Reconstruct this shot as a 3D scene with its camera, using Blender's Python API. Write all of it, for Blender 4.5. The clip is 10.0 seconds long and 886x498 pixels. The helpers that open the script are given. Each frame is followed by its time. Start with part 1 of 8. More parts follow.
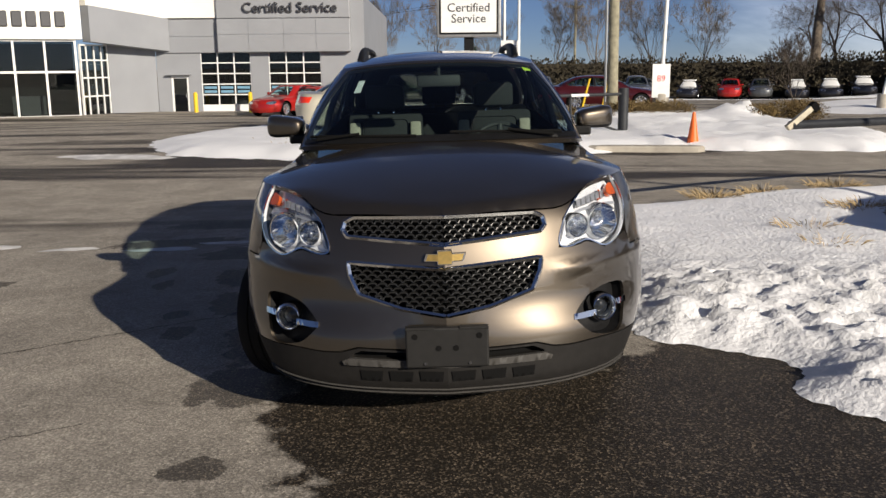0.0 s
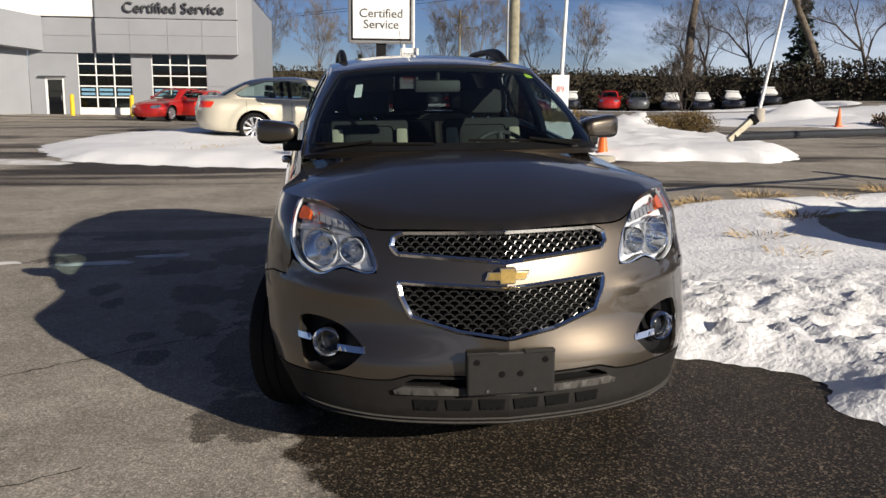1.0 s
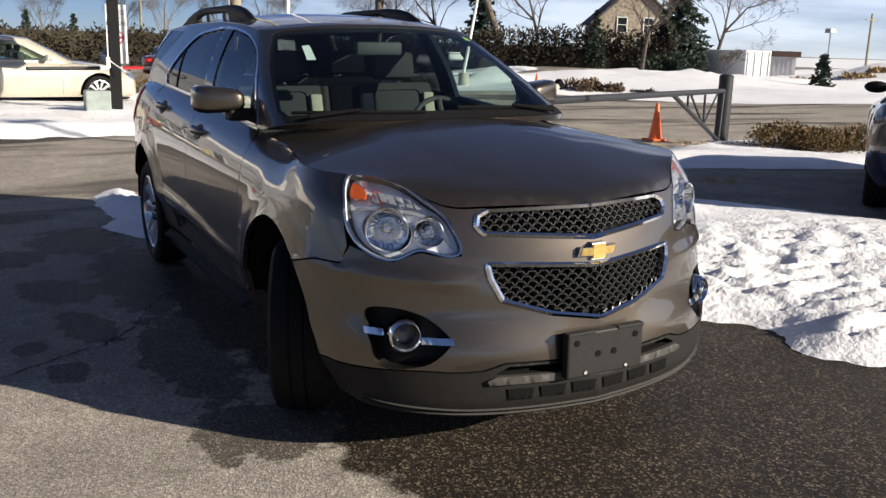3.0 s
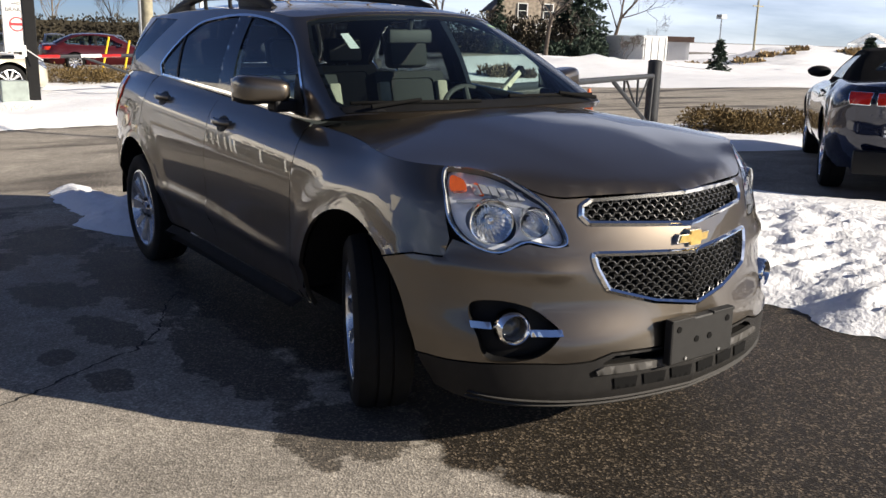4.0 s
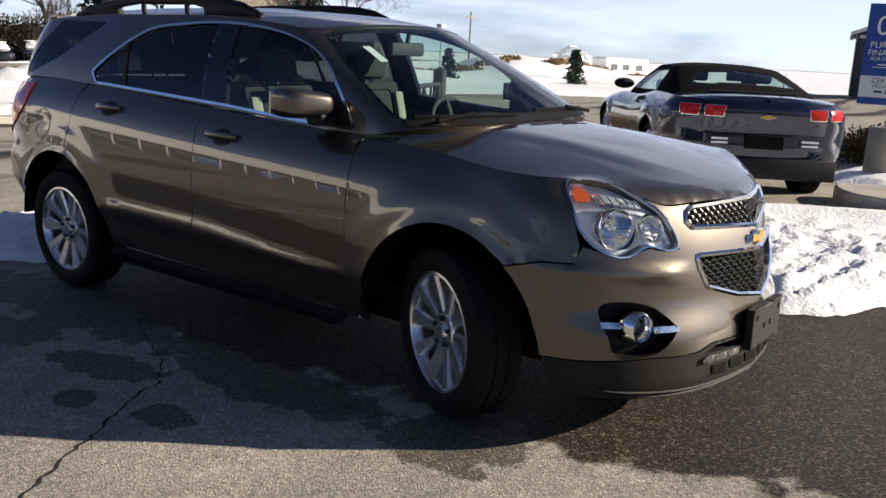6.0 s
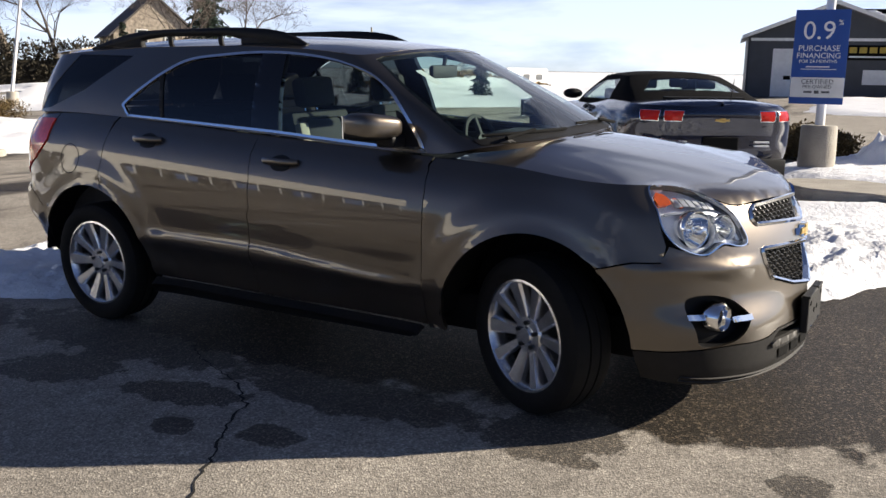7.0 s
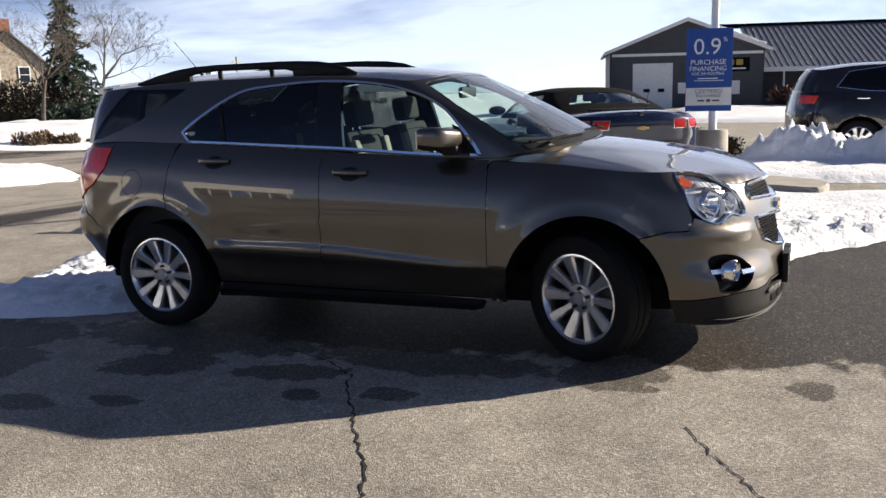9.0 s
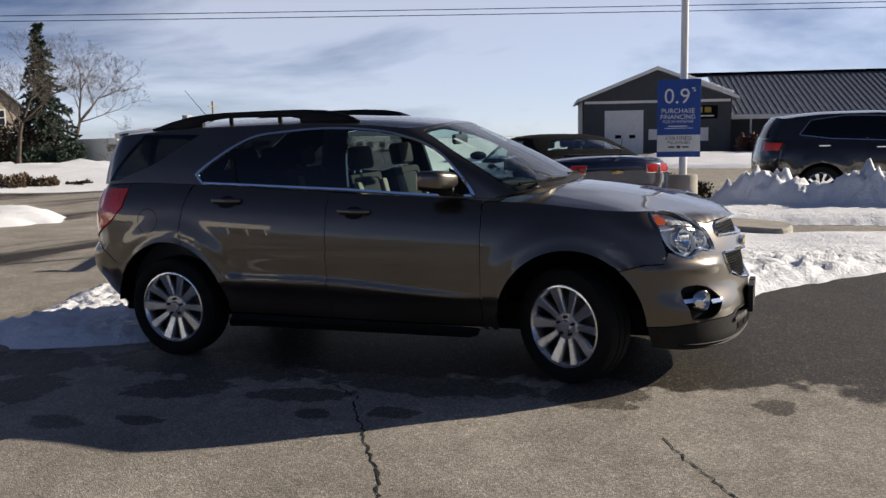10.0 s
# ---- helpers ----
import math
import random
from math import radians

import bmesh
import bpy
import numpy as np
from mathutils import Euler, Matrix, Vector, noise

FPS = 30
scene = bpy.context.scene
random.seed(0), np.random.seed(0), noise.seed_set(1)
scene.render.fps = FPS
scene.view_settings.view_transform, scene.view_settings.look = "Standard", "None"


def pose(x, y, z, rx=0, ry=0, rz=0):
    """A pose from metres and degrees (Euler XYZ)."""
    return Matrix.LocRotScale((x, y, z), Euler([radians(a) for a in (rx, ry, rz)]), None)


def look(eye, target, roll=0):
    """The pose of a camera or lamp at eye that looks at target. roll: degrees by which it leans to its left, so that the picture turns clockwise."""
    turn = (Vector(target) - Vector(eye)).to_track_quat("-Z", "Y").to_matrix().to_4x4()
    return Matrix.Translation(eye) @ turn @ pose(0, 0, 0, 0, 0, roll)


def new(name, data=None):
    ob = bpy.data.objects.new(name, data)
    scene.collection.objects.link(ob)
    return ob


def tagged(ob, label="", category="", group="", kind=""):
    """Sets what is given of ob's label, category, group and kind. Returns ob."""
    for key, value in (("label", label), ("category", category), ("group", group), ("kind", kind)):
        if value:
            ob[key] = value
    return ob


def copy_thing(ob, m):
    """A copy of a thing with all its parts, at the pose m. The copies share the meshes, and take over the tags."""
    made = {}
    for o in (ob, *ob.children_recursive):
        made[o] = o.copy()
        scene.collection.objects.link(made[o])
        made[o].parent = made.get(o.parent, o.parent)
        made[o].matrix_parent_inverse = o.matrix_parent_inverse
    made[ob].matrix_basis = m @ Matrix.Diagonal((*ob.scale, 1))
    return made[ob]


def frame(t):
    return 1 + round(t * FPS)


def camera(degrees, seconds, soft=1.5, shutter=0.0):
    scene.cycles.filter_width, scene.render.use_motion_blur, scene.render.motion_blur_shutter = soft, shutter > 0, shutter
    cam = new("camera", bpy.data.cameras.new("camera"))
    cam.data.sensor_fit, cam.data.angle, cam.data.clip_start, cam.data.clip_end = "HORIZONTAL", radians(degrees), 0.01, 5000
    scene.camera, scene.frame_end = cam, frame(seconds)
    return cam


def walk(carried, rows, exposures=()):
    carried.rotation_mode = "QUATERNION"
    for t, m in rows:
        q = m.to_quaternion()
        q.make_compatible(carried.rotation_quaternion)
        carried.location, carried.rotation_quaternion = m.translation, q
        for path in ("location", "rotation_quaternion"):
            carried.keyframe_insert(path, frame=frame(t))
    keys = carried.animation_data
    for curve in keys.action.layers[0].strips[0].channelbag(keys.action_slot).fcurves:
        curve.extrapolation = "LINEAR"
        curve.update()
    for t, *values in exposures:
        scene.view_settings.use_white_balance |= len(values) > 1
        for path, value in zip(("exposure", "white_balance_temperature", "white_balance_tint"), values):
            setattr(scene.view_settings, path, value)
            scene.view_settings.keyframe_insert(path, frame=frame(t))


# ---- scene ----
cam = camera(52.6, 10.0)
METRES, EYE = 7.143, 1.5
SLOPE = pose(0, 0, 0, -0.5, -1.3, 0)  # the lot falls away slightly, car and path with it
ROWS = [
    (0.0, 0.0, 0.0, 0.0, -0.34, -11.0, 1.76),
    (0.5, -0.0401, 0.0216, -0.0015, -4.2, -10.62, 2.92),
    (1.0, -0.0952, 0.0461, -0.0001, -7.97, -10.67, 0.59),
    (1.5, -0.1512, 0.068, 0.0019, -15.14, -11.4, 0.89),
    (2.0, -0.1945, 0.0984, 0.0006, -19.33, -11.35, 2.31),
    (2.5, -0.235, 0.1202, 0.0001, -24.32, -12.44, 0.83),
    (4.0, -0.3534, 0.2032, 0.0002, -34.4, -13.78, -0.28),
    (4.5, -0.399, 0.2276, 0.0042, -39.47, -14.7, 0.43),
    (5.0, -0.4349, 0.2602, 0.0013, -42.29, -13.62, 1.81),
    (5.5, -0.4721, 0.2956, 0.002, -46.83, -13.56, -0.89),
    (7.0, -0.5951, 0.4006, 0.0073, -58.69, -12.2, 0.2),
    (7.5, -0.6408, 0.4276, 0.0113, -57.98, -11.67, 1.25),
    (8.0, -0.6806, 0.4583, 0.0079, -61.38, -13.4, 1.94),
    (8.5, -0.7342, 0.4803, 0.0111, -68.47, -11.76, -0.05),
    (9.0, -0.7713, 0.4665, 0.01, -67.51, -10.9, 2.27),
    (9.5, -0.8059, 0.4633, 0.0147, -67.48, -9.55, 1.75),
    (10.0, -0.8412, 0.4599, 0.0134, -69.18, -8.15, 1.94),
]
EXPOSURES = [(0.0, 0.28), (1.0, 0.42), (1.5, 0.54), (2.5, 0.72), (4.0, 0.98), (5.5, 0.92), (7.0, 1.1), (8.5, 1.2), (9.0, 1.1), (9.5, 0.86), (10.0, 0.5)]
walk(cam, [(t, SLOPE @ pose(-0.005, -3.53, EYE) @ pose(METRES * x, METRES * y, METRES * z, 90 + pitch, roll, yaw)) for t, x, y, z, yaw, pitch, roll in ROWS], EXPOSURES)

# ---- light ----
SUN_DIR = Vector((1.55, -1.95, 1.0)).normalized()
SUN_EL = math.asin(SUN_DIR.z)
SUN_AZ = math.atan2(SUN_DIR.x, SUN_DIR.y)
world = bpy.data.worlds.new("world")
scene.world = world
world.use_nodes = True
wn = world.node_tree.nodes
wl = world.node_tree.links
sky = wn.new("ShaderNodeTexSky")
sky.sky_type = "NISHITA"
sky.sun_disc = False
sky.sun_elevation = SUN_EL
sky.sun_rotation = SUN_AZ
sky.air_density, sky.dust_density, sky.ozone_density = 0.6, 0.0, 4.0
coord = wn.new("ShaderNodeTexCoord")
wmap = wn.new("ShaderNodeMapping")
wmap.inputs["Scale"].default_value = (1.0, 1.0, 4.2)
wmap.inputs["Location"].default_value = (3.1, 0.4, 0.3)
wl.new(coord.outputs["Generated"], wmap.inputs["Vector"])
cloud = wn.new("ShaderNodeTexNoise")
cloud.inputs["Scale"].default_value = 1.7
cloud.inputs["Detail"].default_value = 7
cloud.inputs["Roughness"].default_value = 0.55
cloud.inputs["Distortion"].default_value = 0.35
wl.new(wmap.outputs["Vector"], cloud.inputs["Vector"])
ramp = wn.new("ShaderNodeValToRGB")
ramp.color_ramp.elements[0].position, ramp.color_ramp.elements[1].position = 0.42, 0.60
ramp.color_ramp.elements[0].color, ramp.color_ramp.elements[1].color = (0.04, 0.04, 0.04, 1), (0.92, 0.92, 0.92, 1)
# cloud gathers towards the east, clear to the west and north
east = wn.new("ShaderNodeVectorMath")
east.operation = "DOT_PRODUCT"
east.inputs[1].default_value = (0.93, -0.36, 0.0)
wl.new(coord.outputs["Generated"], east.inputs[0])
gather = wn.new("ShaderNodeMapRange")
gather.inputs["From Min"].default_value, gather.inputs["From Max"].default_value = -0.3, 0.8
gather.inputs["To Min"].default_value, gather.inputs["To Max"].default_value = -0.16, 0.12
wl.new(east.outputs["Value"], gather.inputs["Value"])
cover = wn.new("ShaderNodeMath")
cover.operation = "ADD"
wl.new(cloud.outputs["Fac"], cover.inputs[0])
wl.new(gather.outputs["Result"], cover.inputs[1])
# the sky clears towards the zenith
up_ = wn.new("ShaderNodeSeparateXYZ")
wl.new(coord.outputs["Generated"], up_.inputs["Vector"])
clear = wn.new("ShaderNodeMapRange")
clear.interpolation_type = "SMOOTHSTEP"
clear.inputs["From Min"].default_value, clear.inputs["From Max"].default_value = 0.22, 0.55
clear.inputs["To Min"].default_value, clear.inputs["To Max"].default_value = 0.0, -0.22
wl.new(up_.outputs["Z"], clear.inputs["Value"])
open_sky = wn.new("ShaderNodeMath")
open_sky.operation = "ADD"
wl.new(cover.outputs["Value"], open_sky.inputs[0])
wl.new(clear.outputs["Result"], open_sky.inputs[1])
wl.new(open_sky.outputs["Value"], ramp.inputs["Fac"])
wmix = wn.new("ShaderNodeMix")
wmix.data_type = "RGBA"
wl.new(ramp.outputs["Color"], wmix.inputs["Factor"])
tintn = wn.new("ShaderNodeMix")
tintn.data_type, tintn.blend_type = "RGBA", "MULTIPLY"
tintn.inputs["Factor"].default_value = 1.0
tintn.inputs["B"].default_value = (0.94, 0.955, 1.16, 1)
wl.new(sky.outputs["Color"], tintn.inputs["A"])
wl.new(tintn.outputs["Result"], wmix.inputs["A"])
bright = wn.new("ShaderNodeMix")
bright.data_type, bright.blend_type = "RGBA", "ADD"
bright.inputs["Factor"].default_value = 1.0
bright.inputs["B"].default_value = (10.5, 10.5, 10.7, 1)
wl.new(tintn.outputs["Result"], bright.inputs["A"])
wl.new(bright.outputs["Result"], wmix.inputs["B"])
back = wn["Background"]
back.inputs["Strength"].default_value = 0.034
wl.new(wmix.outputs["Result"], back.inputs["Color"])
sun = new("sun", bpy.data.lights.new("sun", "SUN"))
sun.data.energy, sun.data.angle, sun.data.color = 5.0, radians(0.6), (1.0, 0.90, 0.76)
sun.matrix_world = look((20, -12, 15), (20 - SUN_DIR.x, -12 - SUN_DIR.y, 15 - SUN_DIR.z))


# ---- materials ----
def mat(name, color, rough=0.5, metal=0.0, vary=0.15, scale=8.0, bump=0.0, bump_scale=60.0, coat=0.0, fine=0.0, spec=0.5):
    """Procedural paint, plastic, stone and the like: colour varied at two scales, fine relief."""
    m = bpy.data.materials.new(name)
    m.use_nodes = True
    n, l = m.node_tree.nodes, m.node_tree.links
    b = n["Principled BSDF"]
    b.inputs["Roughness"].default_value, b.inputs["Metallic"].default_value = rough, metal
    b.inputs["Coat Weight"].default_value, b.inputs["Coat Roughness"].default_value = coat, 0.03
    b.inputs["Specular IOR Level"].default_value = spec
    tc = n.new("ShaderNodeTexCoord")
    a = n.new("ShaderNodeTexNoise")
    a.inputs["Scale"].default_value, a.inputs["Detail"].default_value = scale, 6
    l.new(tc.outputs["Object"], a.inputs["Vector"])
    r = n.new("ShaderNodeMapRange")
    r.inputs["From Min"].default_value, r.inputs["From Max"].default_value = 0.3, 0.7
    r.inputs["To Min"].default_value, r.inputs["To Max"].default_value = 1 - vary, 1 + vary
    l.new(a.outputs["Fac"], r.inputs["Value"])
    mul = n.new("ShaderNodeVectorMath")
    mul.operation = "SCALE"
    mul.inputs[0].default_value = color
    l.new(r.outputs["Result"], mul.inputs["Scale"])
    l.new(mul.outputs["Vector"], b.inputs["Base Color"])
    if bump:
        f = n.new("ShaderNodeTexNoise")
        f.inputs["Scale"].default_value, f.inputs["Detail"].default_value = bump_scale, 5
        l.new(tc.outputs["Object"], f.inputs["Vector"])
        bp = n.new("ShaderNodeBump")
        bp.inputs["Strength"].default_value, bp.inputs["Distance"].default_value = bump, 0.02
        l.new(f.outputs["Fac"], bp.inputs["Height"])
        l.new(bp.outputs["Normal"], b.inputs["Normal"])
    return m


def glass(name, tint, rough=0.0, alpha=0.25):
    """A thin pane: clear with a tint, mirror-like at its face."""
    m = bpy.data.materials.new(name)
    m.use_nodes = True
    n, l = m.node_tree.nodes, m.node_tree.links
    n.remove(n["Principled BSDF"])
    t, g, x = n.new("ShaderNodeBsdfTransparent"), n.new("ShaderNodeBsdfGlossy"), n.new("ShaderNodeMixShader")
    t.inputs["Color"].default_value = (*tint, 1)
    g.inputs["Roughness"].default_value = rough
    f, p, r = n.new("ShaderNodeLayerWeight"), n.new("ShaderNodeMath"), n.new("ShaderNodeMapRange")
    f.inputs["Blend"].default_value = 0.5
    p.operation = "POWER"
    p.inputs[1].default_value = 5.0
    l.new(f.outputs["Facing"], p.inputs[0])
    r.inputs["To Min"].default_value, r.inputs["To Max"].default_value = 0.05, 1.0
    l.new(p.outputs["Value"], r.inputs["Value"])
    l.new(r.outputs["Result"], x.inputs["Fac"])
    l.new(t.outputs["BSDF"], x.inputs[1])
    l.new(g.outputs["BSDF"], x.inputs[2])
    l.new(x.outputs["Shader"], n["Material Output"].inputs["Surface"])
    return m


def metallic(name, color, flake=0.42, rough=0.38):
    """Metallic car paint under clear lacquer, with fine flakes and a film of dust."""
    m = mat(name, color, rough, flake, 0.05, 3.0, 0.0, coat=1.0, spec=0.1)
    n, l = m.node_tree.nodes, m.node_tree.links
    b = n["Principled BSDF"]
    tc = n.new("ShaderNodeTexCoord")
    d = n.new("ShaderNodeTexNoise")
    d.inputs["Scale"].default_value, d.inputs["Detail"].default_value = 2.3, 8
    l.new(tc.outputs["Object"], d.inputs["Vector"])
    r = n.new("ShaderNodeMapRange")
    r.inputs["To Min"].default_value, r.inputs["To Max"].default_value = 0.0, 0.015
    l.new(d.outputs["Fac"], r.inputs["Value"])
    l.new(r.outputs["Result"], b.inputs["Coat Roughness"])
    b.inputs["Coat IOR"].default_value = 1.6
    return m


PAINT = metallic("mocha_paint", (0.092, 0.077, 0.060), 0.90, 0.37)
WHITE_PAINT = metallic("cream_paint", (0.52, 0.48, 0.385), 0.25, 0.42)
NAVY_PAINT = metallic("navy_paint", (0.006, 0.010, 0.028), 0.25, 0.25)
BLACK_PAINT = metallic("black_paint", (0.012, 0.012, 0.016), 0.1)
RED_PAINT = metallic("red_paint", (0.36, 0.015, 0.012), 0.15)
MAROON_PAINT = metallic("maroon_paint", (0.05, 0.006, 0.008), 0.15)
ORANGE_PAINT = metallic("orange_red_paint", (0.55, 0.05, 0.02), 0.05)
GREY_PAINT = metallic("grey_paint", (0.09, 0.095, 0.1), 0.4)
CHROME = mat("chrome", (0.78, 0.79, 0.8), 0.06, 1.0, 0.04, 20)
ALLOY = mat("alloy", (0.70, 0.70, 0.71), 0.22, 0.9, 0.06, 30, 0.03)
TRIM = mat("black_trim", (0.007, 0.007, 0.0075), 0.55, 0, 0.2, 25, 0.05, 300, spec=0.2)
CLADDING = mat("grey_cladding", (0.013, 0.012, 0.0112), 0.65, 0, 0.15, 30, 0.08, 400, spec=0.2)
BAR_GREY = mat("bar_grey_plastic", (0.055, 0.052, 0.048), 0.6, 0, 0.15, 30, 0.06, 400, spec=0.3)
HOLDER = mat("plate_plastic", (0.013, 0.0125, 0.012), 0.6, 0, 0.15, 30, 0.06, 400, spec=0.3)
# near-black for shade in recesses and openings; also for small black parts
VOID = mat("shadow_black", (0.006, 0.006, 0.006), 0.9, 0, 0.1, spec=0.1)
TYRE = mat("tyre_rubber", (0.006, 0.006, 0.006), 0.8, 0, 0.25, 18, 0.1, 200, spec=0.2)
GLASS = glass("clear_glass", (0.74, 0.86, 0.83))
DARK_GLASS = glass("privacy_glass", (0.085, 0.095, 0.105))
LENS = glass("lamp_lens", (0.93, 0.95, 0.97))
DEEP_RED = mat("deep_red_lens", (0.36, 0.014, 0.010), 0.12, 0, 0.15, 40, spec=0.3)
RED_LENS = mat("red_lens", (0.82, 0.045, 0.018), 0.08, 0, 0.15, 40, coat=1.0)
AMBER = mat("amber_lens", (0.50, 0.085, 0.012), 0.12, 0, 0.15, 40, coat=1.0)
REFLECTOR = mat("reflector", (0.80, 0.81, 0.82), 0.10, 0.9, 0.1, 40, 0.5, 55)
LAMP_SILVER = mat("lamp_silver", (0.84, 0.85, 0.87), 0.3, 0.3, 0.08, 25)
LAMP_GREY = mat("lamp_grey", (0.45, 0.46, 0.48), 0.3, 0.6, 0.08, 25)
BOWL = mat("lamp_bowl", (0.84, 0.85, 0.86), 0.07, 1.0, 0.04, 30)
PIANO = mat("gloss_black", (0.004, 0.004, 0.0045), 0.06, 0, 0.05, 20)
GOLD = mat("gold_badge", (0.72, 0.50, 0.17), 0.3, 0.8, 0.1, 60, 0.1, 300)
CABIN = mat("cabin_plastic", (0.022, 0.022, 0.023), 0.7, 0, 0.15, 30, 0.1, 200)
SEAT = mat("seat_cloth", (0.014, 0.014, 0.015), 0.9, 0, 0.15, 60, 0.2, 400)
SEAT_PALE = mat("pale_seat_cloth", (0.26, 0.235, 0.19), 0.9, 0, 0.12, 60, 0.2, 400)
PILLAR = mat("pillar_plastic", (0.42, 0.41, 0.38), 0.7, 0, 0.1, 30)
YELLOW = mat("yellow_paint", (0.75, 0.5, 0.02), 0.5, 0, 0.1, 12)
WHITE = mat("white_paint", (0.78, 0.78, 0.76), 0.45, 0, 0.06, 5)


# ---- meshes ----
def mesh_object(name, verts, faces, material, parent=None, smooth=True, sharp=None):
    me = bpy.data.meshes.new(name)
    me.from_pydata([tuple(v) for v in verts], [], [tuple(int(i) for i in f) for f in faces])
    if material is not None:
        me.materials.append(material)
    if smooth:
        me.polygons.foreach_set("use_smooth", [True] * len(me.polygons))
    if sharp:
        marks = me.attributes.new("sharp_edge", "BOOLEAN", "EDGE")
        marks.data.foreach_set("value", [tuple(sorted(e.vertices)) in sharp for e in me.edges])
    me.update()
    ob = new(name, me)
    ob.parent = parent
    return ob


def part(name, bm, material, parent, label="", smooth=False):
    me = bpy.data.meshes.new(name)
    bm.to_mesh(me)
    bm.free()
    me.materials.append(material)
    if smooth:
        me.polygons.foreach_set("use_smooth", [True] * len(me.polygons))
        me.set_sharp_from_angle(angle=radians(38))
    ob = new(name, me)
    ob.parent = parent
    return tagged(ob, label)


def box(bm, x0, x1, y0, y1, z0, z1, bevel=0.0, m=None):
    r = bmesh.ops.create_cube(bm, size=1, matrix=Matrix.Translation(((x0 + x1) / 2, (y0 + y1) / 2, (z0 + z1) / 2)) @ Matrix.Diagonal((x1 - x0, y1 - y0, z1 - z0, 1)))
    vs = r["verts"]
    if bevel:
        es = list({e for v in vs for e in v.link_edges})
        out = bmesh.ops.bevel(bm, geom=es, offset=bevel, segments=2, affect="EDGES", profile=0.5)
        vs = [v for v in out["verts"]] + [v for v in vs if v.is_valid]
        vs = list({v for v in vs if v.is_valid})
    if m is not None:
        bmesh.ops.transform(bm, matrix=m, verts=vs)
    return vs


def rod(bm, p, q, r0, r1=None, seg=10, caps=True):
    """A tapered round bar from p to q."""
    p, q = Vector(p), Vector(q)
    d = q - p
    m = Matrix.Translation((p + q) / 2) @ d.to_track_quat("Z", "Y").to_matrix().to_4x4()
    return bmesh.ops.create_cone(bm, cap_ends=caps, segments=seg, radius1=r0, radius2=r0 if r1 is None else r1, depth=d.length, matrix=m)["verts"]


def lathe(bm, profile, m=None, seg=48, a0=0.0, a1=2 * math.pi):
    """Turns (radius, height) pairs round z."""
    m = m or Matrix()
    full = abs(a1 - a0) > 6.28
    k = seg if full else seg + 1
    rings = [[bm.verts.new(m @ Vector((r * math.cos(a0 + (a1 - a0) * i / seg), r * math.sin(a0 + (a1 - a0) * i / seg), h))) for i in range(k)] for r, h in profile]
    for a, b in zip(rings, rings[1:]):
        for i in range(seg):
            j = (i + 1) % k
            bm.faces.new((a[i], a[j], b[j], b[i]))
    return rings


def thing(name, label, category, m=None, group="", kind=""):
    ob = new(name)
    ob.empty_display_size = 0.1
    if m is not None:
        ob.matrix_world = m
    return tagged(ob, label, category, group, kind)


def curve(pts):
    """A smooth line through (x, y) pairs, without overshoot."""
    xs, ys = np.array([p[0] for p in pts], float), np.array([p[1] for p in pts], float)
    h = np.diff(xs)
    d = np.diff(ys) / h
    t = np.zeros(len(xs))
    t[0], t[-1] = d[0], d[-1]
    for i in range(1, len(xs) - 1):
        if d[i - 1] * d[i] > 0:
            w1, w2 = 2 * h[i] + h[i - 1], h[i] + 2 * h[i - 1]
            t[i] = (w1 + w2) / (w1 / d[i - 1] + w2 / d[i])

    def f(v):
        v = np.clip(np.asarray(v, float), xs[0], xs[-1])
        i = np.clip(np.searchsorted(xs, v) - 1, 0, len(xs) - 2)
        u = (v - xs[i]) / h[i]
        return (2 * u**3 - 3 * u**2 + 1) * ys[i] + (u**3 - 2 * u**2 + u) * h[i] * t[i] + (3 * u**2 - 2 * u**3) * ys[i + 1] + (u**3 - u**2) * h[i] * t[i + 1]

    return f


def loop_plan(q, w, yf, yr, D, n, k, Dr, nr):
    """Plan outline of half a car: q 0..1 nose, 1..2 flank, 2..3 tail."""
    a, b, t = np.clip(q, 0, 1) * np.pi / 2, np.clip(3 - q, 0, 1) * np.pi / 2, np.clip(q - 1, 0, 1)
    xf = w * np.sin(a) ** (2 / n)
    y_f = yf + D * (1 - np.maximum(np.cos(a), 0) ** (2 / n)) + k * xf
    xr = w * np.sin(b) ** (2 / nr)
    y_r = yr - Dr * (1 - np.maximum(np.cos(b), 0) ** (2 / nr))
    ya, yb = yf + D + k * w, yr - Dr
    return np.where(q <= 1, xf, np.where(q >= 2, xr, w)), np.where(q <= 1, y_f, np.where(q >= 2, y_r, ya + (yb - ya) * t))


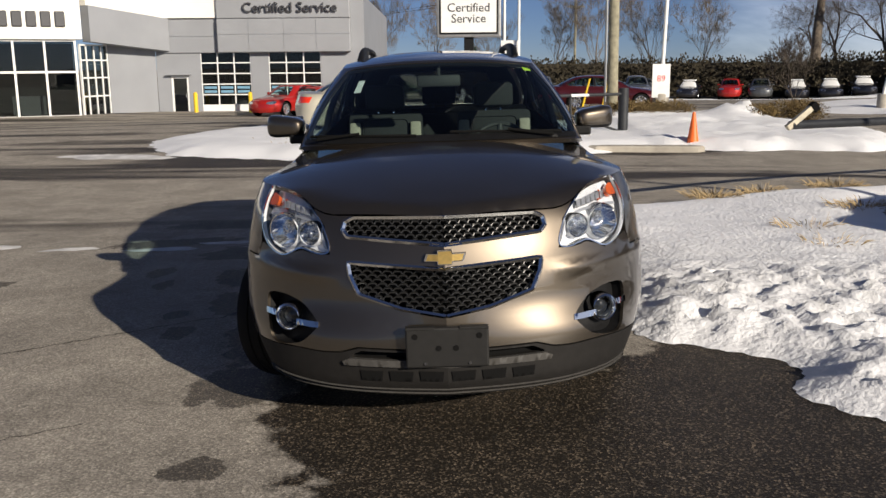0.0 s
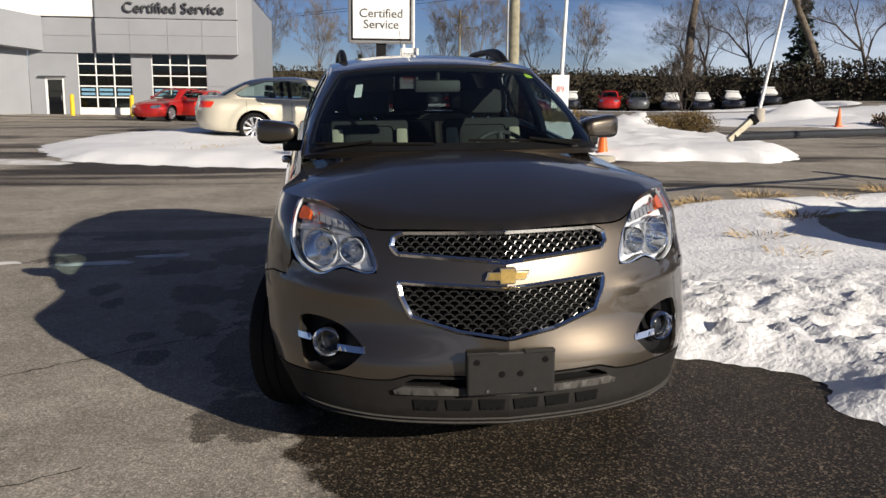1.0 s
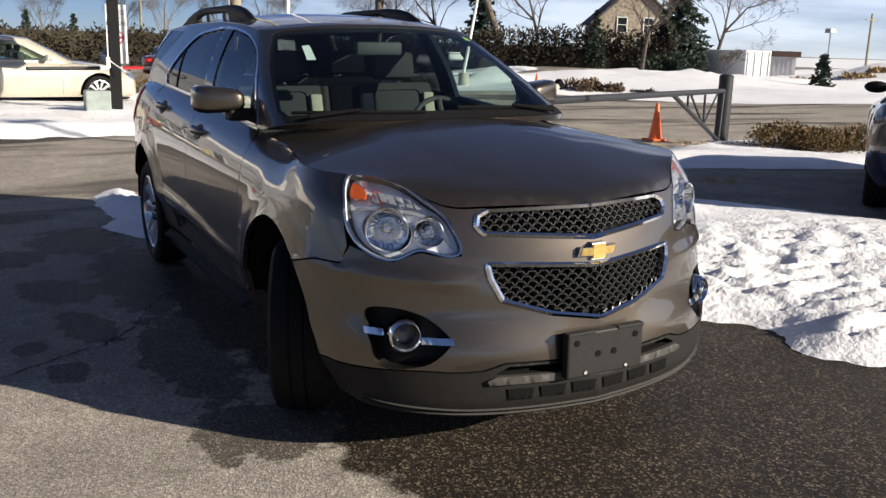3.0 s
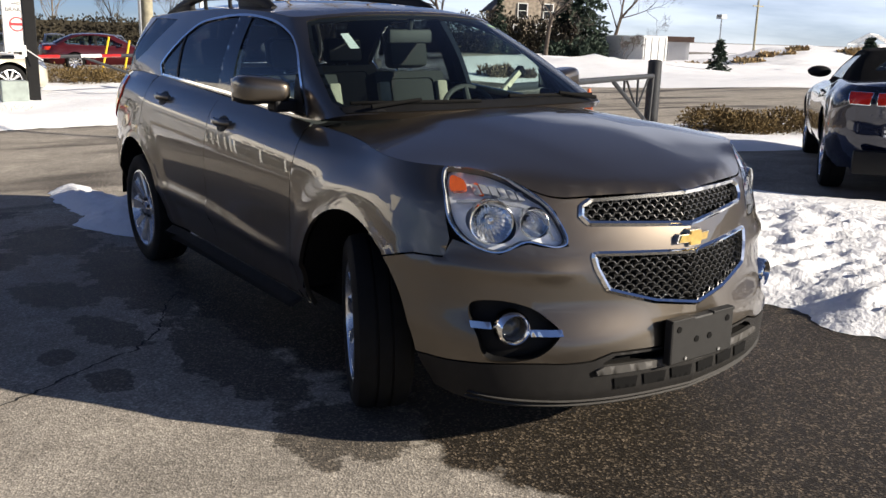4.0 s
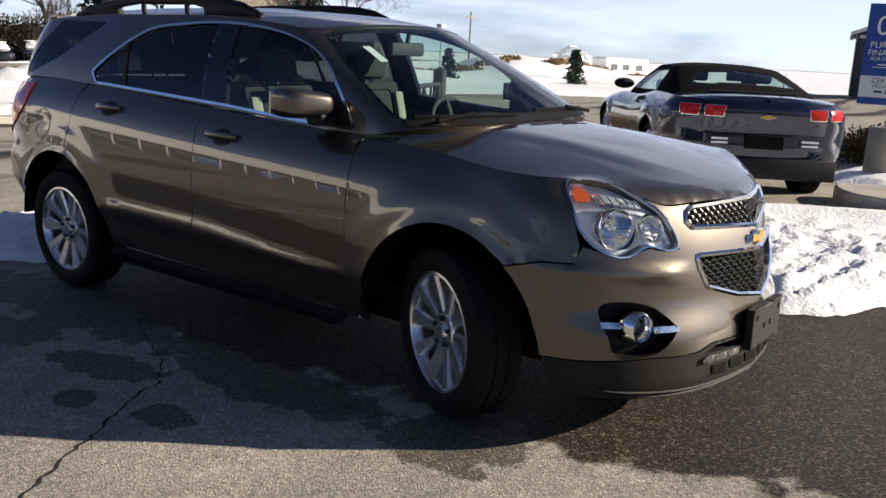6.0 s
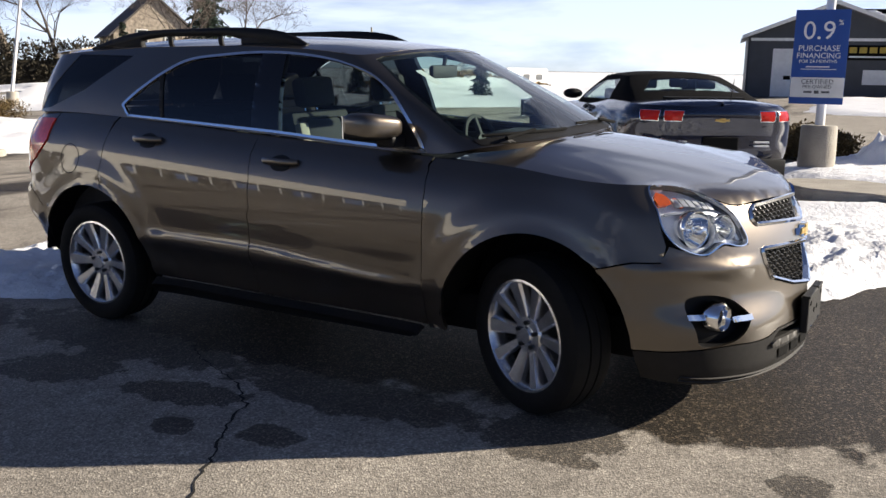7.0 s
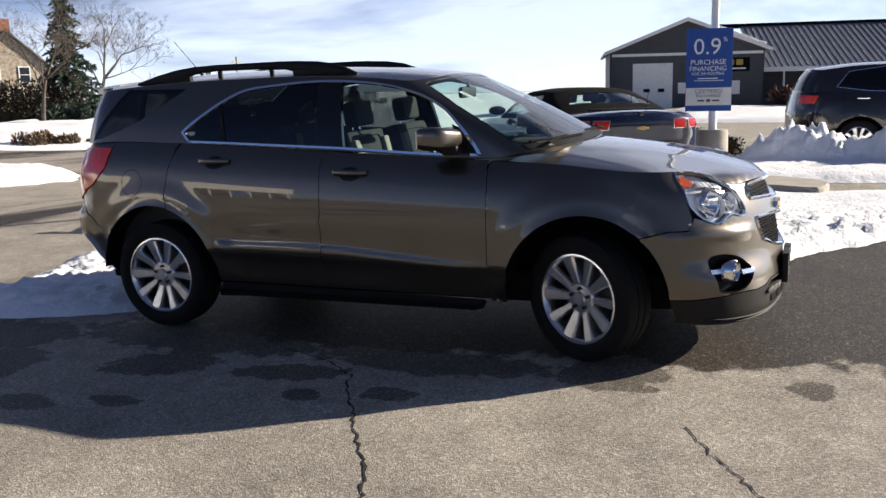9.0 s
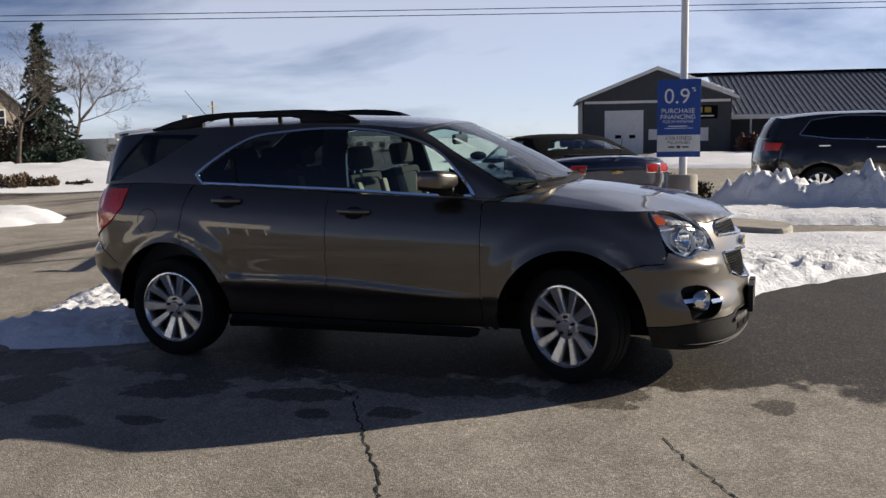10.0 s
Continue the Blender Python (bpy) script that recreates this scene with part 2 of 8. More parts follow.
class Skin:
    """A car's outer surface over (a, s): a runs round the plan from nose to tail, s from the lower to the upper edge."""

    def __init__(self, f, mid=0.5, height=0.9):
        self.f, self.height = f, height
        q = np.linspace(0, 3, 3001)
        p = f(q, np.full_like(q, mid))
        self.q = q
        self.a = np.concatenate([[0], np.cumsum(np.linalg.norm(np.diff(p, axis=0), axis=1))])
        gq = np.linspace(0, 3, 541)
        gs = np.linspace(0, 1, 73)
        Q, S_ = np.meshgrid(gq, gs, indexing="ij")
        self.gq, self.gs = Q.ravel(), S_.ravel()
        self.gp = f(self.gq, self.gs)

    def pt(self, P):
        P = np.asarray(P, float)
        return self.f(np.interp(P[:, 0], self.a, self.q), np.clip(P[:, 1] / self.height, 0, 1))

    def find(self, kind, u, z):
        """Parameters of the place at (x, z) on nose or tail, or (y, z) on the flank."""
        if kind == "p":
            return (u, z)
        ax = 1 if kind == "s" else 0
        ok = self.gq <= 1.05 if kind == "f" else self.gq >= 1.95 if kind == "r" else (self.gq > 0.3) & (self.gq < 2.8)
        d = np.where(ok, (self.gp[:, ax] - u) ** 2 + (self.gp[:, 2] - z) ** 2, 9e9)
        i = int(np.argmin(d))
        x = np.array([np.interp(self.gq[i], self.q, self.a), self.gs[i] * self.height])
        for _ in range(7):
            e = 1e-3
            p = self.pt(np.array([x, x + (e, 0), x + (0, e)]))[:, [ax, 2]]
            J = np.array([(p[1] - p[0]) / e, (p[2] - p[0]) / e]).T
            if abs(np.linalg.det(J)) < 1e-3:
                break
            step = np.linalg.solve(J, np.array([u, z]) - p[0])
            x = x + np.clip(step, -0.02, 0.02)
            if np.abs(step).max() < 1e-4:
                break
        return (float(x[0]), float(np.clip(x[1], 0, self.height)))


class Field:
    """A surface z over (x, y): a bonnet, roof or deck."""

    def __init__(self, f):
        self.f = f

    def pt(self, P):
        P = np.asarray(P, float)
        return np.stack([P[:, 0], P[:, 1], self.f(P[:, 0], P[:, 1])], 1)

    def find(self, kind, u, v):
        return (u, v)


def inside(P, poly):
    x, y = P[:, 0], P[:, 1]
    c = np.zeros(len(P), bool)
    for (x0, y0), (x1, y1) in zip(poly, np.roll(poly, -1, 0)):
        with np.errstate(divide="ignore", invalid="ignore"):
            c ^= ((y0 > y) != (y1 > y)) & (x < (x1 - x0) * (y - y0) / (y1 - y0) + x0)
    return c


def resample(poly, step):
    out = []
    for p, q in zip(poly, np.roll(poly, -1, 0)):
        k = max(1, int(np.ceil(np.linalg.norm(q - p) / step)))
        out += [p + (q - p) * i / k for i in range(k)]
    return np.array(out)


def rounded(poly, step=0.012):
    """A closed smooth line through the corners."""
    P = np.array(poly, float)
    n, out = len(P), []
    for i in range(n):
        a, b, c, d = P[i - 1], P[i], P[(i + 1) % n], P[(i + 2) % n]
        k = max(2, int(np.linalg.norm(c - b) / step))
        for j in range(k):
            t = j / k
            out.append(0.5 * (2 * b + (c - a) * t + (2 * a - 5 * b + 4 * c - d) * t * t + (3 * b - a - 3 * c + d) * t**3))
    return np.array(out)


def outset(poly, d):
    """The outline moved outwards by d."""
    P = resample(np.array(poly), 0.012)
    area = 0.5 * np.sum(P[:, 0] * np.roll(P[:, 1], -1) - np.roll(P[:, 0], -1) * P[:, 1])
    t = np.roll(P, -1, 0) - np.roll(P, 1, 0)
    t /= np.linalg.norm(t, axis=1)[:, None] + 1e-9
    return P + np.stack([t[:, 1], -t[:, 0]], 1) * d * np.sign(area)


def outline(surf, pts, smooth=False):
    if not smooth:
        fine = []
        for p, q in zip(pts, pts[1:] + pts[:1]):
            k = max(1, int(math.hypot(q[1] - p[1], q[2] - p[2]) / 0.06)) if p[0] == q[0] == "s" else 1
            fine += [(p[0], p[1] + (q[1] - p[1]) * i / k, p[2] + (q[2] - p[2]) * i / k) for i in range(k)]
        pts = fine
    P = [surf.find(*p) for p in pts]
    return rounded(P) if smooth else resample(np.array(P, float), 0.014)


def normals(surf, P):
    e = 2e-3
    a, b = surf.pt(P + (e, 0)) - surf.pt(P - (e, 0)), surf.pt(P + (0, e)) - surf.pt(P - (0, e))
    n = np.cross(a, b)
    return n / (np.linalg.norm(n, axis=1)[:, None] + 1e-12)


from mathutils.geometry import delaunay_2d_cdt


def triangulate(edge, holes, step, clear=0.45):
    pts, segs = [], []
    for ring in [edge, *holes]:
        o = len(pts)
        pts += [tuple(p) for p in ring]
        segs += [(o + i, o + (i + 1) % len(ring)) for i in range(len(ring))]
    lo, hi = edge.min(0), edge.max(0)
    G = np.stack(np.meshgrid(np.arange(lo[0], hi[0], step), np.arange(lo[1], hi[1], step), indexing="ij"), -1).reshape(-1, 2)
    ok = inside(G, edge)
    for h in holes:
        ok &= ~inside(G, h)
    G = G[ok]
    ring = np.array(pts)
    if len(G):
        d = np.min(np.linalg.norm(G[:, None] - ring[None], axis=2), 1) if len(G) * len(ring) < 4e6 else np.array([np.min(np.linalg.norm(ring - g, axis=1)) for g in G])
        G = G[d > step * clear]
    pts += [tuple(g) for g in G]
    V, _, F, _, _, _ = delaunay_2d_cdt([Vector(p) for p in pts], segs, [], 0, 1e-6)
    V = np.array([tuple(v) for v in V])
    F = np.array([f for f in F if len(f) == 3], int).reshape(-1, 3)
    C = V[F].mean(1)
    ok = inside(C, edge)
    for h in holes:
        ok &= ~inside(C, h)
    return V, F[ok]


def panel(name, surf, edge, material, parent, holes=(), off=0.0, flange=0.014, side=1, step=0.03, label="", both=False):
    """A sheet on a surface, with its rim turned in. side: 1 or -1; both: the two halves in one mesh."""
    V, F = triangulate(np.array(edge), [np.array(h) for h in holes], step)
    if both:
        V[:, 0] = np.where(V[:, 0] < 0.006, 0.0, V[:, 0])
    P, N = surf.pt(V), normals(surf, V)
    if N[:, 2].mean() < -0.4 or (abs(N[:, 2].mean()) <= 0.4 and np.sum(N[:, 0] * np.sign(P[:, 0] + 1e-9)) + np.sum(N[:, 1] * np.sign(P[:, 1] - 2.0)) * 0.5 < 0):
        N = -N
    P = P + N * off
    tri = np.cross(P[F[:, 1]] - P[F[:, 0]], P[F[:, 2]] - P[F[:, 0]])
    if np.sum(tri * N[F[:, 0]]) < 0:
        F = F[:, ::-1]
    verts, faces, sharp = [tuple(p) for p in P], [tuple(f) for f in F], set()
    if flange:
        count = {}
        for f in faces:
            for i in range(3):
                e = (f[i], f[(i + 1) % 3])
                count[tuple(sorted(e))] = count.get(tuple(sorted(e)), []) + [e]
        low = {}
        for key, es in count.items():
            if len(es) == 1:
                a, b = es[0]
                if both and abs(P[a][0]) < 1e-3 and abs(P[b][0]) < 1e-3:
                    continue
                for v in (a, b):
                    if v not in low:
                        low[v] = len(verts)
                        verts.append(tuple(P[v] - N[v] * flange))
                faces.append((b, a, low[a], low[b]))
                sharp.add(key)
    if both:
        n = len(verts)
        mirror = {i: (i if abs(v[0]) < 1e-4 else None) for i, v in enumerate(verts)}
        extra = []
        for i, v in enumerate(verts[:n]):
            if mirror[i] is None:
                mirror[i] = n + len(extra)
                extra.append((-v[0], v[1], v[2]))
        faces += [tuple(mirror[i] for i in reversed(f)) for f in faces]
        sharp |= {tuple(sorted((mirror[a], mirror[b]))) for a, b in sharp}
        for f in faces:
            for i in range(3):
                a, b = f[i], f[(i + 1) % 3]
                if a < n and b < n and abs(verts[a][0]) < 1e-4 and abs(verts[b][0]) < 1e-4:
                    sharp.add(tuple(sorted((a, b))))
        verts += extra
    elif side < 0:
        verts = [(-x, y, z) for x, y, z in verts]
        faces = [tuple(reversed(f)) for f in faces]
    ob = mesh_object(name, verts, faces, material, parent, True, sharp)
    return tagged(ob, label)


# ---- the main car ----
def F(x, z):
    return ("f", x, z)


def S(y, z):
    return ("s", y, z)


def R(x, z):
    return ("r", x, z)


def T(y):
    """A place on the belt line."""
    return ("s", y, float(ZB(y)) - 0.002)


def smoothstep(a, b, v):
    t = np.clip((v - a) / (b - a), 0, 1)
    return t * t * (3 - 2 * t)


HUB_F, HUB_R, AXLE = 0.945, 3.80, 0.352
ZB = curve([(0, 0.94), (0.080, 0.936), (0.122, 0.933), (0.146, 0.940), (0.171, 0.962), (0.203, 1.0), (0.252, 1.028), (0.311, 1.036), (0.42, 1.039), (0.55, 1.045), (1.0, 1.078), (1.5, 1.105), (2.5, 1.155), (3.5, 1.205), (4.1, 1.225), (4.7, 1.205)])
ZL = curve([(0, 0.195), (0.4, 0.225), (0.6, 0.25), (1.4, 0.25), (3.3, 0.26), (4.2, 0.30), (4.7, 0.32)])
WS = curve([(0, 0.800), (0.10, 0.838), (0.25, 0.868), (0.31, 0.890), (0.42, 0.893), (0.55, 0.898), (0.68, 0.893), (0.80, 0.878), (0.90, 0.847), (0.96, 0.812), (1.0, 0.772)])
WF = curve([(0, 0.845), (0.15, 0.875), (0.35, 0.900), (0.6, 0.905), (0.85, 0.902), (1.0, 0.885)])
Y0 = curve([(0.15, 0.05), (0.2, 0.0), (0.27, -0.035), (0.36, -0.035), (0.5, -0.027), (0.62, -0.018), (0.75, 0.008), (0.85, 0.038), (0.93, 0.070), (1.0, 0.13), (1.06, 0.18)])
Y1 = curve([(0.2, 4.30), (0.35, 4.52), (0.5, 4.66), (0.66, 4.72), (0.74, 4.71), (0.8, 4.66), (1.0, 4.66), (1.22, 4.62)])


def tub_shape(q, s):
    _, yr = loop_plan(q, 0.9, 0.0, 4.7, 0.545, 2.6, 0.18, 0.5, 3.0)
    z = ZL(yr) + (ZB(yr) - ZL(yr)) * s
    t = smoothstep(0.3, 1.05, yr)
    w = WF(s) * (1 - t) + WS(s) * t
    w = w * (1 - 0.02 * smoothstep(3.6, 4.5, yr))
    firm = smoothstep(0.42, 0.60, z)  # the nose is a V above the plate, rounder below
    x, y = loop_plan(q, w, Y0(z), Y1(z), 0.625 - 0.08 * firm, 2.6, 0.08 + 0.10 * firm, 0.5, 3.0)
    lim = np.clip(x / w, 0, 1) ** 6
    for hub in (HUB_F, HUB_R):
        r = np.hypot(y - hub, (z - AXLE - 0.01) * 1.02)
        x = x + lim * (0.017 * smoothstep(0.66, 0.52, r) + 0.010 * smoothstep(0.505, 0.465, r)) * smoothstep(0.22, 0.4, z)
    # the crease along the doors, the sill drawn in below it
    zc = 0.505 + 0.075 * smoothstep(1.5, 2.7, y)
    along = lim * smoothstep(1.35, 1.75, y) * smoothstep(3.42, 3.22, y)
    x = x + along * (0.013 * smoothstep(zc + 0.030, zc - 0.004, z) - 0.017 * smoothstep(zc - 0.006, zc - 0.20, z))
    # the bumper's shelf below the lamps
    y = y - 0.022 * np.exp(-(((z - 0.66 - 0.06 * x) / 0.020) ** 2)) * smoothstep(0.40, 0.58, x) * (q < 1)
    return np.stack([x, y, z], 1)


tub = Skin(tub_shape, 0.5, 0.88)
ZC = curve([(0.0, 0.92), (0.05, 0.930), (0.078, 0.940), (0.12, 0.962), (0.2, 0.993), (0.33, 1.028), (0.6, 1.088), (0.87, 1.133), (1.15, 1.163), (1.6, 1.185)])
_q = np.linspace(0.0, 1.6, 400)
_e = tub_shape(_q, np.ones(400))
_keep = _e[:, 1] < 1.55
EDGE_X, EDGE_Y, EDGE_Z = _e[_keep, 0], _e[_keep, 1], _e[_keep, 2]


_y = np.linspace(0.18, 1.5, 60)
MID_FIT = np.polyfit(_y, ZC(_y), 3)
_y = np.linspace(0.40, 1.5, 60)
EDGE_FIT = np.polyfit(np.append(_y, [0.1, 0.1, 0.1]), np.append(np.interp(_y, EDGE_Y, EDGE_Z), [0.945, 0.945, 0.945]), 3)


def hood_z(x, y):
    xe, ze = np.interp(y, EDGE_Y, EDGE_X), np.interp(y, EDGE_Y, EDGE_Z)
    r = np.clip(np.abs(x) / np.maximum(xe, 0.02), 0, 1.1)
    line = 0.20 + 0.24 * (y - 0.1)
    zs, zm = np.polyval(EDGE_FIT, y), np.polyval(MID_FIT, y)
    return zm + (zs - zm) * r**2.4 + (ze - zs) * r**9 + (ZC(y) - zm) * smoothstep(0.22, 0.05, y) + 0.004 * smoothstep(0.10, -0.08, np.abs(x) - line) * smoothstep(0.1, 0.4, y)


hood = Field(hood_z)
ROOF_C = curve([(1.7, 1.53), (1.93, 1.588), (2.1, 1.614), (2.4, 1.643), (2.9, 1.663), (3.5, 1.660), (4.1, 1.638), (4.6, 1.60)])


def roof_z(x, y):
    return ROOF_C(y) - 0.055 * (np.abs(x) / 0.585) ** 2.6


roof = Field(roof_z)
BELT = curve([(1.0, 1.165), (1.2, 1.155), (1.5, 1.112), (1.6, 1.112), (2.5, 1.160), (3.5, 1.2075), (4.1, 1.2265), (4.7, 1.2065)])


def cab_shape(q, v):
    xb, yb = loop_plan(q, 0.775, 1.10, 4.62, 0.33, 2.7, 0.0, 0.45, 3.2)
    xr, yr = loop_plan(q, 0.585, 1.93, 4.52, 0.22, 3.0, 0.0, 0.25, 3.0)
    xb = xb * (1 - 0.02 * smoothstep(3.6, 4.5, yb))
    zb, zr = BELT(yb), roof_z(xr, yr)
    bow = np.sin(np.pi * np.clip(v, 0, 1))
    x = xb + (xr - xb) * v + 0.028 * bow * np.clip(xb / 0.775, 0, 1) ** 4
    y = yb + (yr - yb) * v - 0.05 * bow * np.clip(1 - q, 0, 1) + 0.03 * bow * np.clip(q - 2, 0, 1)
    return np.stack([x, y, zb + (zr - zb) * v], 1)


cab = Skin(cab_shape, 0.5, 0.62)


def arc(hub, r, a0, a1, n=24, squash=1.0):
    return [(hub + r * math.cos(radians(a0 + (a1 - a0) * i / n)), AXLE + 0.012 + squash * r * math.sin(radians(a0 + (a1 - a0) * i / n))) for i in range(n + 1)]


def build_suv(root):
    g = 0.0022  # half a shut line
    # front bumper cover
    head_in = [F(0.487, 0.79), F(0.512, 0.895), F(0.56, 0.955), F(0.62, 1.0), F(0.69, 1.028), F(0.76, 1.03), F(0.795, 0.94), F(0.798, 0.86), F(0.765, 0.795), F(0.69, 0.765), F(0.60, 0.80)]
    head = outline(tub, head_in, True)
    upper = outline(tub, [F(0.0, 0.926), F(0.37, 0.922), F(0.405, 0.905), F(0.412, 0.878), F(0.395, 0.858), F(0.0, 0.832), ("p", 0.0, tub.find("f", 0.002, 0.832)[1])])
    lower = outline(tub, [F(0.0, 0.722), F(0.392, 0.742), F(0.385, 0.70), F(0.352, 0.628), F(0.18, 0.575), F(0.0, 0.548)])
    fog = outline(tub, [F(0.772, 0.588), F(0.62, 0.575), F(0.545, 0.505), F(0.55, 0.47), F(0.63, 0.405), F(0.75, 0.39), F(0.775, 0.47)], True)
    cover = outline(tub, [F(0.0, 0.402), F(0.37, 0.410), F(0.445, 0.388), F(0.62, 0.388), F(0.78, 0.381), S(0.478, 0.378)] + [S(y, z) for y, z in arc(HUB_F, 0.455, 178, 132, 10)] + [S(0.50, 0.735), S(0.40, 0.735), F(0.80, 0.80), F(0.77, 0.785), F(0.69, 0.753), F(0.60, 0.788), F(0.478, 0.778), F(0.500, 0.893), F(0.552, 0.958), F(0.50, 0.965), F(0.43, 0.96), F(0.3, 0.95), F(0.0, 0.945)])
    panel("bumper_cover", tub, cover, PAINT, root, [upper, lower, fog], both=True, label="mocha painted front bumper cover")
    for sd in (1, -1):
        lamp = new("headlight")
        lamp.parent = root
        tagged(lamp, "clear headlight with chrome reflectors and amber marker")
        panel("housing", tub, outset(head, -0.004), CABIN, lamp, off=-0.125, flange=-0.11, side=sd)
        bowls = ((0.695, 0.858, 0.074, 26), (0.572, 0.856, 0.050, 22))
        gaps = [outline(tub, [F(cx + 0.93 * r * math.cos(a), cz + 0.93 * r * math.sin(a)) for a in np.linspace(0, 2 * math.pi, 15)[:-1]], True) for cx, cz, r, _ in bowls]
        panel("reflector", tub, outset(head, 0.0), LAMP_SILVER, lamp, gaps, off=-0.040, flange=-0.036, side=sd)
        panel("lens", tub, outset(head, 0.003), LENS, lamp, off=0.002, flange=0.012, side=sd).visible_shadow = False
        panel("rim", tub, outset(head, 0.006), CHROME, lamp, [outset(head, 0.001)], off=0.003, flange=0.02, side=sd, step=0.05)
        # two fluted bowls, each with a bright rim and a bulb shield
        for cx, cz, r, turn in bowls:
            p = tub.pt([tub.find("f", cx, cz)])[0]
            m = Matrix.Translation((sd * p[0] * 0.985, p[1] + 0.022, p[2])) @ pose(0, 0, 0, 90, 0, sd * turn)
            bm = bmesh.new()
            rings = lathe(bm, [(0.012, -0.075), (r * 0.40, -0.066), (r * 0.72, -0.040), (r * 0.96, 0.006)], m, 48)
            deep = m.to_3x3() @ Vector((0, 0, -0.005))
            for ring_ in rings[1:3]:
                for vert in ring_[::2]:
                    vert.co += deep
            bowl = part("bowl", bm, BOWL, lamp, "fluted chrome lamp bowl", True)
            bm = bmesh.new()
            lathe(bm, [(r * 0.95, 0.0), (r * 0.97, 0.012), (r * 1.03, 0.014), (r * 1.06, 0.004), (r * 1.06, -0.03)], m, 48)
            part("bowl_rim", bm, CHROME, bowl, "chrome bowl rim", True)
            bm = bmesh.new()
            lathe(bm, [(0.0005, -0.004), (r * 0.14, -0.006), (r * 0.21, -0.016), (r * 0.21, -0.05)], m, 24)
            part("bulb", bm, CHROME, bowl, "", True)
        # dark gap round the bowls, clear steps along the brow, amber corner
        band = outline(tub, [F(0.50, 0.80), F(0.525, 0.885), F(0.56, 0.915), F(0.64, 0.935), F(0.775, 0.935), F(0.778, 0.925), F(0.645, 0.924), F(0.57, 0.903), F(0.54, 0.878), F(0.515, 0.803)])
        panel("inner_bezel", tub, band, LAMP_GREY, lamp, off=-0.02, flange=0.02, side=sd, step=0.02)
        for k in range(6):
            x0 = 0.580 + 0.024 * k
            zc_ = 0.955 + 0.022 * min(k, 4) / 4
            e = outline(tub, [F(x0, zc_ - 0.017), F(x0 + 0.019, zc_ - 0.015), F(x0 + 0.019, zc_ + 0.014), F(x0, zc_ + 0.010)])
            panel("lamp_step", tub, e, LAMP_GREY, lamp, off=-0.018, flange=0.015, side=sd, step=0.02)
        amber = outline(tub, [F(0.735, 0.970), F(0.730, 0.996), F(0.742, 1.008), F(0.758, 1.010), F(0.776, 0.972), F(0.770, 0.963)], True)
        panel("turn_lamp", tub, amber, AMBER, lamp, off=-0.010, flange=0.02, side=sd, label="amber turn signal")
        bulb_ = outline(tub, [F(0.690, 0.962), F(0.690, 0.990), F(0.706, 0.995), F(0.706, 0.960)], True)
        panel("turn_bulb", tub, bulb_, AMBER, lamp, off=-0.024, flange=0.01, side=sd)
        # fog lamp pocket
        pocket = new("fog_lamp")
        pocket.parent = root
        tagged(pocket, "round fog lamp with chrome ring and bar in a black pocket")
        panel("pocket", tub, outset(fog, 0.004), TRIM, pocket, off=-0.060, flange=-0.058, side=sd)
        p = tub.pt([tub.find("f", 0.672, 0.503)])[0]
        m = Matrix.Translation((sd * p[0], p[1] + 0.012, p[2])) @ pose(0, 0, 0, 90, 0, sd * 16)
        bm = bmesh.new()
        lathe(bm, [(0.040, -0.035), (0.044, 0.012), (0.052, 0.022), (0.060, 0.012), (0.062, -0.04)], m, 40)
        part("ring", bm, CHROME, pocket, "chrome ring", True)
        bm = bmesh.new()
        lathe(bm, [(0.001, -0.01), (0.02, -0.012), (0.041, -0.03)], m, 32)
        part("lens", bm, mat("fog_lens", (0.015, 0.017, 0.02), 0.08, 0.0, 0.1), pocket, "", True)
        for x0, x1, zz in ((0.735, 0.785, 0.513), (0.535, 0.635, 0.489)):
            e = outline(tub, [F(x0, zz - 0.012), F(x1, zz - 0.010), F(x1, zz + 0.013), F(x0, zz + 0.011)])
            panel("bar", tub, e, CHROME, pocket, off=0.004, flange=0.03, side=sd, label="chrome bar")
    # grilles
    for nm, op, w0, w1 in (("upper_grille", upper, 0.003, 0.019), ("lower_grille", lower, 0.003, 0.019)):
        gr = new(nm)
        gr.parent = root
        tagged(gr, "black honeycomb grille in a chrome frame")
        back_ring = outset(op, 0.01)
        back_ring[:, 0] = np.where(back_ring[:, 0] < 0.05, 0.0, back_ring[:, 0])
        # near-black sheet that paints the shaded depth behind the mesh
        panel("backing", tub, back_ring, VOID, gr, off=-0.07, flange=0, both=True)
        ring = outset(op, w1)
        ring[:, 0] = np.where(ring[:, 0] < 0.016, 0.0, ring[:, 0])
        inner = outset(op, -w0)
        bm = bmesh.new()
        # the frame: a raised band round the opening, both halves
        n = min(len(ring), len(inner))
        base = resample(op, 0.012)
        keep = base[:, 0] > 0.006
        for sd in (1, -1):
            prof = [(-0.002, -0.05), (-0.002, 0.004), (w1 * 0.45, 0.011), (w1, 0.003), (w1 + 0.002, -0.02)]
            rings = []
            pts = [p for p in base]
            k0 = [i for i in range(len(base)) if base[i][0] <= 0.003]
            cols = []
            for d, h in prof:
                o = outset(base, d)
                o[:, 0] = np.maximum(o[:, 0], 0)
                o[base[:, 0] <= 0.003, 0] = 0.0
                q3 = tub.pt(o) + normals(tub, np.maximum(o, 0.004)) * (1 if normals(tub, np.array([[0.3, 0.5]]))[0][1] < 0 else -1) * h
                cols.append([bm.verts.new((sd * p[0], p[1], p[2])) for p in q3])
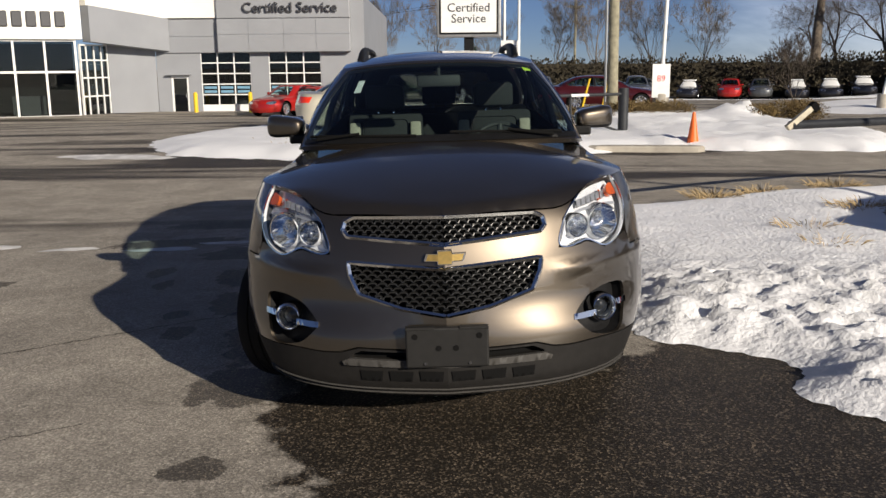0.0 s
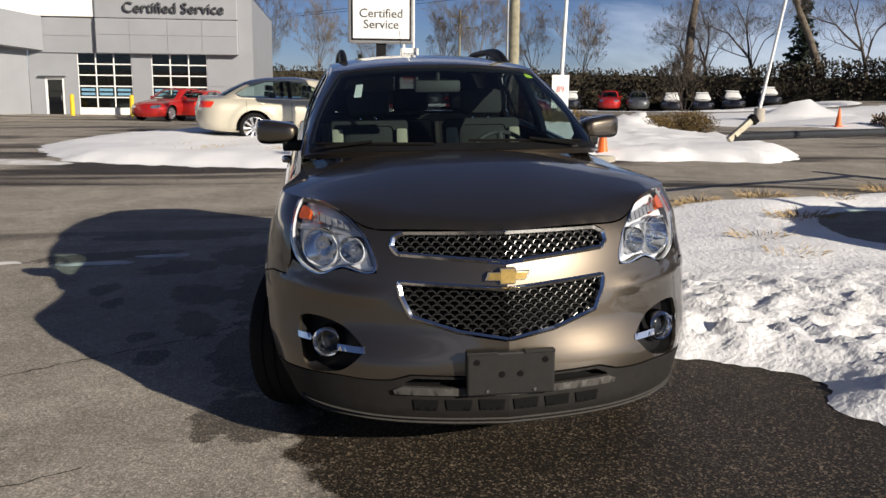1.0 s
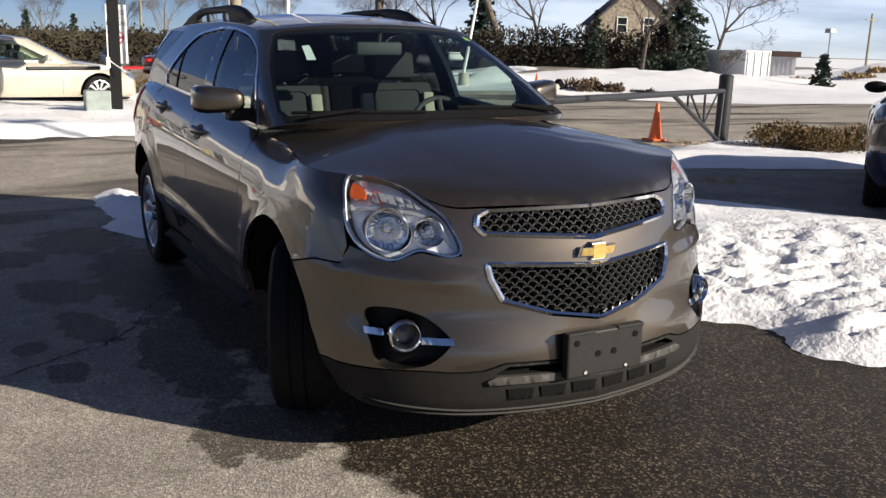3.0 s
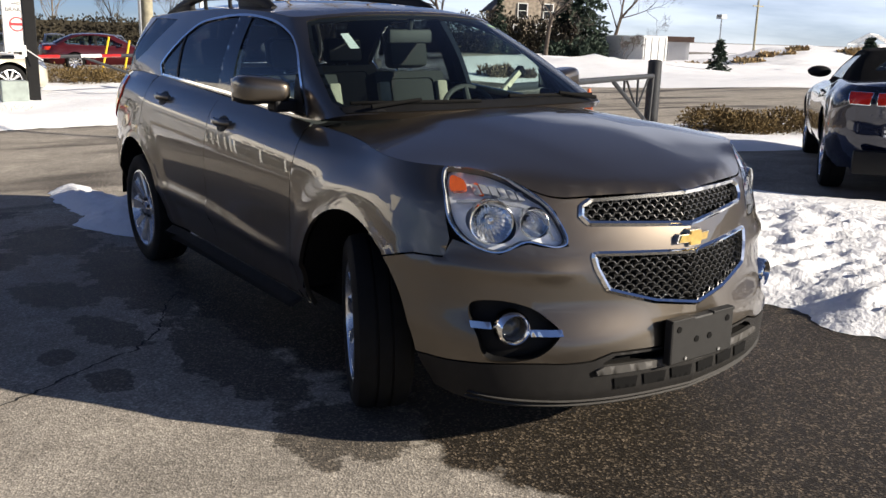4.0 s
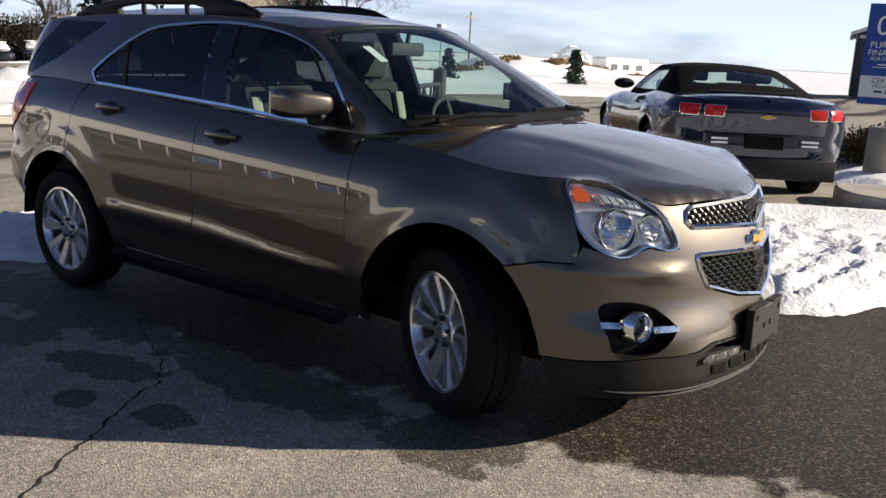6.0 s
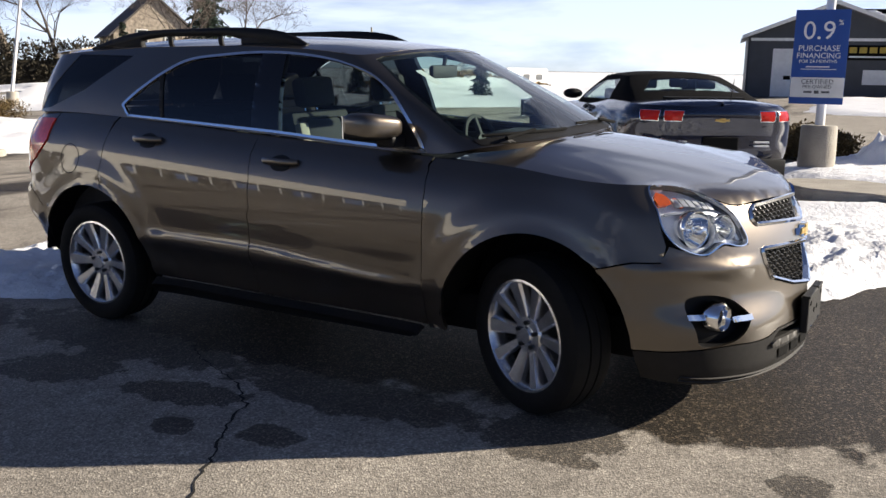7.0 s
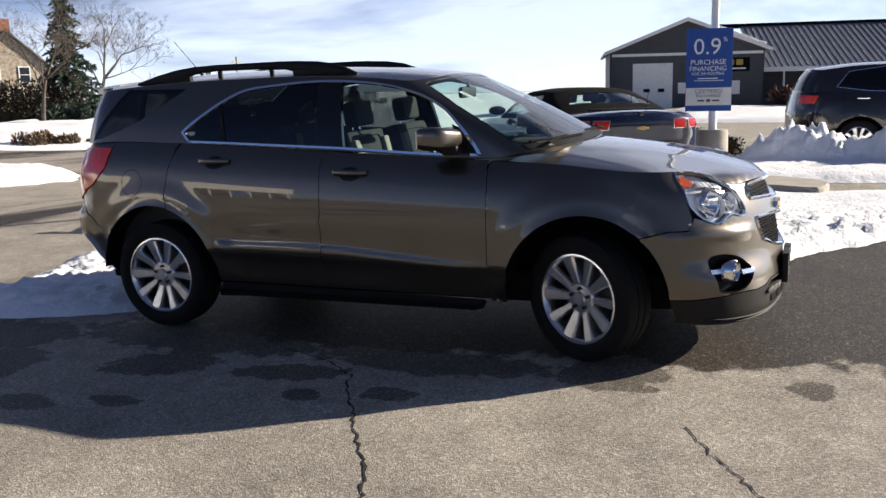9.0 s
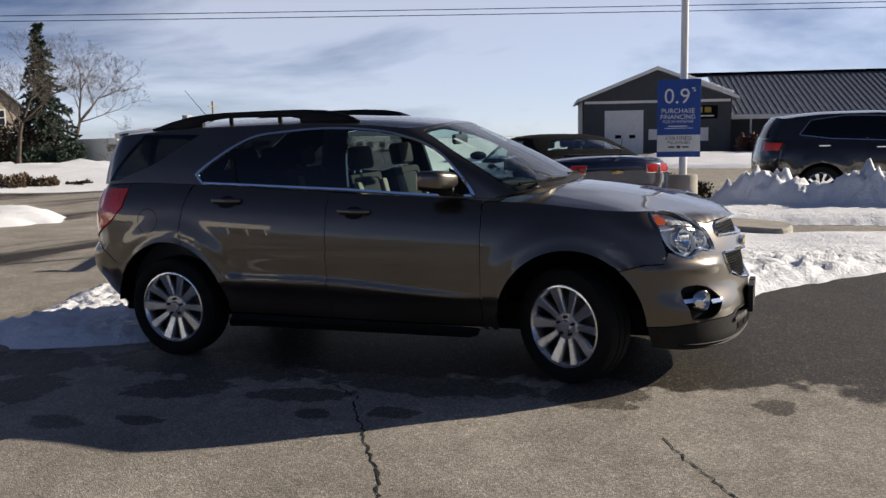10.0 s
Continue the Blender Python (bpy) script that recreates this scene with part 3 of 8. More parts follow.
            for a, b in zip(cols, cols[1:]):
                for i in range(len(base)):
                    j = (i + 1) % len(base)
                    if base[i][0] <= 0.003 and base[j][0] <= 0.003:
                        continue
                    bm.faces.new((a[i], a[j], b[j], b[i]))
        bmesh.ops.remove_doubles(bm, verts=bm.verts, dist=0.0004)
        bmesh.ops.recalc_face_normals(bm, faces=bm.faces)
        part("frame", bm, CHROME, gr, "chrome frame", True)
        # cells
        bm = bmesh.new()
        zs = 0.5 * (op[:, 1].min() + op[:, 1].max())
        cw, ch, bar = (0.044, 0.0205, 0.0035) if nm == "lower_grille" else (0.040, 0.021, 0.004)
        lo, hi = op.min(0), op.max(0)
        rows = int((hi[1] - lo[1]) / ch) + 2
        for r in range(rows):
            zz = lo[1] + r * ch
            for c in range(int(0.45 / cw) + 2):
                xx = c * cw + (cw / 2 if r % 2 else 0)
                hexa = [(xx - cw * 0.46, zz), (xx - cw * 0.26, zz + ch * 0.62), (xx + cw * 0.26, zz + ch * 0.62), (xx + cw * 0.46, zz)]
                for (u0, v0), (u1, v1) in zip(hexa, hexa[1:]):
                    if not inside(np.array([[max(0.06, abs(u0 + u1) / 2), (v0 + v1) / 2]]), op)[0]:
                        continue
                    ends = tub.pt(np.array([[abs(u0), v0], [abs(u1), v1]]))
                    for sd in (1, -1):
                        A, B = [Vector((sd * math.copysign(e[0], u if abs(u) > 1e-9 else 1), e[1] + 0.022, e[2])) for e, u in zip(ends, (u0, u1))]
                        d = (B - A).normalized()
                        up = Vector((0, -1, 0)).cross(d).normalized() * bar * 0.5
                        back_ = Vector((0, 0.022, 0))
                        v = [bm.verts.new(p) for p in (A - up, B - up, B + up, A + up, A - up + back_, B - up + back_, B + up + back_, A + up + back_)]
                        for f in ((0, 1, 2, 3), (0, 4, 5, 1), (3, 2, 6, 7)):
                            bm.faces.new([v[i] for i in f])
        part("mesh", bm, GRILLE, gr, "black honeycomb mesh")
    # badge: a plain cross
    pts = [(-0.075, -0.013), (-0.066, 0.013), (-0.026, 0.013), (-0.026, 0.026), (0.026, 0.026), (0.030, 0.013), (0.078, 0.013), (0.070, -0.013), (0.030, -0.013), (0.026, -0.026), (-0.026, -0.026), (-0.026, -0.013)]
    for grow, d, m_, nm in ((1.0, 0.016, GOLD, "badge"), (1.12, 0.010, CHROME, "badge_rim")):
        bm = bmesh.new()
        vs = [bm.verts.new((x * grow, 0.008 - d + abs(x) * 0.19, 0.778 + z * (1.18 if grow > 1 else 1.0))) for x, z in pts]
        f = bm.faces.new(vs)
        ext = bmesh.ops.extrude_face_region(bm, geom=[f])
        bmesh.ops.translate(bm, verts=[v for v in ext["geom"] if isinstance(v, bmesh.types.BMVert)], vec=(0, 0.03, 0))
        bmesh.ops.recalc_face_normals(bm, faces=bm.faces)
        part(nm, bm, m_, root, "gold cross-shaped badge" if grow == 1.0 else "chrome badge rim")
    # plate holder
    bm = bmesh.new()
    box(bm, -0.168, 0.168, -0.066, -0.030, 0.338, 0.505, 0.008)
    for x0, x1, z0, z1 in ((-0.168, -0.05, 0.497, 0.508), (0.05, 0.168, 0.497, 0.508)):
        box(bm, x0, x1, -0.069, -0.034, z0, z1, 0.002)
    holder = part("plate_holder", bm, HOLDER, root, "empty black plastic plate holder")
    # holes are black discs on the face, their shade put into the colour
    for x, z, r, m_ in ((-0.13, 0.47, 0.013, VOID), (0.13, 0.47, 0.013, VOID), (-0.035, 0.42, 0.013, VOID), (0.035, 0.42, 0.013, VOID), (-0.09, 0.357, 0.007, CHROME), (0.09, 0.357, 0.007, CHROME)):
        bm = bmesh.new()
        rod(bm, (x, -0.060, z), (x, -0.0685 if m_ is VOID else -0.071, z), r, r * 0.9, 16)
        part("bolt" if m_ is CHROME else "hole", bm, m_, holder)
    # lower intake and lip; a near-black sheet paints the shade inside the intake
    bm = bmesh.new()
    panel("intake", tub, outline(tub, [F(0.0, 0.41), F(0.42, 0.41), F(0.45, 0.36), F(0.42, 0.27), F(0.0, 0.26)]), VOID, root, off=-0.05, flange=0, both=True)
    mouth = outline(tub, [F(0.0, 0.387), F(0.355, 0.394), F(0.402, 0.372), F(0.40, 0.360), F(0.0, 0.353)])
    slots = [outline(tub, [F(x0, 0.312), F(x1, 0.314), F(x1 - 0.006, 0.272), F(x0 + 0.006, 0.270)]) for x0, x1 in ((0.015, 0.115), (0.14, 0.24), (0.265, 0.36))]
    e = outline(tub, [("p", 0.0, 0.0), ("p", float(np.interp(1.0, tub.q, tub.a)) * 0.45, 0.0), S(0.47, 0.245), S(0.487, 0.371), F(0.78, 0.374), F(0.62, 0.381), F(0.442, 0.381), F(0.368, 0.403), F(0.0, 0.395)])
    panel("lower_valance", tub, e, CLADDING, root, [mouth], both=True, flange=0.04, label="dark grey plastic front valance")
    # slots are not cut: flat black sheets paint their shade on the valance
    for slot in slots:
        for sd in (1, -1):
            panel("intake_slot_shade", tub, slot, VOID, root, off=0.006, flange=0, side=sd, step=0.02)
    e = outline(tub, [F(0.0, 0.356), F(0.40, 0.364), F(0.432, 0.350), F(0.425, 0.334), F(0.0, 0.330)])
    panel("intake_bar", tub, e, BAR_GREY, root, off=0.014, flange=0.02, both=True, label="grey plastic intake bar")
    lip = outline(tub, [F(0.0, 0.232), F(0.4, 0.236), F(0.70, 0.250), F(0.78, 0.262), F(0.78, 0.244), F(0.70, 0.232), F(0.4, 0.217), F(0.0, 0.212)])
    panel("valance_lip", tub, lip, BAR_GREY, root, off=0.012, flange=0.02, both=True, label="grey plastic lip")
    # bonnet
    hb = [(0.0, EDGE_Y[0] + 0.004)]
    for x, y in zip(EDGE_X[1:], EDGE_Y[1:]):
        if y < 1.40 and math.hypot(x - hb[-1][0], y - hb[-1][1]) > 0.012:
            hb.append((x - 0.003, y + 0.002))
    hb += [(0.70, 1.365), (0.55, 1.26), (0.30, 1.165), (0.0, 1.125)]
    panel("bonnet", hood, resample(np.array(hb), 0.02), PAINT, root, both=True, flange=0.02, label="mocha painted bonnet")
    cw_ = [(0.0, 1.128), (0.30, 1.168), (0.55, 1.263), (0.70, 1.368), (0.765, 1.42), (0.775, 1.53), (0.60, 1.40), (0.30, 1.25), (0.0, 1.20)]
    panel("cowl", Field(lambda x, y: hood_z(x, y) - 0.016), resample(np.array(cw_), 0.02), TRIM, root, both=True, flange=0.03)
    for sd in (1, -1):
        # fender
        e = outline(tub, [S(0.503, 0.741), S(0.398, 0.741), F(0.808, 0.80), F(0.808, 0.86), F(0.80, 0.945), F(0.762, 1.036)] + [T(y) for y in (0.60, 0.8, 1.0, 1.2, 1.4)] + [T(1.493 - g), S(1.493 - g, 0.30), S(1.40, 0.30)] + [S(y, z) for y, z in arc(HUB_F, 0.455, -6, 131, 26)])
        panel("fender", tub, e, PAINT, root, side=sd, label="mocha painted front fender", flange=0.02)
        # doors
        e = outline(tub, [T(1.493 + g), T(2.0), T(2.553 - g), S(2.556 - g, 0.325), S(1.493 + g, 0.318)])
        door = panel("front_door", tub, e, PAINT, root, side=sd, step=0.02, label="mocha painted front door")
        e = outline(tub, [T(2.553 + g), T(3.0), T(3.62), S(3.665, 1.06), S(3.69, 0.90), S(3.672, 0.812)] + [S(y, z) for y, z in arc(HUB_R, 0.458, 107, 172, 16)] + [S(3.335, 0.33), S(2.556 + g, 0.325)])
        door2 = panel("rear_door", tub, e, PAINT, root, side=sd, step=0.02, label="mocha painted rear door")
        for d, yh, zh in ((door, 2.35, 1.032), (door2, 3.315, 1.10)):
            p = tub.pt([tub.find("s", yh, zh)])[0]
            hx, hy, hz = sd * p[0], p[1], p[2]
            bm = bmesh.new()
            n = 14
            last = None
            for i in range(n + 1):
                t = i / n
                yy = hy - 0.117 + 0.234 * t
                bow = math.sin(math.pi * min(1, max(0, t))) ** 0.6
                cx_ = hx + sd * (0.004 + 0.034 * bow)
                ring = [bm.verts.new((cx_ + sd * 0.010 * math.cos(a), yy, hz + 0.006 - 0.012 * t * 0 + (0.0145 + 0.004 * bow) * math.sin(a))) for a in np.linspace(0, 2 * math.pi, 11)[:-1]]
                if last:
                    for j in range(10):
                        bm.faces.new((last[j], last[(j + 1) % 10], ring[(j + 1) % 10], ring[j]))
                else:
                    bm.faces.new(ring)
                last = ring
            bm.faces.new(last)
            bmesh.ops.recalc_face_normals(bm, faces=bm.faces)
            part("door_handle", bm, PAINT, d, "body-coloured pull handle", True)
            cup = outline(tub, [S(hy - 0.055, hz - 0.03), S(hy, hz - 0.045), S(hy + 0.055, hz - 0.03), S(hy + 0.06, hz + 0.015), S(hy, hz + 0.035), S(hy - 0.06, hz + 0.015)], True)
            panel("handle_cup", tub, cup, TRIM, d, off=0.0025, flange=0.004, side=sd)
        # rocker
        e = outline(tub, [S(1.58, 0.280), S(1.52, 0.302), S(1.54, 0.312), S(2.55, 0.319), S(3.33, 0.324), S(3.345, 0.268)])
        panel("rocker", tub, e, CLADDING, root, side=sd, flange=0.06, off=-0.006, label="dark grey plastic sill")
        # quarter and lamps
        e = outline(tub, [T(3.62 + 2 * g), T(4.0), T(4.165), S(4.172, 1.15), S(4.19, 1.06), S(4.25, 1.0), S(4.30, 0.95), S(4.40, 0.89), S(4.49, 0.83), S(4.25, 0.665), S(4.215, 0.655)] + [S(y, z) for y, z in arc(HUB_R, 0.458, 41, 106, 16)] + [S(3.678, 0.818), S(3.695, 0.90), S(3.67, 1.06)])
        panel("quarter_panel", tub, e, PAINT, root, side=sd, label="mocha painted rear quarter")
        e = outline(tub, [S(4.169, 1.185), S(4.35, 1.185), R(0.56, 1.17), R(0.56, 1.0), R(0.60, 0.90), S(4.495, 0.835), S(4.405, 0.895), S(4.304, 0.955), S(4.254, 1.004), S(4.194, 1.064), S(4.176, 1.15)])
        corner = outline(tub, [S(4.169, 1.222), S(4.35, 1.222), R(0.56, 1.215), R(0.565, 1.172), S(4.35, 1.189), S(4.169, 1.189)])
        panel("lamp_brow", tub, corner, PAINT, root, side=sd, label="mocha painted strip over the tail lamp")
        lamp = panel("tail_lamp", tub, e, RED_LENS, root, off=0.008, flange=0.03, side=sd, label="red tail lamp")
        bm = bmesh.new()
        c = outline(tub, [S(3.965 + 0.085 * math.cos(a), 0.965 + 0.085 * math.sin(a)) for a in np.linspace(0, 2 * math.pi, 20)[:-1]])
        if sd < 0:
            panel("fuel_door_gap", tub, outset(c, 0.0025), VOID, root, [outset(c, -0.0015)], off=0.0012, flange=0, side=sd, step=0.04)
        e = outline(tub, [S(4.256, 0.662)] + [S(y, z) for y, z in arc(HUB_R, 0.458, 40, -4, 14)] + [R(0.5, 0.33), R(0.02, 0.33), R(0.0, 0.33), R(0.0, 0.76), R(0.5, 0.76), S(4.478, 0.81)])
        panel("rear_bumper", tub, e, PAINT, root, side=sd, label="mocha painted rear bumper")
        e = outline(tub, [R(0.0, 0.765), R(0.5, 0.765), R(0.595, 0.90), R(0.555, 1.0), R(0.515, 1.19), R(0.0, 1.20)])
        panel("tailgate", tub, e, PAINT, root, side=sd)
    # cabin shell with its openings
    chrome_pts = [S(3.618, 1.291), S(3.607, 1.262), S(3.566, 1.224), S(3.51, 1.215), S(3.0, 1.192), S(2.3, 1.157), S(1.62, 1.123), S(1.55, 1.121), S(1.553, 1.137), S(1.587, 1.189), S(1.697, 1.308), S(1.809, 1.399), S(1.958, 1.474), S(2.148, 1.528), S(2.381, 1.563), S(2.617, 1.577), S(2.94, 1.565), S(3.19, 1.538), S(3.352, 1.471), S(3.508, 1.374)]
    day = outline(cab, chrome_pts, True)
    quarter = outline(cab, [S(3.66, 1.555), S(4.16, 1.565), S(4.40, 1.235), S(4.28, 1.25), S(3.98, 1.36)])
    wind = outline(cab, [("p", 0.0, 0.02), ("p", 0.35, 0.02), ("p", 0.68, 0.022), ("p", 0.730, 0.08), ("p", 0.716, 0.40), ("p", 0.675, 0.585), ("p", 0.60, 0.60), ("p", 0.0, 0.60)])
    tail = float(cab.a[-1])
    rearg = outline(cab, [("p", tail - 0.02, 0.05), ("p", tail - 0.50, 0.05), ("p", tail - 0.47, 0.5), ("p", tail - 0.02, 0.52)])
    full = resample(np.array([(0.0, 0.0), (tail, 0.0), (tail, 0.62), (0.0, 0.62)]), 0.014)
    for sd in (1, -1):
        shell = panel("window_frame", cab, full, PAINT, root, [outset(day, -0.004), quarter, wind, rearg], side=sd, flange=0.03, label="mocha painted pillars and window frames", step=0.028)
        panel("window_trim", cab, outset(day, -0.001), CHROME, root, [outset(day, -0.019)], off=0.005, flange=0.012, side=sd, step=0.05, label="chrome window surround")
        ybar = [S(2.43, 1.165), S(2.62, 1.175), S(2.66, 1.562), S(2.50, 1.562)]
        panel("centre_pillar", cab, outline(cab, ybar), PIANO, root, off=0.002, flange=0.03, side=sd)
        gf = outline(cab, [S(2.455, 1.17), S(1.565, 1.132), S(1.71, 1.298), S(1.82, 1.388), S(1.965, 1.462), S(2.15, 1.514), S(2.38, 1.548), S(2.51, 1.557)])
        panel("front_side_glass", cab, gf, GLASS, root, off=-0.004, flange=0, side=sd, label="clear side window")
        grr = outline(cab, [S(2.60, 1.177), S(3.545, 1.226), S(3.60, 1.29), S(3.50, 1.362), S(3.345, 1.457), S(3.185, 1.523), S(2.94, 1.55), S(2.63, 1.56)])
        panel("rear_side_glass", cab, grr, DARK_GLASS, root, off=-0.004, flange=0, side=sd, label="dark tinted rear window")
        panel("divider", cab, outline(cab, [S(3.27, 1.205), S(3.295, 1.207), S(3.37, 1.46), S(3.345, 1.47)]), TRIM, root, off=0.001, flange=0.01, side=sd)
        panel("quarter_glass", cab, outset(quarter, -0.002), DARK_GLASS, root, off=-0.003, flange=0, side=sd, label="dark tinted quarter window")
        sail = outline(cab, [S(1.565, 1.132), S(1.68, 1.137), S(1.74, 1.30), S(1.70, 1.285)])
        panel("mirror_sail", cab, sail, TRIM, root, off=0.004, flange=0.02, side=sd)
    # pale trim on the inner side of the screen pillars
    strip = outline(cab, [("p", 0.738, 0.05), ("p", 0.80, 0.05), ("p", 0.80, 0.30), ("p", 0.755, 0.56), ("p", 0.69, 0.575), ("p", 0.722, 0.40), ("p", 0.738, 0.20)])
    for sd in (1, -1):
        panel("pillar_trim", cab, strip, PILLAR, root, off=-0.034, flange=0.0, side=sd, label="pale plastic pillar trim")
    panel("windscreen", cab, outset(wind, -0.002), GLASS, root, off=-0.002, flange=0, both=True, label="clear windscreen")
    foot = outline(cab, [("p", 0.0, 0.004), ("p", 0.45, 0.004), ("p", 0.70, 0.010), ("p", 0.715, 0.045), ("p", 0.45, 0.048), ("p", 0.0, 0.050)])
    panel("screen_foot", cab, foot, TRIM, root, off=0.003, flange=0.0, both=True, label="black band at the foot of the windscreen")
    inner_edge = outset(wind, -0.022)
    inner_edge[:, 0] = np.where(inner_edge[:, 0] < 0.03, -0.02, inner_edge[:, 0])
    panel("screen_band", cab, outset(wind, 0.001), TRIM, root, [inner_edge], off=-0.006, flange=0.0, both=True)
    panel("rear_glass", cab, outset(rearg, -0.002), DARK_GLASS, root, off=-0.002, flange=0, both=True, label="dark tinted rear glass")
    # roof
    rq = np.linspace(0, 3, 260)
    rx, ry = loop_plan(rq, 0.587, 1.928, 4.522, 0.22, 3.0, 0.0, 0.25, 3.0)
    panel("roof", roof, resample(np.stack([rx, ry], 1), 0.02), PAINT, root, both=True, flange=0.012, label="mocha painted roof")
    sp = [(0.0, 4.44), (0.40, 4.42), (0.53, 4.36), (0.55, 4.42), (0.50, 4.52), (0.30, 4.60), (0.0, 4.62)]
    panel("spoiler", Field(lambda x, y: roof_z(x, y) + 0.008 - 0.0 * x), resample(np.array(sp), 0.02), PAINT, root, both=True, flange=0.035)
    for sd in (1, -1):
        rail = bmesh.new()
        last = None
        for i, (y, z, hgt) in enumerate([(2.44, 1.612, 0.012), (2.50, 1.640, 0.045), (2.60, 1.672, 0.07), (2.72, 1.690, 0.075), (2.88, 1.700, 0.060), (3.0, 1.704, 0.040), (3.5, 1.702, 0.036), (3.66, 1.696, 0.045), (3.82, 1.678, 0.065), (3.98, 1.648, 0.055), (4.14, 1.608, 0.02)]):
            xx = 0.505
            ring = [rail.verts.new((sd * (xx + 0.022 * math.cos(a)), y, z - hgt / 2 + hgt / 2 * math.sin(a) * 1.15)) for a in np.linspace(0, 2 * math.pi, 13)[:-1]]
            if last:
                for j in range(12):
                    rail.faces.new((last[j], last[(j + 1) % 12], ring[(j + 1) % 12], ring[j]))
            else:
                rail.faces.new(ring)
            last = ring
        rail.faces.new(last)
        for y0, y1 in ((2.56, 2.90), (3.70, 3.96)):
            box(rail, sd * 0.505 - 0.02, sd * 0.505 + 0.02, y0, y1, 1.60, 1.655, 0.008)
        for y0 in (3.05, 3.45):
            box(rail, sd * 0.505 - 0.008, sd * 0.505 + 0.008, y0, y0 + 0.03, 1.62, 1.69, 0.003)
        bmesh.ops.recalc_face_normals(rail, faces=rail.faces)
        part("roof_rail", rail, TRIM, root, "black roof rail", True)
        # mirror: painted shell, black underside and foot, glass to the rear
        def shell_part(keep_top):
            mir = bmesh.new()
            bmesh.ops.create_uvsphere(mir, u_segments=36, v_segments=24, radius=1.0)
            for v in mir.verts:
                x, y, z = v.co
                s4 = lambda c, k: math.copysign(abs(c) ** k, c)
                x, y, z = s4(x, 0.5), s4(y, 0.62), s4(z, 0.55)
                slim = 0.86 + 0.14 * x
                v.co = (sd * (0.898 + 0.112 * x), 1.735 + 0.098 * y * (1 - 0.12 * x) + 0.025 * (x + 1), 1.232 + 0.071 * z * slim + 0.004 * x)
            geom = list(mir.verts) + list(mir.edges) + list(mir.faces)
            bmesh.ops.bisect_plane(mir, geom=geom, plane_co=(0, 1.73, 1.196), plane_no=(0, -0.12, 1), clear_inner=keep_top, clear_outer=not keep_top)
            bmesh.ops.recalc_face_normals(mir, faces=mir.faces)
            return mir
        mr = part("mirror", shell_part(True), PAINT, root, "mocha painted door mirror with black underside", True)
        part("mirror_underside", shell_part(False), TRIM, mr, "", True)
        low = bmesh.new()
        box(low, min(sd * 0.74, sd * 0.87), max(sd * 0.74, sd * 0.87), 1.66, 1.76, 1.135, 1.19, 0.014)
        part("mirror_foot", low, TRIM, mr)
        face = bmesh.new()
        box(face, sd * 0.905 - 0.095, sd * 0.905 + 0.095, 1.842, 1.85, 1.180, 1.285, 0.004)
        part("mirror_glass", face, CHROME, mr)
        # wiper: a blade along the foot of the screen and its arm
        ends = ((0.05, 0.056), (0.60, 0.040)) if sd > 0 else ((0.12, 0.036), (0.66, 0.052))
        line = np.array([[ends[0][0] + (ends[1][0] - ends[0][0]) * i / 10, ends[0][1] + (ends[1][1] - ends[0][1]) * i / 10] for i in range(11)])
        pos, nrm = cab.pt(line), normals(cab, line)
        nrm = nrm * np.sign(-nrm[:, 1:2])
        blade = [Vector((sd * p[0], p[1], p[2])) + Vector((sd * k[0], k[1], k[2])) * 0.012 for p, k in zip(pos, nrm)]
        wip = bmesh.new()
        last = None
        for a in blade:
            ring = [wip.verts.new(a + Vector((0, 0.008 * math.cos(t), 0.008 * math.sin(t)))) for t in np.linspace(0, 2 * math.pi, 7)[:-1]]
            if last:
                for k in range(6):
                    wip.faces.new((last[k], last[(k + 1) % 6], ring[(k + 1) % 6], ring[k]))
            else:
                wip.faces.new(ring)
            last = ring
        wip.faces.new(last)
        bmesh.ops.recalc_face_normals(wip, faces=wip.faces)
        wiper = part("wiper", wip, VOID, root, "black wiper blade", True)
        arm = bmesh.new()
        rod(arm, blade[9] + Vector((0, -0.06, -0.012)), blade[5] + Vector((0, -0.012, 0.012)), 0.010, 0.007, 8)
        part("wiper_arm", arm, VOID, wiper, "", True)
    bm = bmesh.new()
    rod(bm, (0.0, 3.98, 1.64), (0.0, 4.02, 1.675), 0.012, 0.008, 10)
    rod(bm, (0.0, 4.01, 1.67), (0.0, 4.22, 1.90), 0.003, 0.0018, 6)
    part("antenna", bm, TRIM, root)
    # underside, inner shell and wheel wells, near-black so their colour holds the shade inside
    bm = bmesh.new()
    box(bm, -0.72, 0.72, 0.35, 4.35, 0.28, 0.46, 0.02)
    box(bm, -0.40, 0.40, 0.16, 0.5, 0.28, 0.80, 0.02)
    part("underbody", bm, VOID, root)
    inner = resample(np.array([(0.46, 0.12), (float(tub.a[-1]) - 0.05, 0.12), (float(tub.a[-1]) - 0.05, 0.86), (1.9, 0.86), (1.2, 0.80), (0.9, 0.68), (0.46, 0.62)]), 0.03)
    hole_f = outline(tub, [S(y, z) for y, z in arc(HUB_F, 0.462, 180, 0, 24)] + [S(HUB_F + 0.462, 0.32), S(HUB_F - 0.44, 0.32)])
    hole_r = outline(tub, [S(y, z) for y, z in arc(HUB_R, 0.462, 180, 0, 24)] + [S(HUB_R + 0.462, 0.34), S(HUB_R - 0.462, 0.34)])
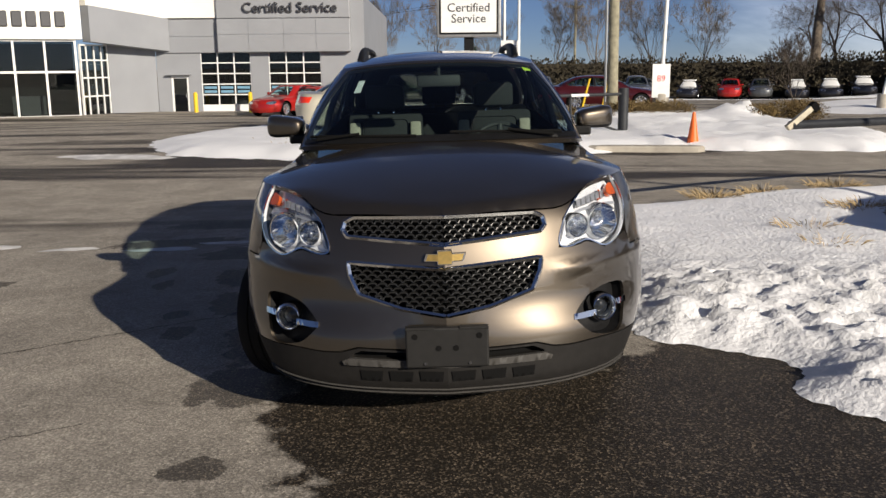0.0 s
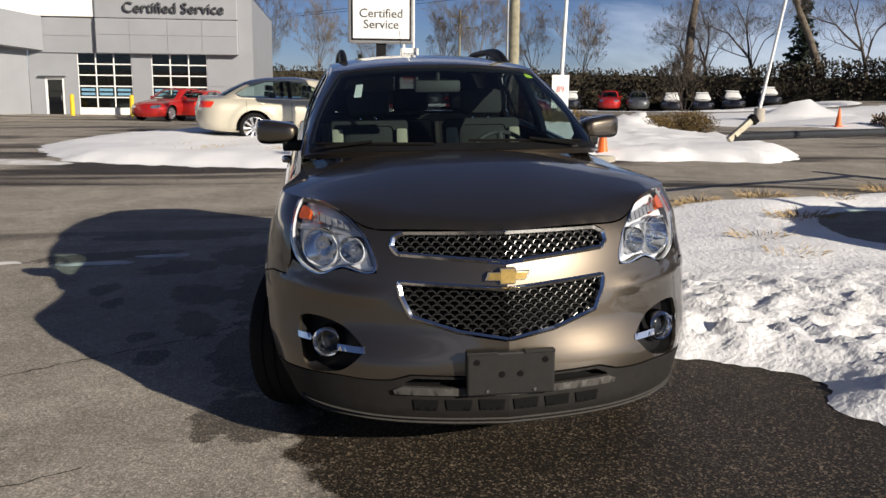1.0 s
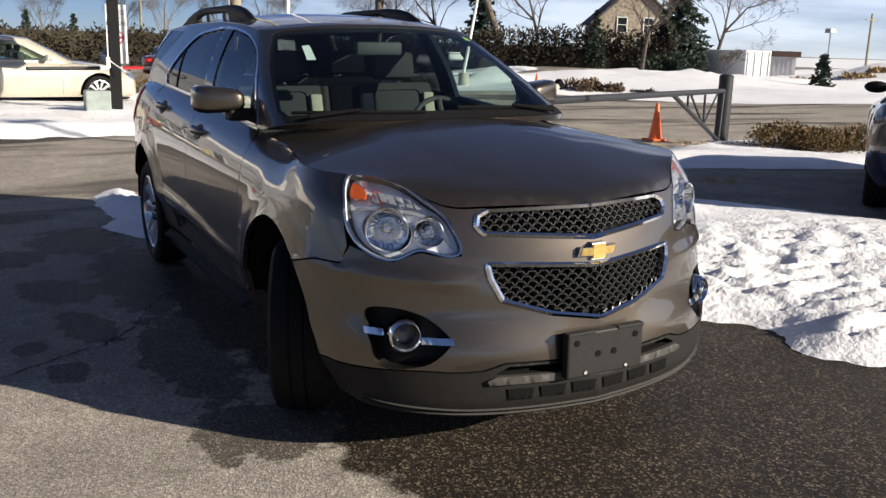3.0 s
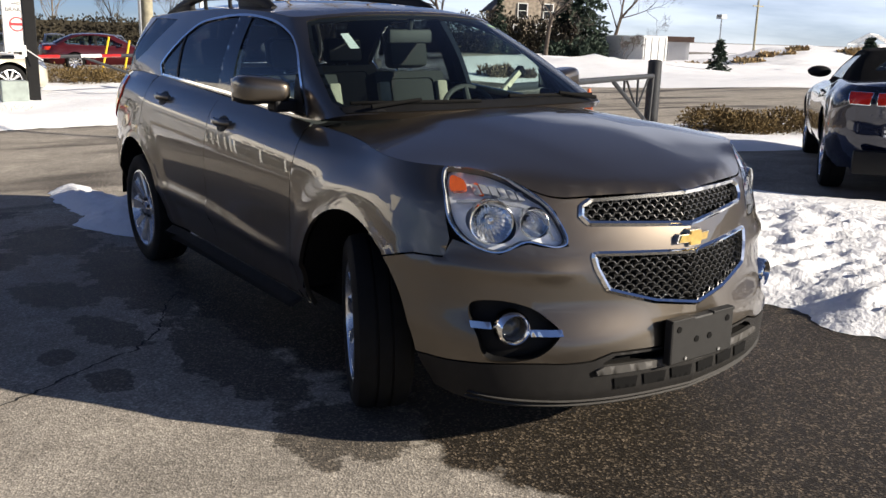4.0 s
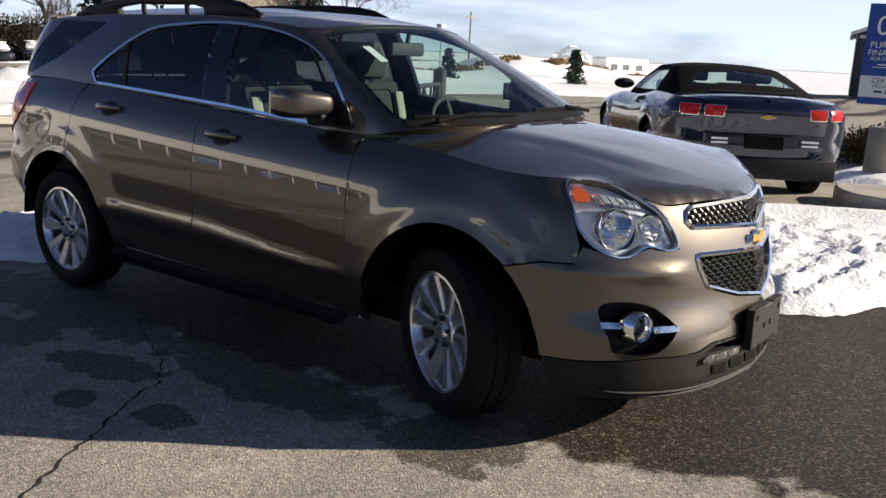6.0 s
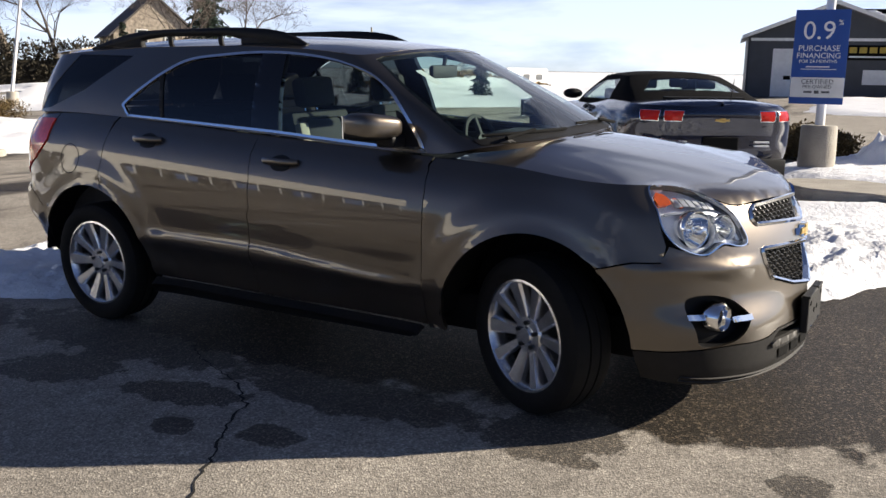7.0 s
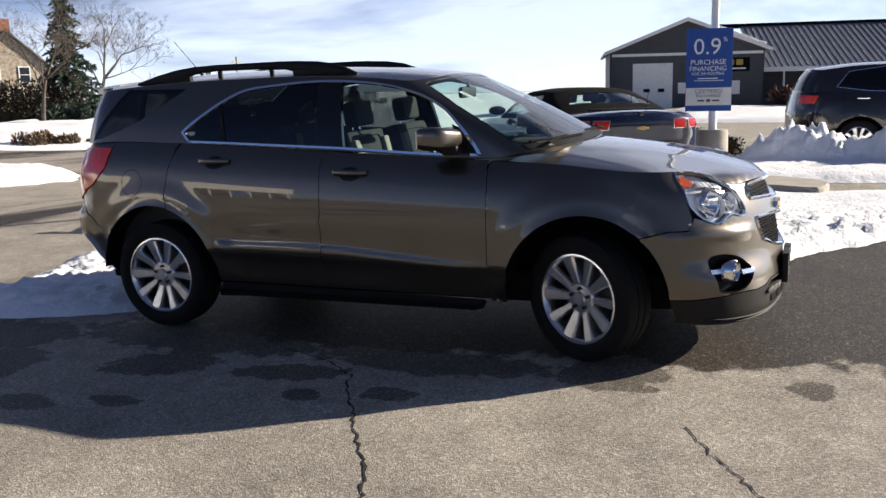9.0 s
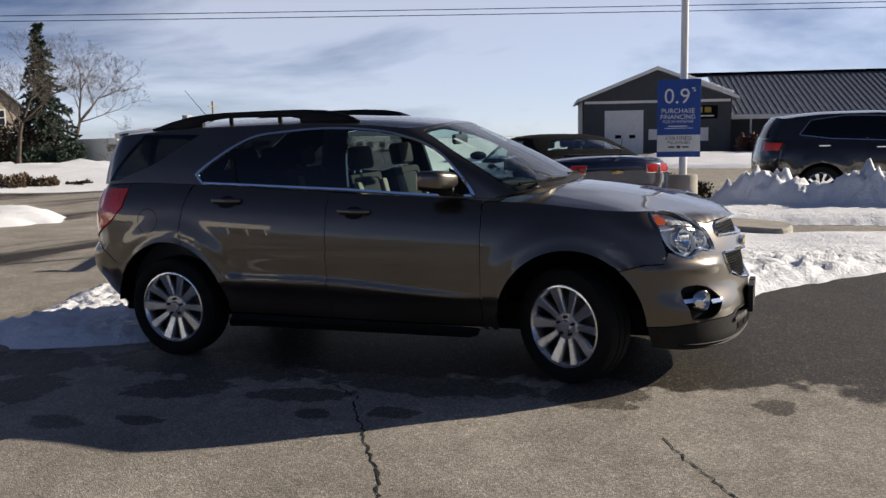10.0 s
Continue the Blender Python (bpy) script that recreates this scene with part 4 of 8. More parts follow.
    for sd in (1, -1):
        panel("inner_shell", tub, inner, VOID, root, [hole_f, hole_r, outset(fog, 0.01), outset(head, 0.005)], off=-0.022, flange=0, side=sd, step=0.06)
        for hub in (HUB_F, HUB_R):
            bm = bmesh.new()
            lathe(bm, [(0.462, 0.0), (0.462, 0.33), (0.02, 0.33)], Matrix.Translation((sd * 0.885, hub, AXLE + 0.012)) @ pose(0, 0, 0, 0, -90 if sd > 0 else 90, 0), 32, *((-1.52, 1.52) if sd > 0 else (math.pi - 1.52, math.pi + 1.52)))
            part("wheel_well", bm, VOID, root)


GRILLE = mat("grille_black", (0.03, 0.03, 0.03), 0.3, 0.2, 0.1, 40)


def wheel(parent, x, y, z, steer, face, radius=0.352, rim=0.245, width=0.225, spokes=5, twin=True):
    """A road wheel: tyre, alloy rim with paired spokes, nuts, disc. face: 1 outward to +x, -1 to -x."""
    root = new("wheel")
    root.parent = parent
    m = Matrix.Translation((x, y, z)) @ Matrix.Rotation(radians(steer), 4, "Z") @ Matrix.Rotation(radians(90 * face), 4, "Y")
    root.matrix_local = m
    w = width / 2
    bm = bmesh.new()
    R_ = radius
    lathe(bm, [(rim, -w * 0.86), (rim + 0.03, -w * 0.98), (R_ - 0.035, -w), (R_ - 0.008, -w * 0.85), (R_, -w * 0.6), (R_ + 0.001, -w * 0.3), (R_ - 0.007, -w * 0.28), (R_ - 0.007, -w * 0.22), (R_ + 0.001, -w * 0.2), (R_ + 0.001, w * 0.2), (R_ - 0.007, w * 0.22), (R_ - 0.007, w * 0.28), (R_ + 0.001, w * 0.3), (R_, w * 0.6), (R_ - 0.008, w * 0.85), (R_ - 0.035, w), (rim + 0.035, w * 1.0), (rim + 0.012, w * 0.93), (rim, w * 0.84)], None, 64)
    part("tyre", bm, TYRE, root, "black rubber tyre", True)
    bm = bmesh.new()
    lathe(bm, [(rim + 0.004, w * 0.84), (rim + 0.006, w * 0.90), (rim - 0.004, w * 0.92), (rim - 0.016, w * 0.80), (rim - 0.022, w * 0.4), (rim - 0.03, -w * 0.8)], None, 64)
    # hub
    lathe(bm, [(0.0005, w * 0.80), (0.034, w * 0.80), (0.038, w * 0.76), (0.040, w * 0.68), (0.078, w * 0.66), (0.088, w * 0.56), (0.088, w * 0.2)], None, 40)
    n = spokes * 2
    for i in range(n):
        a = 2 * math.pi * (i + 0.5) / n
        wid = 0.036 if i % 2 == 0 else 0.028
        c, s_ = math.cos(a), math.sin(a)
        sec = []
        for r, hw, h in ((0.062, wid * 0.62, w * 0.60), (0.14, wid * 0.85, w * 0.70), (0.20, wid * 1.02, w * 0.80), (rim - 0.006, wid * 1.18, w * 0.86)):
            for k, dz in ((-1, -0.012), (-0.72, 0.0), (0.72, 0.0), (1, -0.012)):
                sec.append((r * c - k * hw * s_, r * s_ + k * hw * c, h + dz))
            for k in (1, -1):
                sec.append((r * c - k * hw * s_, r * s_ + k * hw * c, h - 0.04))
        v = [bm.verts.new(p) for p in sec]
        for j in range(3):
            o, p = j * 6, j * 6 + 6
            for k in range(6):
                bm.faces.new((v[o + k], v[o + (k + 1) % 6], v[p + (k + 1) % 6], v[p + k]))
    bmesh.ops.recalc_face_normals(bm, faces=bm.faces)
    part("rim", bm, ALLOY, root, "polished ten-spoke alloy rim", True)
    for i in range(5):
        bm = bmesh.new()
        a = 2 * math.pi * i / 5
        rod(bm, (0.057 * math.cos(a), 0.057 * math.sin(a), w * 0.5), (0.057 * math.cos(a), 0.057 * math.sin(a), w * 0.78), 0.0115, 0.010, 8)
        part("wheel_nut", bm, TRIM, root, "", True)
    bm = bmesh.new()
    lathe(bm, [(0.05, 0.0), (0.16, 0.0), (0.16, -0.02), (0.05, -0.02)], None, 40)
    lathe(bm, [(0.0005, -w * 0.8), (rim - 0.03, -w * 0.8)], None, 32)
    part("brake_disc", bm, mat("disc_steel", (0.08, 0.078, 0.075), 0.5, 0.8), root, "", True)
    return root


def seat(parent, x, y, pale=True):
    s = new("seat")
    s.parent = parent
    s.location = (x, y, 0)
    for nm, dims, tilt, m_ in (("cushion", (-0.25, 0.25, -0.42, 0.12, 0.62, 0.76), 0, SEAT), ("backrest", (-0.245, 0.245, 0.0, 0.14, 0.70, 1.27), -14, SEAT), ("backrest_insert", (-0.15, 0.15, -0.012, 0.02, 0.78, 1.22), -14, SEAT), ("bolster", (-0.235, -0.165, -0.03, 0.02, 0.8, 1.2), -14, SEAT_PALE), ("bolster", (0.165, 0.235, -0.03, 0.02, 0.8, 1.2), -14, SEAT_PALE), ("headrest", (-0.13, 0.13, 0.02, 0.12, 1.29, 1.45), -10, SEAT)):
        bm = bmesh.new()
        box(bm, *dims, 0.03 if "bolster" not in nm else 0.012, Matrix.Translation((0, 0.06, 0.72)) @ pose(0, 0, 0, tilt, 0, 0) @ Matrix.Translation((0, -0.06, -0.72)))
        part(nm, bm, m_, s, "", True)
    for k in (-0.05, 0.05):
        bm = bmesh.new()
        rod(bm, (k, 0.2, 1.22), (k, 0.22, 1.34), 0.007, None, 8)
        part("headrest_post", bm, CHROME, s, "", True)
    return s


def cabin(root):
    seat(root, -0.36, 2.35)
    seat(root, 0.36, 2.35)
    for x in (-0.42, 0.0, 0.42):
        seat(root, x, 3.25)
    bm = bmesh.new()
    box(bm, -0.66, 0.66, 1.30, 1.72, 0.75, 1.09, 0.06)
    box(bm, 0.18, 0.56, 1.50, 1.76, 1.05, 1.135, 0.04)
    box(bm, -0.14, 0.14, 1.6, 2.3, 0.5, 0.82, 0.04)
    part("dashboard", bm, CABIN, root, "dark plastic dashboard", True)
    bm = bmesh.new()
    m = Matrix.Translation((0.36, 1.86, 1.03)) @ pose(0, 0, 0, 68, 0, 0)
    lathe(bm, [(0.185 + 0.014 * math.cos(a), 0.014 * math.sin(a)) for a in np.linspace(0, 2 * math.pi, 9)], m, 36)
    for a in (0, 120, 240):
        rod(bm, m @ Vector((0.02 * math.cos(radians(a + 90)), 0.02 * math.sin(radians(a + 90)), 0)), m @ Vector((0.18 * math.cos(radians(a + 90)), 0.18 * math.sin(radians(a + 90)), 0)), 0.022, 0.016, 8)
    rod(bm, m @ Vector((0, 0, -0.2)), m @ Vector((0, 0, 0.015)), 0.06, 0.075, 16)
    part("steering_wheel", bm, CABIN, root, "", True)
    bm = bmesh.new()
    box(bm, -0.13, 0.13, 1.90, 1.935, 1.43, 1.50, 0.015)
    rod(bm, (0, 1.92, 1.47), (0, 1.90, 1.56), 0.012, None, 8)
    part("rear_view_mirror", bm, CABIN, root, "", True)
    bm = bmesh.new()
    box(bm, -0.70, 0.70, 1.45, 4.45, 0.46, 0.50, 0.01)
    for x in (-0.73, 0.70):
        box(bm, x, x + 0.03, 1.5, 4.4, 0.46, 1.08, 0.01)
    box(bm, -0.6, 0.6, 3.75, 4.4, 0.5, 0.95, 0.02)
    part("cabin_lining", bm, CABIN, root)
    head = [(0.0, 2.02), (0.48, 2.08), (0.52, 2.3), (0.53, 4.2), (0.0, 4.35)]
    panel("headliner", Field(lambda x, y: roof_z(x, y) - 0.035), resample(np.array(head), 0.05), PILLAR, root, both=True, flange=0, step=0.12)
    # stickers on the windscreen
    st = outline(cab, [("p", 0.585, 0.548), ("p", 0.65, 0.545), ("p", 0.652, 0.578), ("p", 0.588, 0.582)])
    sticker = panel("sticker", cab, st, mat("lime_sticker", (0.5, 0.68, 0.05), 0.5), root, off=-0.006, flange=0, label="yellow-green windscreen sticker")
    bm = bmesh.new()
    for sd in (-1,):
        e = outline(cab, [("p", 0.47, 0.40), ("p", 0.515, 0.40), ("p", 0.515, 0.50), ("p", 0.47, 0.50)])
        panel("paper_tag", cab, e, WHITE, root, off=-0.012, flange=0, side=-1, label="white paper tag behind the windscreen")
    bm.free()


suv = thing("suv", "mocha brown metallic mid-size suv parked on asphalt", "car", SLOPE)
build_suv(suv)
cabin(suv)
wheel(suv, -0.785, HUB_F, AXLE, -24, -1)
wheel(suv, 0.785, HUB_F, AXLE, -24, 1)
wheel(suv, -0.785, HUB_R, AXLE, 0, -1)
wheel(suv, 0.785, HUB_R, AXLE, 0, 1)


# ---- ground ----
LEVELS = [(0, 2, 0.0), (-1, 20, -0.08), (-5, 13, -0.1), (0.5, 15, -0.08), (5, 14.5, -0.14), (5.5, 24, -0.03), (10.5, 10, -0.2), (-12, 45, -0.72), (-4, 45, -0.92), (-18, 40, -0.65), (-35, 32, -0.6), (14, 1, 0.22), (13.5, -3, 0.15), (11.5, -1.8, 0.06), (47, 6, 0.33), (25, 70, -1.3), (5, 78, -1.4), (41, 40, -0.45), (46, 60, 0.0), (57, 54, -1.3), (72, 65, -1.6), (60, 72, 0.1), (88, 51, -1.3), (94, 48, -1.3), (44, 35, -0.6), (57.3, 33.4, -0.9), (72, 38, -0.9), (22, 27, -0.4), (18, 33, -0.45), (75, 48, 0.6), (0, -20, 0.0), (-25, 0, -0.4), (30, 16, -0.1), (20, 30, -0.2), (70, -20, 0.4), (300, 0, 0.0), (0, 300, -1.0), (-300, 0, -1.0), (0, -300, 0.0)]
_lx, _ly, _lz = (np.array([p[i] for p in LEVELS], float) for i in range(3))


def lot_z(x, y):
    """Height of the lot: a slight fall under the car, then the levels round about."""
    r = math.hypot(x, y - 1.5)
    k = 1 - min(1, max(0, (r - 6.0) / 7.0))
    k = k * k * (3 - 2 * k)
    w = 1 / (0.8 + (_lx - x) ** 2 + (_ly - y) ** 2) ** 1.6
    return (0.0227 * x - 0.0087 * y) * k + float(np.sum(w * _lz) / np.sum(w)) * (1 - k)


def mask_nodes(m, spots, wobble=0.5, scale=5.0):
    """A soft-edged mask, one inside ragged ellipses (x, y, rx, ry, angle)."""
    n, l = m.node_tree.nodes, m.node_tree.links
    tc = n.new("ShaderNodeTexCoord")
    nz = n.new("ShaderNodeTexNoise")
    nz.inputs["Scale"].default_value, nz.inputs["Detail"].default_value = scale, 7
    nz.inputs["Roughness"].default_value = 0.62
    l.new(tc.outputs["Object"], nz.inputs["Vector"])
    out = None
    for x, y, rx, ry, a in spots:
        mp = n.new("ShaderNodeMapping")
        mp.vector_type = "TEXTURE"
        mp.inputs["Location"].default_value = (x, y, 0)
        mp.inputs["Rotation"].default_value = (0, 0, radians(a))
        mp.inputs["Scale"].default_value = (rx, ry, 1000)
        l.new(tc.outputs["Object"], mp.inputs["Vector"])
        ln = n.new("ShaderNodeVectorMath")
        ln.operation = "LENGTH"
        l.new(mp.outputs["Vector"], ln.inputs[0])
        if out is None:
            out = ln.outputs["Value"]
        else:
            mn = n.new("ShaderNodeMath")
            mn.operation = "MINIMUM"
            l.new(out, mn.inputs[0])
            l.new(ln.outputs["Value"], mn.inputs[1])
            out = mn.outputs["Value"]
    add = n.new("ShaderNodeMath")
    add.operation = "MULTIPLY_ADD"
    l.new(nz.outputs["Fac"], add.inputs[0])
    add.inputs[1].default_value = wobble * 2
    l.new(out, add.inputs[2])
    r = n.new("ShaderNodeMapRange")
    r.interpolation_type = "SMOOTHSTEP"
    r.inputs["From Min"].default_value, r.inputs["From Max"].default_value = 1.0 + wobble + 0.06, 1.0 + wobble - 0.06
    l.new(add.outputs["Value"], r.inputs["Value"])
    return r.outputs["Result"]


def asphalt_material():
    m = bpy.data.materials.new("asphalt")
    m.use_nodes = True
    n, l = m.node_tree.nodes, m.node_tree.links
    b = n["Principled BSDF"]
    tc = n.new("ShaderNodeTexCoord")
    # wet ground round the nose; the last ellipse also paints shade under the car
    pool_and_car_shade = mask_nodes(m, [(1.2, -1.5, 2.1, 2.3, 0), (0.1, 0.35, 0.95, 0.8, 0), (2.8, -1.4, 1.6, 1.5, 0), (1.6, 0.35, 0.95, 1.0, 0), (2.7, -0.35, 1.3, 1.0, -20), (-0.15, 2.4, 0.85, 1.9, 0)], 0.34, 5.0)
    spot = mask_nodes(m, [(-1.55, 3.26, 0.2, 0.34, 20), (-1.48, 2.45, 0.14, 0.32, 15), (-1.64, 1.77, 0.09, 0.16, 0), (-1.82, 4.3, 0.3, 0.3, 0), (-1.78, 2.2, 0.08, 0.1, 0), (-2.28, 3.58, 0.11, 0.19, 0), (-2.13, 3.12, 0.07, 0.15, 0), (-1.3, 4.75, 0.3, 0.5, 0), (-1.02, -0.22, 0.13, 0.11, 0), (-1.0, 0.75, 0.3, 0.3, 0), (-1.0, 3.4, 0.35, 0.9, 0), (-1.1, 1.8, 0.2, 0.7, 0), (-2.6, 4.9, 0.6, 0.2, 10), (-2.1, 5.9, 0.8, 0.25, 0), (-3.6, 3.3, 0.25, 0.14, 0)], 0.85, 7.5)
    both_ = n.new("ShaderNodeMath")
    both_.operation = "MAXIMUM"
    l.new(pool_and_car_shade, both_.inputs[0])
    weak = n.new("ShaderNodeMath")
    weak.operation = "MULTIPLY"
    weak.inputs[1].default_value = 0.74
    l.new(spot, weak.inputs[0])
    l.new(weak.outputs["Value"], both_.inputs[1])
    wet = both_.outputs["Value"]
    # meltwater and tyre streaks across the far lot
    st = n.new("ShaderNodeMapping")
    st.inputs["Scale"].default_value = (0.10, 0.62, 1)
    st.inputs["Rotation"].default_value = (0, 0, radians(-4))
    l.new(tc.outputs["Object"], st.inputs["Vector"])
    sn = n.new("ShaderNodeTexNoise")
    sn.inputs["Scale"].default_value, sn.inputs["Detail"].default_value, sn.inputs["Distortion"].default_value = 1.0, 5, 0.6
    l.new(st.outputs["Vector"], sn.inputs["Vector"])
    sr = n.new("ShaderNodeMapRange")
    sr.interpolation_type = "SMOOTHSTEP"
    sr.inputs["From Min"].default_value, sr.inputs["From Max"].default_value = 0.50, 0.60
    l.new(sn.outputs["Fac"], sr.inputs["Value"])
    sep = n.new("ShaderNodeSeparateXYZ")
    l.new(tc.outputs["Object"], sep.inputs["Vector"])
    far = n.new("ShaderNodeMapRange")
    far.inputs["From Min"].default_value, far.inputs["From Max"].default_value = 5.0, 7.0
    l.new(sep.outputs["Y"], far.inputs["Value"])
    sm = n.new("ShaderNodeMath")
    sm.operation = "MULTIPLY"
    l.new(sr.outputs["Result"], sm.inputs[0])
    l.new(far.outputs["Result"], sm.inputs[1])
    wm = n.new("ShaderNodeMath")
    wm.operation = "MAXIMUM"
    l.new(wet, wm.inputs[0])
    l.new(sm.outputs["Value"], wm.inputs[1])
    # aggregate
    v = n.new("ShaderNodeTexVoronoi")
    v.inputs["Scale"].default_value = 120
    l.new(tc.outputs["Object"], v.inputs["Vector"])
    g1 = n.new("ShaderNodeTexNoise")
    g1.inputs["Scale"].default_value, g1.inputs["Detail"].default_value = 1.4, 8
    l.new(tc.outputs["Object"], g1.inputs["Vector"])
    g2 = n.new("ShaderNodeTexNoise")
    g2.inputs["Scale"].default_value, g2.inputs["Detail"].default_value = 70, 3
    l.new(tc.outputs["Object"], g2.inputs["Vector"])
    stone = n.new("ShaderNodeValToRGB")
    e = stone.color_ramp.elements
    e[0].position, e[0].color = 0.0, (0.20, 0.18, 0.152, 1)
    e[1].position, e[1].color = 1.0, (0.50, 0.447, 0.375, 1)
    k = stone.color_ramp.elements.new(0.55)
    k.color = (0.29, 0.262, 0.222, 1)
    l.new(v.outputs["Color"], stone.inputs["Fac"])
    tone = n.new("ShaderNodeMapRange")
    tone.inputs["From Min"].default_value, tone.inputs["From Max"].default_value = 0.3, 0.7
    tone.inputs["To Min"].default_value, tone.inputs["To Max"].default_value = 0.8, 1.18
    l.new(g1.outputs["Fac"], tone.inputs["Value"])
    fine = n.new("ShaderNodeMapRange")
    fine.inputs["From Min"].default_value, fine.inputs["From Max"].default_value = 0.3, 0.7
    fine.inputs["To Min"].default_value, fine.inputs["To Max"].default_value = 0.7, 1.3
    l.new(g2.outputs["Fac"], fine.inputs["Value"])
    g3 = n.new("ShaderNodeTexNoise")
    g3.inputs["Scale"].default_value, g3.inputs["Detail"].default_value, g3.inputs["Distortion"].default_value = 7.0, 7, 0.8
    l.new(tc.outputs["Object"], g3.inputs["Vector"])
    dirt = n.new("ShaderNodeMapRange")
    dirt.inputs["From Min"].default_value, dirt.inputs["From Max"].default_value = 0.3, 0.7
    dirt.inputs["To Min"].default_value, dirt.inputs["To Max"].default_value = 0.84, 1.14
    l.new(g3.outputs["Fac"], dirt.inputs["Value"])
    td = n.new("ShaderNodeMath")
    td.operation = "MULTIPLY"
    l.new(tone.outputs["Result"], td.inputs[0])
    l.new(dirt.outputs["Result"], td.inputs[1])
    tm = n.new("ShaderNodeMath")
    tm.operation = "MULTIPLY"
    l.new(td.outputs["Value"], tm.inputs[0])
    l.new(fine.outputs["Result"], tm.inputs[1])
    dry = n.new("ShaderNodeVectorMath")
    dry.operation = "SCALE"
    l.new(stone.outputs["Color"], dry.inputs[0])
    l.new(tm.outputs["Value"], dry.inputs["Scale"])
    # wet binder nearly black, single stones standing out of it; also the shade under the car
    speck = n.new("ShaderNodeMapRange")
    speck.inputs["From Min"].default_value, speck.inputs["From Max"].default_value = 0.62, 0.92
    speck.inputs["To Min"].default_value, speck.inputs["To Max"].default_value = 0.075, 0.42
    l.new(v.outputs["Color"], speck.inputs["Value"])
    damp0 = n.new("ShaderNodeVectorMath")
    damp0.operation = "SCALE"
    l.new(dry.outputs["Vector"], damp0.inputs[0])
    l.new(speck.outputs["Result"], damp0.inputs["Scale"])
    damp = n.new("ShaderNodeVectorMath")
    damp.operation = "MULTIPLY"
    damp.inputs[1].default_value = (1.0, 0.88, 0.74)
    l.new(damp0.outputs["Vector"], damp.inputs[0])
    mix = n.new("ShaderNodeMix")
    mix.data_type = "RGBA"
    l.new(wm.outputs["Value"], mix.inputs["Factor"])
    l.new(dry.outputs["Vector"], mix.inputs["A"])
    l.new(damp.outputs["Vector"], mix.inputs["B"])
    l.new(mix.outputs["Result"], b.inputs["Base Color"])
    rr = n.new("ShaderNodeMapRange")
    rr.inputs["To Min"].default_value, rr.inputs["To Max"].default_value = 0.92, 0.6
    l.new(wm.outputs["Value"], rr.inputs["Value"])
    l.new(rr.outputs["Result"], b.inputs["Roughness"])
    b.inputs["Specular IOR Level"].default_value = 0.3
    bp = n.new("ShaderNodeBump")
    bp.inputs["Strength"].default_value, bp.inputs["Distance"].default_value = 0.36, 0.006
    l.new(v.outputs["Distance"], bp.inputs["Height"])
    l.new(bp.outputs["Normal"], b.inputs["Normal"])
    return m


ASPHALT = asphalt_material()


def snow_material():
    m = mat("snow", (0.86, 0.865, 0.88), 0.6, 0, 0.05, 1.2, 0.7, 26)
    b = m.node_tree.nodes["Principled BSDF"]
    b.inputs["Subsurface Weight"].default_value = 0.0
    return m


SNOW = snow_material()
SLUSH = mat("dirty_snow", (0.62, 0.61, 0.60), 0.6, 0, 0.25, 5, 0.6, 25)
bm = bmesh.new()
xs = sorted(set([-3000, -800, -250, -120, -80, -60, -40] + list(np.arange(-30, 46, 1.0)) + [50, 60, 70, 85, 100, 120, 250, 800, 3000]))
ys = sorted(set([-3000, -800, -250, -100, -60, -40] + list(np.arange(-24, 50, 1.0)) + [55, 60, 65, 70, 75, 80, 90, 100, 120, 250, 800, 3000]))
vs = [[bm.verts.new((x, y, lot_z(x, y))) for y in ys] for x in xs]
for i in range(len(xs) - 1):
    for j in range(len(ys) - 1):
        bm.faces.new((vs[i][j], vs[i + 1][j], vs[i + 1][j + 1], vs[i][j + 1]))
me = bpy.data.meshes.new("ground")
bm.to_mesh(me)
bm.free()
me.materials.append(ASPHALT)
me.polygons.foreach_set("use_smooth", [True] * len(me.polygons))
ground = tagged(new("ground", me), "grey worn asphalt lot with wet patches and painted shade under the suv", "ground", kind="structure")


